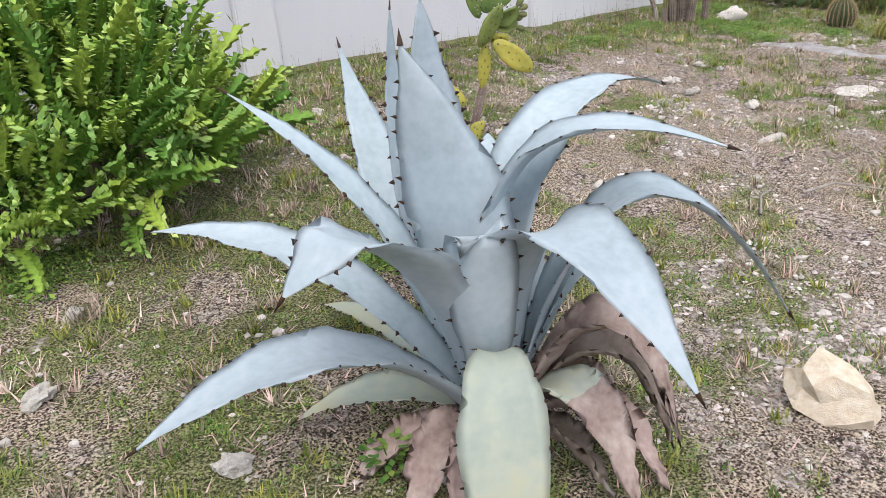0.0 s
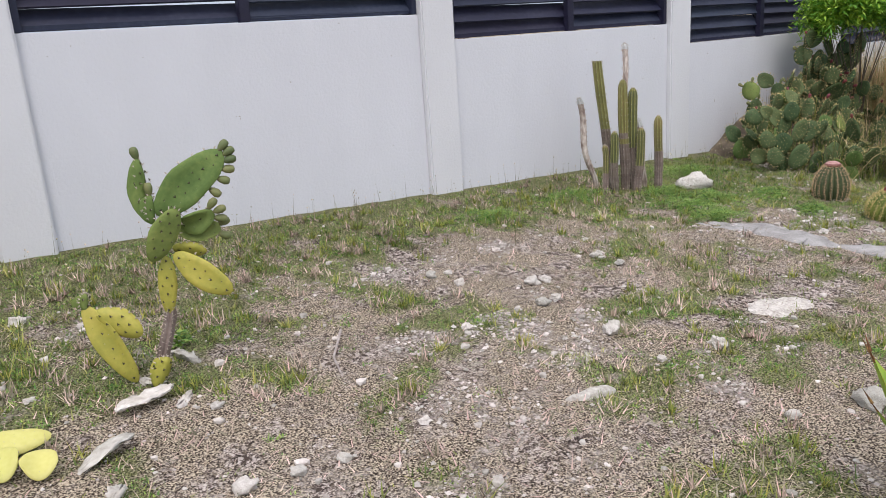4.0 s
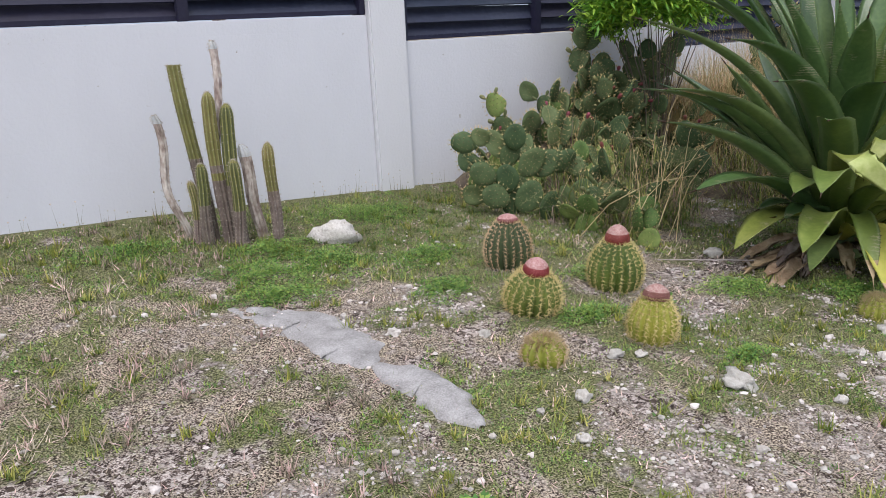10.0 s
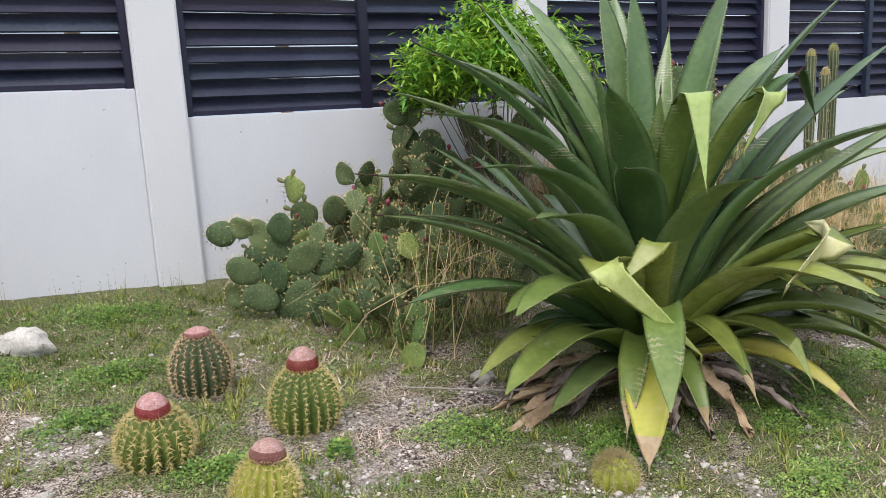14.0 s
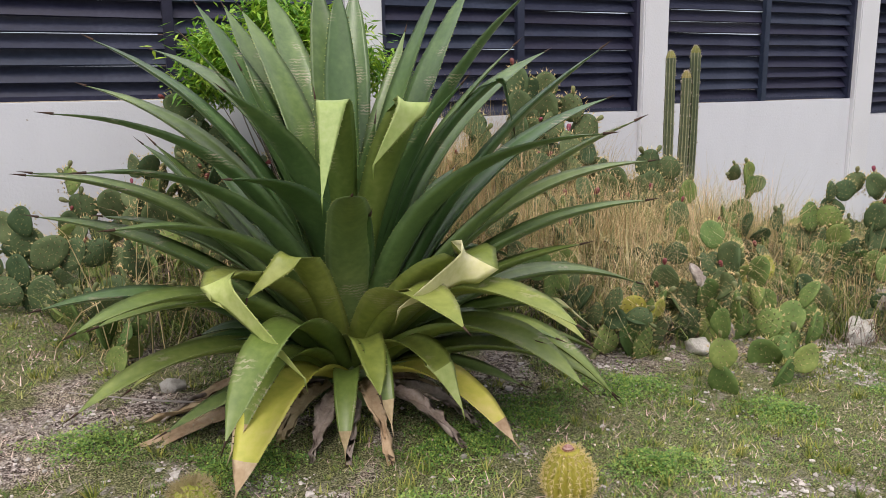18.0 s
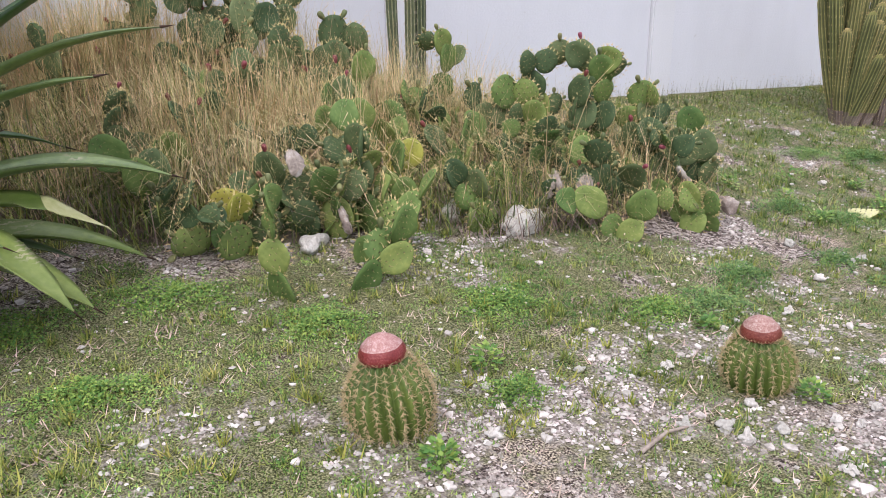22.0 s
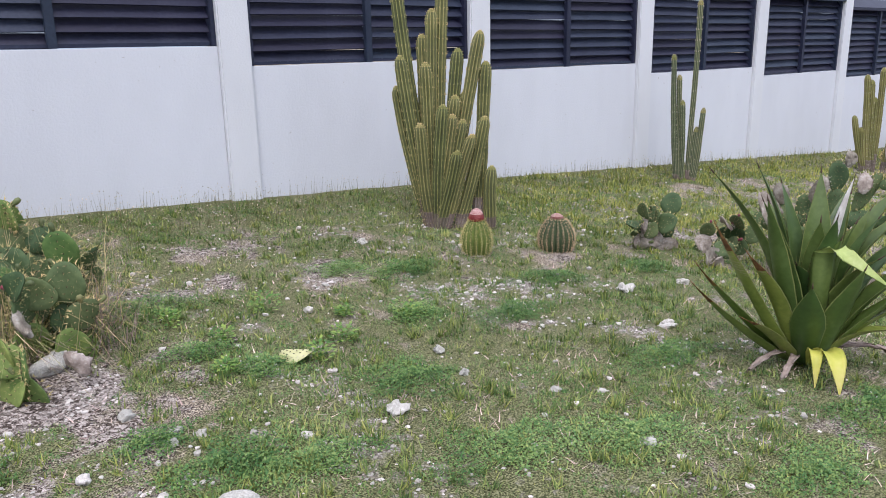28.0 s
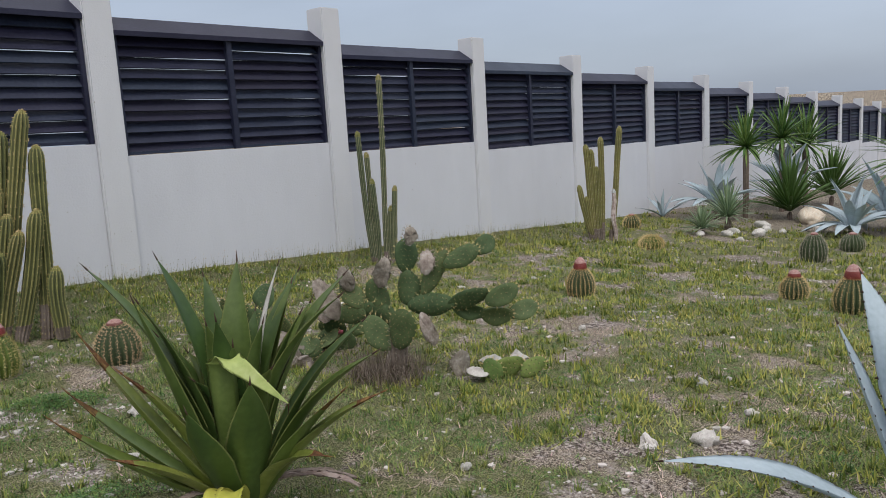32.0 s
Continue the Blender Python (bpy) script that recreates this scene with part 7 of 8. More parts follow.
# ---- the fallen yellow agave beside the path ----
FADE = [M_YELLOWLEAF, M_SPINE, M_SCORCH]
fallen = agave("fallen_agave", 12.10, -1.52, "collapsed agave with limp yellow leaves on the grass", [
    (139, 1.20, 0.03, 16, 0.16, 0.5), (142, 1.24, 0.03, 14, 0.13, 0.5), (146, 1.23, 0.02, 11, 0.13, 0.5), (150, 1.12, 0.05, 14, 0.18, 0.5), (165, 1.43, 0.02, 10, 0.17, 0.5), (168, 1.27, 0.02, 12, 0.21, 0.5), (157, 1.00, 0.05, 15, 0.18, 0.5), (175, 1.10, 0.03, 16, 0.20, 0.5), (188, 0.95, 0.03, 18, 0.18, 0.5)],
    FADE, shape=SWORD, channel=0.35, thick=0.12, teeth=0.04, tooth=0.006, scorch=0.94, z0=0.10, r0=0.03, lift=-0.03)
for k, (az, r, z, e0, w, mats) in enumerate(((127, 1.16, 0.04, 5, 0.12, [M_LIME, M_SPINE, M_SCORCH]), (154, 1.39, 0.02, 5, 0.09, [M_LIME, M_SPINE, M_SCORCH]), (131, 1.08, 0.03, 5, 0.10, [M_LIME, M_SPINE, M_SCORCH]), (215, 0.7, 0.03, 14, 0.15, FADE),
                                             (20, 0.7, 0.05, 25, 0.12, FADE), (250, 0.5, 0.05, 30, 0.12, FADE), (320, 0.6, 0.05, 30, 0.12, FADE))):
    add_leaf(fallen, az, r, z, e0, w, mats, 0.5, shape=SWORD, channel=0.7 if k < 3 else 0.35, thick=0.12, teeth=0.04, tooth=0.006, scorch=0.94, seed=210 + k, z0=0.10)
for k, (az, r, z, e0, w, kink) in enumerate(((152, 0.62, 0.20, 22, 0.11, (0.40, -26, 0.14)), (145, 1.28, 0.01, 6, 0.05, None), (148, 1.30, 0.02, 5, 0.045, None), (158, 1.05, 0.03, 8, 0.06, None))):
    add_leaf(fallen, az, r, z, e0, w, [M_TANLEAF, M_SPINE], 0.5, shape=SWORD, channel=0.6, crumple=0.006, seed=230 + k, kink=kink, teeth=0, z0=0.10, label="withered tan leaf", name="dead_leaf")
for x0, y0, x1, y1 in ((11.81, -0.63, 11.91, -0.99), (12.19, -0.72, 12.01, -1.05), (11.70, -0.70, 11.76, -0.95)):
    stick([(x0, y0, 0.03), ((x0 + x1) / 2 + 0.02, (y0 + y1) / 2, 0.05), (x1, y1, 0.02)], 0.009, "curled tan strip of dead agave leaf", "dead_leaf_strip", M_TANLEAF, "dead leaf")

# ---- the mid-green agave near the end ----
M_SWORDRIM = material("sword_leaf_margin", [(0.13, 0.16, 0.045), (0.20, 0.22, 0.07)], 20, 0.6, 0, 60, 0.3, 0.1)
SWORD_SKIN = [M_SWORDLEAF, M_SWORDRIM, M_SPINE]
sword = agave("sword_agave", 14.32, -0.38, "upright mid-green agave with a few bent and dying leaves", [], SWORD_SKIN)
SKW = {"shape": BLADE, "channel": 0.5, "r0": 0.08, "z0": 0.03, "teeth": 0.022, "tooth": 0.006, "spine": 0.05, "spine_slot": 2, "rim": True, "n": 18}
arched(sword, ((137, 0.53, 1.04, 0.14, 0.61, 0.147), (118, 0.30, 1.05, 0.06, 0.58, 0.141), (162, 0.35, 0.93, 0.22, 0.48, 0.147), (82, 0.24, 0.95, 0.05, 0.52, 0.141), (39, 0.12, 1.02, -0.04, 0.55, 0.154), (359, 0.38, 0.93, 0.05, 0.57, 0.141),
               (340, 0.51, 0.91, 0.12, 0.58, 0.154), (311, 0.45, 0.87, 0.06, 0.58, 0.160), (323, 0.54, 0.73, 0.21, 0.47, 0.154), (307, 0.58, 0.64, 0.24, 0.45, 0.154), (204, 0.34, 0.53, 0.24, 0.26, 0.166), (250, 0.33, 0.62, 0.21, 0.33, 0.179)), SWORD_SKIN, 250, **SKW)
# the inner and the far leaves
for k in range(16):
    az = 22.5 * k + rnd.uniform(-8, 8)
    q = rnd.uniform(0.16, 0.36)
    add_leaf(sword, az, q, rnd.uniform(0.58, 0.92), 0, 0.14, SWORD_SKIN, ctrl=(0.3 * q, 0.48), seed=300 + k, **SKW)
TIRED = [M_MIDLEAF, M_SWORDRIM, M_SCORCH]
for k, (az, r, z, out, up, w) in enumerate(((148, 0.55, 0.80, 0.34, 0.38, 0.141), (147, 0.62, 0.58, 0.38, 0.27, 0.128), (154, 0.68, 0.51, 0.42, 0.22, 0.115), (293, 0.48, 0.52, 0.26, 0.32, 0.141), (282, 0.44, 0.29, 0.20, 0.28, 0.115), (300, 0.62, 0.50, 0.28, 0.34, 0.128), (170, 0.50, 0.36, 0.28, 0.24, 0.115),
                                            (160, 0.42, 0.66, 0.20, 0.40, 0.141))):
    add_leaf(sword, az, r, z, 0, w, TIRED, ctrl=(out, up), scorch=0.80, seed=290 + k, label="yellowing leaf with a scorched end", **SKW)
add_leaf(sword, 346, 0.23, 0.99, 0, 0.07, [M_PADDRY, M_SPINE], ctrl=(0.04, 0.54), seed=270, label="bleached white dying leaf", **{**SKW, "rim": False, "spine_slot": 1})
add_leaf(sword, 220, 0.17, 0.67, 0, 0.12, [M_SWORDLEAF, M_SPINE, M_PALELEAF], ctrl=(0.18, 0.34), seed=271, scorch=0.66, kink=(0.22, -70, 0.28), label="leaf folded over with its pale side up", **{**SKW, "shape": FOLD, "rim": False, "spine_slot": 1})
for k, (az, r, w) in enumerate(((227, 0.45, 0.10), (214, 0.38, 0.06))):
    add_leaf(sword, az, r, 0.03, 0, w, [M_YELLOWLEAF, M_SPINE], ctrl=(0.36, 0.36), seed=272 + k, label="yellow drooping leaf", **{**SKW, "rim": False, "spine_slot": 1})
for k, (az, r, z, e0) in enumerate(((170, 0.44, 0.06, 28), (302, 0.50, 0.10, 30), (190, 0.36, 0.02, 30), (320, 0.46, 0.06, 25))):
    add_leaf(sword, az, r, z, e0, 0.04, DEAD, seed=280 + k, crumple=0.007, channel=0.6, teeth=0, shape=SWORD, label="withered brown leaf", name="dead_leaf")

# ---- the low sprawling prickly pear behind it ----
LOW = "low sprawling prickly pear with grey withered pads"
sprawl = thing("prickly_pear", 15.97, 0.36, gz(15.97, 0.36) - 0.02, "sprawling dark prickly pear on a stout trunk with withered white pads", "cactus", "prickly pears", rz=-48)
pick32 = random.Random(8)


def reaching_pad(t, x0, z0, x1, z1, w, kind):
    """A pad that grows from one point to another across the plant."""
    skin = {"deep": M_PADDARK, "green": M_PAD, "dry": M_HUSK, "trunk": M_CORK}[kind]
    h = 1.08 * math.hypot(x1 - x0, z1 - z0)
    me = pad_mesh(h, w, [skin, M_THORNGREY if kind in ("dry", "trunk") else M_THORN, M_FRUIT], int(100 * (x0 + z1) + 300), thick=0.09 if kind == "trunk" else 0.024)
    part("trunk" if kind == "trunk" else "pad", me, t, pose(x0, pick32.uniform(-0.09, 0.09), z0, pick32.uniform(-14, 14), math.degrees(math.atan2(x1 - x0, z1 - z0)), 0) @ pose(0, 0, 0, 0, 0, pick32.uniform(-30, 30)),
         {"dry": "withered grey pad", "trunk": "corky brown trunk"}.get(kind, ""))


part("trunk", column_stem(0.03, 0.0, 0.42, 0.055, [M_CORK, M_THORNGREY, M_CORK, M_CORK], ribs=7, start=0.2, seed=5, cork=1.0, spine=0.03), sprawl, label="corky brown trunk")
for row in ((0.02, 0.23, 0.08, 0.49, 0.19, "deep"), (0.10, 0.49, 0.11, 0.70, 0.16, "deep"), (0.10, 0.69, 0.11, 0.90, 0.15, "deep"), (0.20, 0.56, 0.35, 0.82, 0.12, "deep"),
            (0.34, 0.75, 0.55, 0.85, 0.13, "deep"), (0.54, 0.82, 0.66, 0.90, 0.12, "deep"), (0.10, 0.50, 0.38, 0.51, 0.15, "deep"), (0.35, 0.50, 0.60, 0.56, 0.15, "deep"), (0.59, 0.50, 0.78, 0.59, 0.13, "deep"),
            (0.38, 0.47, 0.59, 0.41, 0.11, "deep"), (0.56, 0.41, 0.75, 0.41, 0.15, "deep"), (0.74, 0.39, 0.92, 0.44, 0.13, "deep")):
    reaching_pad(sprawl, *row)
for row in ((0.04, 0.35, -0.19, 0.48, 0.18, "deep"), (-0.05, 0.42, -0.12, 0.65, 0.15, "deep"), (-0.17, 0.44, -0.38, 0.45, 0.15, "deep"), (-0.19, 0.48, -0.31, 0.65, 0.14, "deep"), (-0.34, 0.45, -0.44, 0.70, 0.13, "dry"),
            (-0.26, 0.60, -0.30, 0.75, 0.11, "dry"), (0.22, 0.70, 0.25, 0.84, 0.10, "dry"), (0.13, 0.88, 0.14, 0.99, 0.08, "dry"), (-0.08, 0.62, -0.01, 0.80, 0.11, "dry"), (0.07, 0.40, 0.02, 0.12, 0.08, "dry"),
            (0.18, 0.46, 0.26, 0.25, 0.09, "dry"), (0.0, 0.30, -0.05, 0.05, 0.07, "dry"), (-0.02, 0.22, -0.16, 0.42, 0.17, "deep")):
    reaching_pad(sprawl, *row)
seedling = thing("prickly_pear", 15.97 + 0.43, 0.36 - 0.47, gz(16.4, -0.11) - 0.02, "low pale prickly pear sprawling on the grass", "cactus", "prickly pears", rz=-48)
for row in ((-0.22, 0.0, -0.20, 0.17, 0.15, "dry"), (-0.10, 0.03, 0.18, 0.11, 0.16, "green"), (0.16, 0.03, 0.31, 0.12, 0.12, "green"), (0.02, 0.01, -0.05, 0.15, 0.12, "green")):
    reaching_pad(seedling, *row)
for k, (x, y, n, s, kinds, hi) in enumerate(((15.98, 1.48, 9, 1.05, ("deep", "deep", "deep", "dry"), 0.45), (16.22, 1.15, 9, 1.05, ("deep", "deep", "deep", "dry"), 0.5), (15.66, 1.80, 8, 1.05, ("deep", "deep", "deep", "dry"), 0.4), (15.72, 1.05, 6, 1.0, ("deep", "deep", "dry"), 0.45))):
    prickly_pear(x, y, n, LOW, 420 + k, s, kinds, 60, 0.0, tall=hi)
for k, (x, y) in enumerate(((16.55, -0.05), (16.80, -0.12), (16.35, 0.02), (12.06, 1.20))):
    ob = new("fallen_pad", pad_mesh(0.18, 0.14, [M_PADDRY if k < 3 else M_LEMONLEAF, M_THORNGREY, M_FRUIT], 90 + k, spines=0.006))
    ob.matrix_basis = pose(x, y, gz(x, y) + 0.03, -84, 0, 70 * k)
    tagged(ob, "pale fallen prickly pear pad on the grass" if k < 3 else "lemon-yellow fallen prickly pear pad on the soil", "cactus pad", "fallen pads")

# ---- the blue agave beside the path at the end ----
agave("blue_agave", 15.41, -2.68, "large blue-grey agave beside the path", [
    (96, 0.30, 0.80, 72, 0.15), (127, 0.87, 0.40, 44, 0.15, 0.55), (62, 0.20, 1.05, 84, 0.18), (10, 0.70, 0.85, 66, 0.17), (172, 0.70, 0.12, 35, 0.15, 0.6), (150, 0.66, 0.10, 30, 0.15, 0.6),
    (312, 0.65, 0.48, 55, 0.17), (205, 0.65, 0.15, 40, 0.16, 0.7), (240, 0.75, 0.40, 60, 0.17), (280, 0.6, 0.75, 70, 0.17), (40, 0.5, 0.9, 74, 0.16)], BLUE, teeth=0.045)

# ---- the planting at the far end ----
def rosette(name, x, y, count, length, width, mat, label, trunk=0.0, seed=1, low=5, high=85, shape=NARROW, channel=0.3, sag=0.12, group="far planting"):
    pick = random.Random(seed)
    t = thing(name, x, y, gz(x, y), label, "yucca" if "yucca" in name else "agave", group)
    if trunk:
        part("trunk", column_stem(0.02, 0.0, trunk, 0.06, [M_TWIG, M_TWIG, M_TWIG, M_TWIG], ribs=7, seed=seed, spine=0.004), t)
    kinds = []
    for k in range(8):
        el = radians(low + (high - low) * (k + 0.5) / 8)
        kinds.append(leaf_mesh(length * math.cos(el), length * math.sin(el) - sag * length * math.cos(el), math.degrees(el) + 8, width, [mat, M_SPINE], 0.5, shape=shape, channel=channel, teeth=0, spine=0.02, z0=0.02, r0=0.02, seed=k, n=8))
    for k in range(count):
        part("leaf", kinds[k % 8], t, pose(0, 0, trunk, pick.uniform(-6, 6), 0, 137.5 * k) @ Matrix.Scale(pick.uniform(0.85, 1.1), 4))
    return t


YUC = "dark green yucca with stiff narrow leaves"
rosette("yucca", 28.8, 2.80, 90, 0.85, 0.055, M_YUCCA, YUC, 1.45, 1, -25)
rosette("yucca", 30.9, 2.75, 90, 0.95, 0.06, M_YUCCA, YUC, 1.65, 2, -25)
rosette("yucca", 32.3, 2.65, 90, 1.05, 0.06, M_YUCCA, YUC, 1.50, 3, -25)
rosette("yucca", 29.4, 2.10, 90, 1.25, 0.075, M_PALM, "green sword-leaved yucca clump", 0.15, 4, 15)
rosette("yucca", 33.8, 2.45, 80, 1.3, 0.08, M_PALM, "green sword-leaved yucca clump", 0.25, 5, 20)
rosette("yucca", 25.4, 2.30, 80, 0.46, 0.03, M_YUCCAPALE, "small pale spiky rosette plant", 0.08, 6, 0)
rosette("yucca", 26.4, 2.25, 100, 0.70, 0.035, M_YUCCAPALE, "pale spiky rosette plant", 0.22, 7, 0)
rosette("yucca", 28.6, -0.35, 80, 1.3, 0.06, M_YUCCA, YUC, 1.25, 8, -15)
rosette("blue_agave", 27.9, 3.05, 22, 1.15, 0.20, M_BLUE, "blue-grey agave in the far planting", 0.25, 9, 15, 85, AGAVE, sag=0.4)
rosette("blue_agave", 31.2, 2.75, 24, 1.35, 0.22, M_BLUE, "blue-grey agave in the far planting", 0.45, 10, 20, 85, AGAVE, sag=0.35)
rosette("blue_agave", 26.9, 0.32, 26, 1.05, 0.20, M_BLUE, "blue-grey agave in the far planting", 0.10, 11, 10, 85, AGAVE, sag=0.4)
rosette("blue_agave", 28.2, 0.02, 26, 1.25, 0.22, M_BLUE, "blue-grey agave in the far planting", 0.2, 12, 10, 85, AGAVE, sag=0.35)
rosette("blue_agave", 27.2, 3.88, 12, 0.58, 0.09, M_BLUE, "young blue-grey agave by the wall", 0.0, 13, 15, 85, AGAVE)
for x, y, s, r in ((28.9, 1.52, 0.34, 15), (26.03, 2.0, 0.11, 60), (26.72, 1.68, 0.12, 20), (25.6, 1.95, 0.10, 70), (25.2, 2.25, 0.10, 35), (26.0, 1.55, 0.14, 5), (27.2, 1.9, 0.16, 50), (26.6, 1.35, 0.09, 25), (25.0, 1.5, 0.08, 45), (27.5, 1.0, 0.10, 30), (24.4, -0.9, 0.13, 10)):
    loose_rock("rock", x, y, s, M_CREAMROCK if s > 0.3 else M_LIMESTONE, "pale rock at the edge of the far planting", int(r), 0.6, r, (1.2, 0.8), 0.1, group="far rocks")

# ---- loose stones along the walk ----
stones([(0.92, 3.0, 0.05), (0.98, 2.83, 0.04), (1.41, 2.62, 0.05), (1.26, 2.39, 0.045), (1.22, 1.97, 0.065), (1.0, 2.39, 0.035), (1.98, 2.59, 0.04), (2.01, 2.77, 0.04), (1.44, 1.56, 0.07), (0.0, 1.78, 0.035),
        (1.11, 1.02, 0.045), (-0.51, 1.76, 0.045), (-0.35, 1.74, 0.04), (-0.68, 1.78, 0.065), (-0.56, 2.31, 0.045), (-1.11, 2.72, 0.04), (-1.02, 3.49, 0.06), (1.44, 0.9, 0.09), (1.32, 2.63, 0.06), (1.16, 2.38, 0.055), (1.17, 1.95, 0.06)])
stones([(3.39, 0.86, 0.06), (2.81, 0.7, 0.05), (2.35, 0.29, 0.06), (1.95, 2.76, 0.045), (4.82, 0.85, 0.05), (3.77, 1.16, 0.045), (-2.88, 2.27, 0.05), (-3.13, 1.9, 0.07), (-2.87, 1.29, 0.085), (0.66, 2.36, 0.05), (3.63, 2.25, 0.05),
        (4.36, 1.60, 0.055), (4.46, 1.55, 0.045), (3.97, 1.38, 0.055), (3.99, 2.05, 0.05), (4.6, 1.15, 0.09), (5.36, 0.95, 0.085), (5.66, 1.13, 0.06), (5.31, 1.05, 0.05), (5.19, 0.81, 0.05), (5.71, 0.57, 0.055), (5.89, 2.3, 0.09), (6.03, 0.67, 0.055), (5.48, 0.90, 0.08)])
stones([(9.47, -0.19, 0.05), (9.48, -0.27, 0.045), (9.63, -0.29, 0.04), (9.62, -0.55, 0.045), (9.35, -0.12, 0.05), (8.74, 0.12, 0.05), (10.15, -0.55, 0.04), (10.2, -0.40, 0.035), (9.6, 0.22, 0.05), (9.67, -0.12, 0.04), (12.2, 0.39, 0.07),
        (9.97, -0.57, 0.035), (9.26, 0.34, 0.035), (9.84, -0.34, 0.035), (9.96, -0.65, 0.035), (10.03, -0.36, 0.035), (9.89, -0.4, 0.035), (10.95, 0.56, 0.045), (11.34, 0.73, 0.05), (11.22, 0.96, 0.05), (11.42, 0.65, 0.05), (11.76, 0.4, 0.04)])
stones([(12.51, 1.72, 0.05), (13.62, 2.84, 0.06), (12.94, 0.13, 0.035), (12.79, 0.83, 0.05), (14.19, 0.4, 0.08), (14.56, 1.0, 0.095), (15.07, 0.89, 0.08), (12.85, -0.46, 0.065), (12.71, 0.53, 0.05), (13.53, 0.79, 0.04), (16.09, -1.63, 0.105),
        (15.88, -1.43, 0.085), (15.15, -0.89, 0.04), (17.93, 0.17, 0.06), (16.64, -1.65, 0.05), (17.02, -1.22, 0.055), (12.11, -0.60, 0.06), (11.72, -0.52, 0.05), (11.30, 0.64, 0.05), (10.47, 0.36, 0.05), (18.6, 2.0, 0.06), (19.6, 1.8, 0.06)])
loose_rock("rock", 11.33, 0.10, 0.062, M_LIMESTONE, "smooth oval white stone in the grass", 12, 0.62, -35, (1.2, 0.7), 0.1, jag=0.1)
stick([(11.55, -0.28, 0.03), (11.72, -0.36, 0.04), (11.90, -0.50, 0.02)], 0.012, "weathered grey stick in the grass")
stick([(9.1, -0.18, 0.01), (9.25, -0.14, 0.02), (9.38, -0.14, 0.01)], 0.009, "curled grey strip of dry bark", mat=M_DEADLEAF)
stick([(6.05, 2.05, 0.02), (5.75, 2.10, 0.06), (5.45, 2.35, 0.03)], 0.006, "thin pale dead stick on the soil")
stick([(6.15, 2.2, 0.02), (5.95, 2.12, 0.03), (5.8, 1.95, 0.02)], 0.014, "curled brown dead leaf strip", mat=M_DEADLEAF)


# ---- small green weeds standing out of the turf ----
def weed(x, y, h, seed):
    pick = np.random.default_rng(seed)
    n = 90
    az, q, z = pick.uniform(0, 6.28, n), pick.uniform(0, 1, n) ** 0.5 * h * 0.55, pick.uniform(0.15, 1, n) * h
    c = np.stack([q * np.cos(az), q * np.sin(az), z * (1 - 0.4 * q / (h * 0.55))], -1)
    el = pick.uniform(-0.2, 0.8, n)
    d = np.stack([np.cos(az) * np.cos(el), np.sin(az) * np.cos(el), np.sin(el)], -1) * 0.028
    s = np.stack([-np.sin(az), np.cos(az), np.zeros(n)], -1) * 0.009
    V = np.stack([c, c + d * 0.5 + s, c + d, c + d * 0.5 - s], 1).reshape(-1, 3)
    k = np.arange(n)[:, None] * 4
    stems = np.stack([np.zeros((12, 3)) + (0.003, 0, -0.01), np.zeros((12, 3)) - (0.003, 0, 0.01), c[:12]], 1).reshape(-1, 3)
    me = mesh_from("weed", np.concatenate([V, stems]), [k + np.array([[0, 1, 2, 3]]), 4 * n + np.arange(12)[:, None] * 3 + np.array([[0, 1, 2]])], [M_CLOVER])
    ob = new("weed", me)
    ob.matrix_basis = pose(x, y, gz(x, y))
    tagged(ob, "small bright green leafy weed in the grass", "weed", "green weeds", "stuff")


for k, (x, y, h) in enumerate(((12.29, 1.83, 0.15), (12.94, 1.32, 0.17), (12.44, 1.21, 0.12), (12.21, 1.06, 0.12), (11.75, 1.9, 0.12), (11.9, 1.55, 0.10), (8.95, 0.52, 0.10), (9.9, -0.2, 0.08), (11.75, 1.15, 0.10), (12.65, 1.55, 0.08),
                               (-1.9, 1.75, 0.10), (-2.6, 1.05, 0.10), (5.0, 1.9, 0.07), (3.2, 1.0, 0.08), (10.0, 0.4, 0.06), (-0.5, 2.9, 0.08), (8.5, 0.05, 0.10), (12.2, -0.9, 0.12), (12.5, -1.1, 0.12))):
    weed(x, y, h, 500 + k)


# ---- low mats of creeping weeds ----
def creeper_mat(x, y, rad, mat, label, seed):
    pick = np.random.default_rng(seed)
    n = int(18000 * rad ** 1.3)
    a, q = pick.uniform(0, 6.283, n), pick.uniform(0, 1, n) ** 0.6
    lobe = 0.75 + 0.25 * np.sin(2 * a + seed) + 0.2 * np.sin(5 * a + 2 * seed) + pick.normal(0, 0.10, n)
    px, py = x + rad * 1.25 * q * lobe * np.cos(a), y + rad * 0.8 * q * lobe * np.sin(a)
    pz = ground_z(px, py) + 0.030 * (fbm(px * 1.6, py * 1.6, 5) - 0.5) + pick.uniform(0.1, 1, n) * (0.012 + 0.045 * (1 - q * q))
    az, el, ln = pick.uniform(0, 6.283, n), pick.uniform(-0.3, 0.9, n), pick.uniform(0.007, 0.016, n)
    c = np.stack([px, py, pz], -1)
    d = np.stack([np.cos(az) * np.cos(el), np.sin(az) * np.cos(el), np.sin(el)], -1) * ln[:, None]
    sd = np.stack([-np.sin(az), np.cos(az), pick.uniform(-0.4, 0.4, n)], -1) * (ln * 0.32)[:, None]
    V = np.stack([c, c + d * 0.5 + sd, c + d, c + d * 0.5 - sd], 1).reshape(-1, 3)
    ob = new("creeping_weed", mesh_from("creeping_weed", V, np.arange(n)[:, None] * 4 + np.array([[0, 1, 2, 3]]), [mat]))
    tagged(ob, label, "weed", "creeping weeds", "stuff")


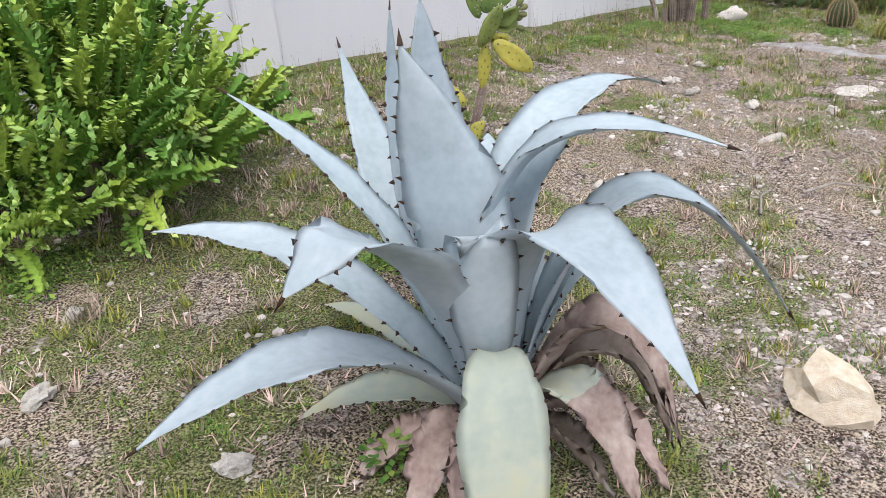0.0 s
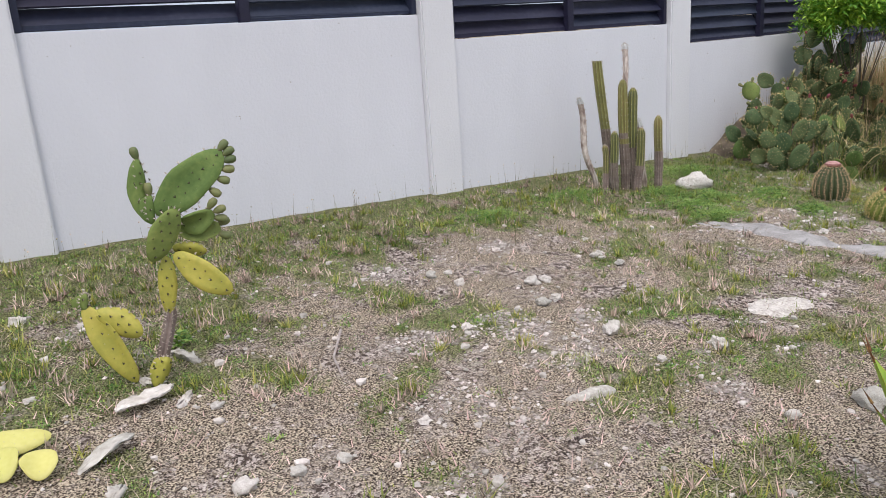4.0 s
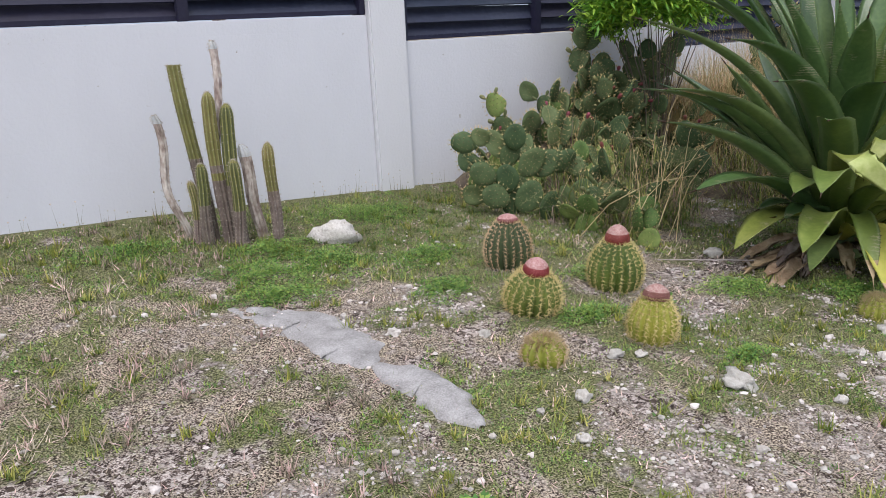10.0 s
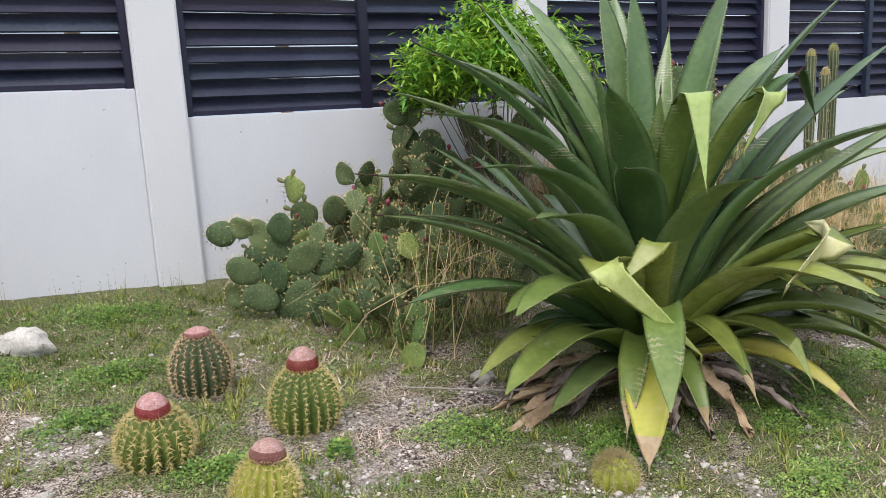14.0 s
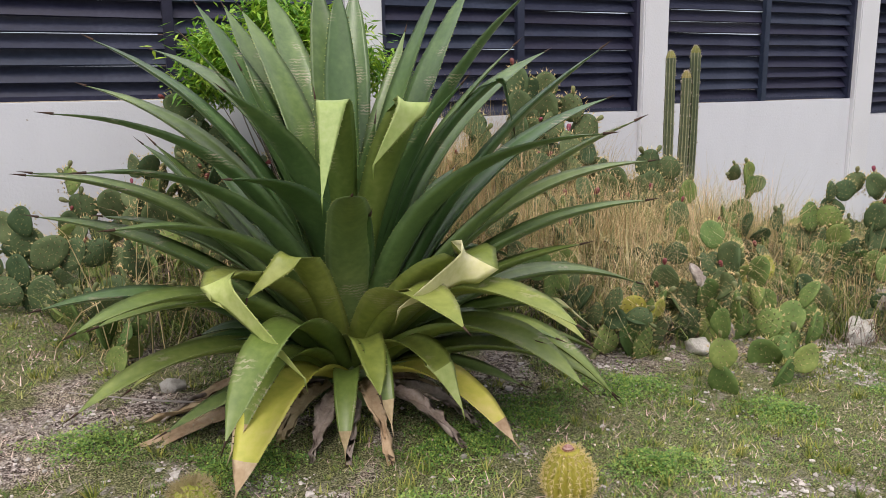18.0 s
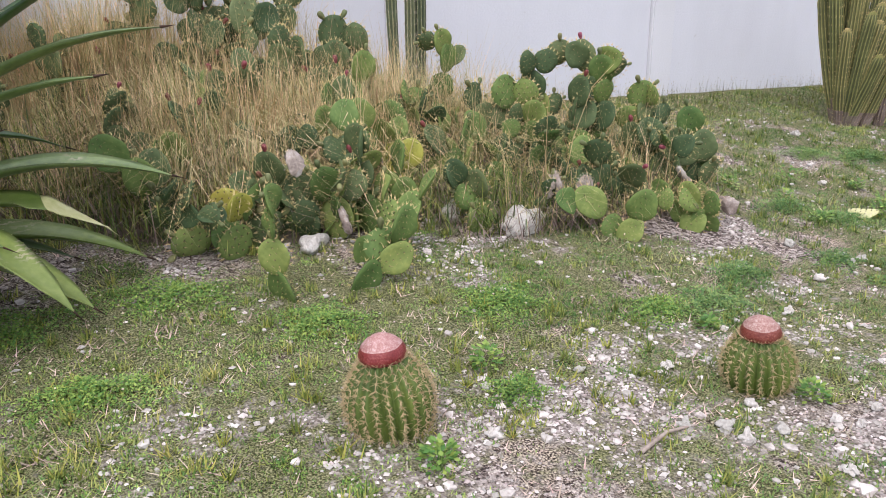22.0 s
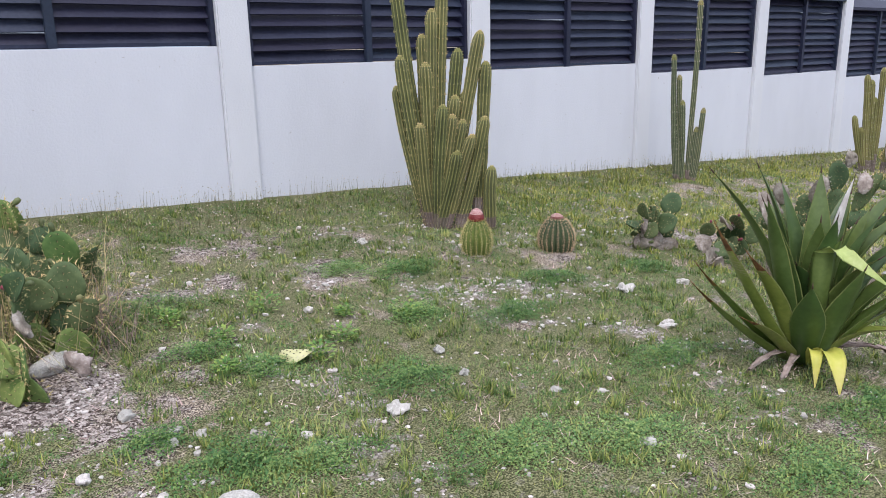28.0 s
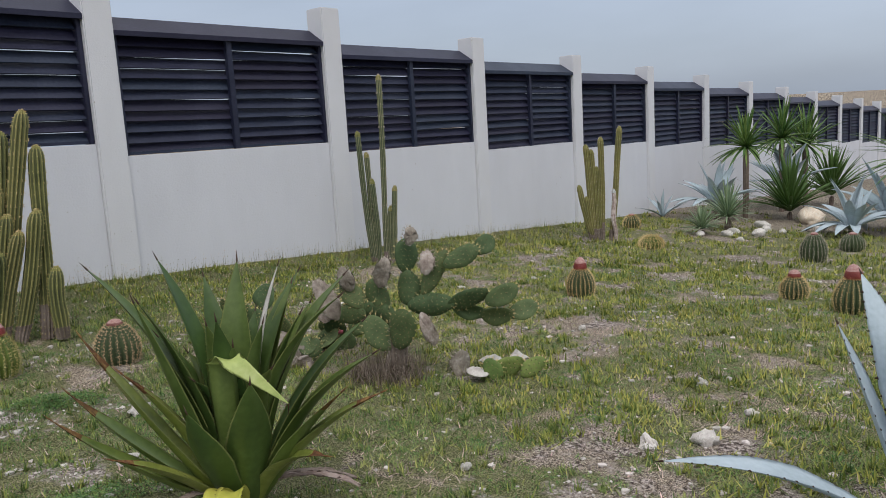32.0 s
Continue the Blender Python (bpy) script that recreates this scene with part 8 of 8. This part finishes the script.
for k, (x, y, rad) in enumerate(((11.67, 2.21, 0.34), (11.75, 1.45, 0.20), (11.95, 1.10, 0.22), (12.44, 0.64, 0.30), (11.24, 0.68, 0.18), (11.42, 0.36, 0.30), (11.70, 0.20, 0.24), (12.40, -0.15, 0.34), (12.85, -0.40, 0.34), (13.1, 2.3, 0.25),
                                 (13.04, 1.34, 0.25), (13.5, 2.1, 0.30), (13.55, 1.05, 0.28), (13.8, 0.1, 0.28), (14.3, 1.45, 0.26), (15.2, 1.3, 0.25), (10.6, 0.75, 0.2), (10.2, 0.55, 0.25), (13.2, -1.0, 0.3), (14.0, -0.9, 0.3))):
    creeper_mat(x, y, rad, M_CREEPER, "low mat of blue-green creeping weed on the soil", 900 + k)
for k, (x, y, rad) in enumerate(((3.38, 3.16, 0.30), (3.76, 3.22, 0.28), (4.13, 2.58, 0.20), (4.33, 3.06, 0.25), (4.56, 1.98, 0.18), (3.33, 2.87, 0.22), (5.52, 1.85, 0.22), (6.05, 1.50, 0.28), (6.91, 1.35, 0.30), (3.55, 3.5, 0.3), (2.8, 3.8, 0.3),
                                 (4.4, 3.9, 0.35), (7.97, 1.60, 0.30), (8.5, 1.1, 0.25), (9.3, 0.95, 0.25), (7.3, 1.5, 0.3), (-1.9, 1.9, 0.18), (-2.9, 2.6, 0.3), (1.9, 3.7, 0.25), (5.0, 2.4, 0.18), (8.95, 0.3, 0.14), (9.9, 0.6, 0.2), (6.5, 0.95, 0.2), (4.85, 1.3, 0.12), (7.6, 0.9, 0.22))):
    creeper_mat(x, y, rad, M_CLOVER, "low mat of bright green creeping weed on the soil", 940 + k)

# ---- what nobody could count: gravel, turf, litter, stalks ----
def scatter(x0, x1, y0, y1, want, tuft=1, spread=0.02):
    """Places drawn where want(x, y) is high, singly or in tufts."""
    def place(n):
        m = max(1, n // tuft)
        x, y = rng.uniform(x0, x1, m * 5), rng.uniform(y0, y1, m * 5)
        keep = rng.random(m * 5) < want(x, y)
        x, y = np.repeat(x[keep][:m], tuft), np.repeat(y[keep][:m], tuft)
        if tuft > 1:
            s = spread * np.repeat(rng.uniform(0.4, 1.7, len(x) // tuft), tuft)
            x, y = x + rng.normal(0, 1, len(x)) * s, np.minimum(y + rng.normal(0, 1, len(y)) * s, 4.33)
        return x, y
    return place


ICO_V = np.array(rock_mesh("unit", M_PEBBLE, 1, 0.7, 1, 0.3).vertices[:] and [v.co[:] for v in bpy.data.meshes["unit"].vertices])
OCT_V = np.array([(1, 0.1, 0), (0.1, 1, 0.1), (-0.9, 0, 0.1), (0, -1, 0), (0.2, 0.1, 0.7), (0, 0, -0.6)])
OCT_F = np.array([(0, 1, 4), (1, 2, 4), (2, 3, 4), (3, 0, 4), (1, 0, 5), (2, 1, 5), (3, 2, 5), (0, 3, 5)])
ICO_F = np.array([p.vertices[:] for p in bpy.data.meshes["unit"].polygons])


def pebbles(name, n, place, size, label, mat=None, unit=None):
    x, y = place(n)
    n = len(x)
    r = size[0] * (size[1] / size[0]) ** (rng.random(n) ** 2.6)
    a = rng.uniform(0, 6.28, n)
    sq = rng.uniform(0.6, 1.0, (n, 3)) * r[:, None]
    unit_v, unit_f = unit or (ICO_V, ICO_F)
    v = unit_v[None] * sq[:, None, :]
    c, s = np.cos(a)[:, None], np.sin(a)[:, None]
    V = np.stack([c * v[..., 0] - s * v[..., 1] + x[:, None], s * v[..., 0] + c * v[..., 1] + y[:, None],
                  v[..., 2] + (ground_z(x, y) + 0.030 * (fbm(x * 1.6, y * 1.6, 5) - 0.5) + 0.016 * (fbm(x * 7, y * 7, 8) - 0.5) + 0.15 * r)[:, None]], -1)
    F = (np.arange(n) * len(unit_v))[:, None, None] + unit_f[None]
    return tagged(new(name, mesh_from(name, V.reshape(-1, 3), F.reshape(-1, 3), [mat or M_PEBBLE], False)), label, "gravel", kind="stuff")


def fade(x):
    return np.clip(1.15 - np.clip(x - 16, 0, 20) / 16, 0.12, 1)


peb = lambda x, y: np.clip(cover(x, y)[1] * 2.2 - 0.7, 0.025, 1) * np.where(x > 11.4, 0.45, 1)
pebbles("gravel", 46000, scatter(-4.2, 13.5, -2.0, 4.1, peb), (0.0055, 0.0135), "pale grey and white limestone gravel", unit=(OCT_V, OCT_F))
pebbles("coarse_gravel", 30000, scatter(-4.2, 16.0, -2.2, 4.1, peb), (0.007, 0.021), "pale grey and white coarse gravel", M_RUBBLE, (OCT_V, OCT_F))
pebbles("rubble", 5000, scatter(-4.5, 24.0, -2.5, 4.0, lambda x, y: np.clip(cover(x, y)[1] * 1.4 - 0.2, 0.07, 1)), (0.011, 0.031), "scattered white limestone rubble", M_RUBBLE)

turf = lambda x, y: np.clip(cover(x, y)[0] * 1.7 - 0.45, 0.02, 1) * fade(x)
weeds = lambda x, y: np.clip(cover(x, y)[0] * 2.0 - 0.55, 0.03, 1) * fade(x) * np.clip(fbm(x * 2.2, y * 2.2, 51) * 3.5 - 1.0, 0.2, 1)
straw = lambda x, y: np.clip(cover(x, y)[2] * 1.3 - 0.05 - 0.5 * cover(x, y)[1], 0.12, 1) * fade(x) * np.where(x > 11.4, 0.55, 1)
thin = lambda x, y: np.clip(cover(x, y)[0] * 0.9 + 0.12, 0.05, 1) * fade(x)
for x0, x1, n, blade, wide in ((-5.0, 11.6, 90000, M_GRASS, 1.0), (11.3, 16.2, 40000, M_GRASSBLUE, 1.3), (15.6, 22.0, 42000, M_GRASSGOLD, 2.0), (21.0, 30.0, 16000, M_GRASSGOLD, 3.0)):
    blade_cloud("grass", n, scatter(x0, x1, -3.0, 4.3, turf, 20, 0.020 * wide), (0.022 * wide, 0.060 * wide ** 0.5), (0.0045 * wide, 0.008 * wide), blade, (0.15, 1.3), "short patchy green turf", flat=True)
blade_cloud("thin_grass", 60000, scatter(-5.0, 24.0, -3.0, 4.3, thin, 9, 0.03), (0.018, 0.05), (0.0045, 0.008), M_GRASS, (0.5, 1.45), "thin green grass among the litter", flat=True)
blade_cloud("weed_carpet", 440000, scatter(-5.0, 10.0, -2.6, 4.32, weeds, 22, 0.022), (0.010, 0.022), (0.007, 0.012), M_CLOVER, (0.4, 1.4), "low carpet of green broad-leaved weeds", "weed", flat=True)
blade_cloud("creeper_carpet", 400000, scatter(9.2, 21.0, -2.6, 4.32, weeds, 22, 0.022), (0.010, 0.022), (0.007, 0.012), M_CREEPER, (0.4, 1.4), "low carpet of blue-green creeping weeds", "weed", flat=True)
blade_cloud("dry_grass", 120000, scatter(-4.8, 20.0, -2.6, 4.2, straw, 11, 0.04), (0.022, 0.075), (0.004, 0.0085), M_STRAW, (0.75, 1.54), "dry straw-coloured grass litter", flat=True)

tufts = lambda x, y: np.clip(cover(x, y)[0] * 1.2 - 0.25, 0.06, 1) * fade(x)
for x0, x1, n, blade in ((-4.6, 3.4, 26000, M_STRAW), (-4.6, 9.5, 30000, M_GRASSGOLD), (9.0, 18.0, 26000, M_GRASS)):
    blade_cloud("grass_tufts", n, scatter(x0, x1, -2.6, 4.3, tufts, 26, 0.014), (0.035, 0.09), (0.005, 0.009), blade, (0.15, 1.15), "small tufts of dry grass" if blade is M_STRAW else "small tufts of yellow-green grass", flat=True)

thicket = lambda x, y: np.maximum(blob(x, y, 9.2, 3.0, 1.7, 0.85), np.maximum(1.0 * blob(x, y, 10.5, 2.15, 0.9, 0.7), 0.6 * blob(x, y, 6.1, 3.3, 0.7, 0.5)))


def tall_grass(name, n, length, mat, label, want, lean=(0.05, 1.35), width=(0.002, 0.004), region=(5.0, 11.6, 1.6, 4.3)):
    x, y = scatter(*region, want)(n)
    ob = blade_cloud(name, len(x), lambda m: (x, y), length, width, mat, lean, label, bend=0.9, zlift=bank_height(x, y))
    return ob


tall_grass("tall_dry_grass", 32000, (0.25, 0.88), M_HAY, "tall dry grass growing through the prickly pears", lambda x, y: np.clip(thicket(x, y) * 1.6 - 0.35, 0, 1) * np.clip((y - 1.55) / 0.8, 0.2, 1) * np.clip((x - 6.6) / 0.6, 0.25, 1) * np.clip(fbm(x * 3, y * 3, 91) * 6 - 2.4, 0.08, 1), (0.15, 1.5))
tall_grass("dead_twigs", 14000, (0.12, 0.50), M_TWIG, "tangle of dead brown twigs under the prickly pears", lambda x, y: np.clip(thicket(x, y) * 1.6 - 0.3, 0, 1), (0.4, 1.5), (0.003, 0.007))
tall_grass("tall_green_weeds", 36000, (0.08, 0.42), M_GRASS, "green weeds growing through the prickly pears", lambda x, y: np.clip(thicket(x, y) * 1.6 - 0.3, 0, 1), width=(0.004, 0.010), region=(5.0, 11.4, 1.7, 4.3))

tall_grass("dry_brush", 5000, (0.45, 1.10), M_HAY, "pale dry brush between the prickly pears and the wall", lambda x, y: np.clip(1.8 * blob(x, y, 7.9, 3.85, 0.55, 0.35) - 0.2, 0, 1), (0.1, 0.9), (0.002, 0.004), (7.2, 8.7, 3.3, 4.3))
tall_grass("dry_stalks", 1600, (0.10, 0.34), M_TWIG, "dry stalks round the foot of the sprawling prickly pear", lambda x, y: np.clip(2.0 * blob(x, y, 15.92, 0.42, 0.26, 0.26) - 0.5, 0, 1), region=(15.4, 16.5, -0.1, 0.95))


def flower_stalks(name, n, place, length, label):
    x, y = place(n)
    n = len(x)
    h, a, le = rng.uniform(*length, n), rng.uniform(0, 6.28, n), rng.uniform(0, 0.28, n)
    z = ground_z(x, y)
    z = z + bank_height(x, y)
    top = np.stack([x + h * np.sin(le) * np.cos(a), y + h * np.sin(le) * np.sin(a), z + h * np.cos(le)], -1)
    foot = np.stack([x, y, z - 0.01], -1)
    w = 0.0016
    V = np.stack([foot + (w, 0, 0), foot + (-w, w, 0), foot + (-w, -w, 0), top], 1)
    k = np.arange(n)[:, None] * 4
    me = mesh_from(name, V.reshape(-1, 3), np.concatenate([k + np.array([[0, 1, 3]]), k + np.array([[1, 2, 3]]), k + np.array([[2, 0, 3]])]), [M_STALK], False)
    tagged(new(name, me), label, "weed", kind="stuff")
    r = rng.uniform(0.003, 0.0065, n)[:, None, None]
    o = np.array([(1, 0, 0), (0, 1, 0), (-1, 0, 0), (0, -1, 0), (0, 0, 1), (0, 0, -1)])
    V = top[:, None, :] + o[None] * r
    f = np.array([(0, 1, 4), (1, 2, 4), (2, 3, 4), (3, 0, 4), (1, 0, 5), (2, 1, 5), (3, 2, 5), (0, 3, 5)])
    F = (np.arange(n) * 6)[:, None, None] + f[None]
    tagged(new(name.replace("stalks", "heads"), mesh_from("heads", V.reshape(-1, 3), F.reshape(-1, 3), [M_PETAL])), "tiny pale flower heads on thin stalks", "flower", kind="stuff")


flower_stalks("flower_stalks", 3400, scatter(-1.5, 24.0, 2.6, 4.34, lambda x, y: np.clip((y - 3.0) / 1.0, 0.03, 1) ** 1.5 * (0.35 + 0.65 * (x > 10.5)) * fade(x)), (0.05, 0.19), "thin flowering weed stalks along the wall")
flower_stalks("low_flower_stalks", 800, scatter(3.0, 17.0, 0.8, 3.4, lambda x, y: np.clip(cover(x, y)[0] * 1.5 - 0.6, 0, 1) * (x > 3)), (0.03, 0.09), "short flowering weed stalks in the turf")
bpy.data.meshes.remove(bpy.data.meshes["unit"])
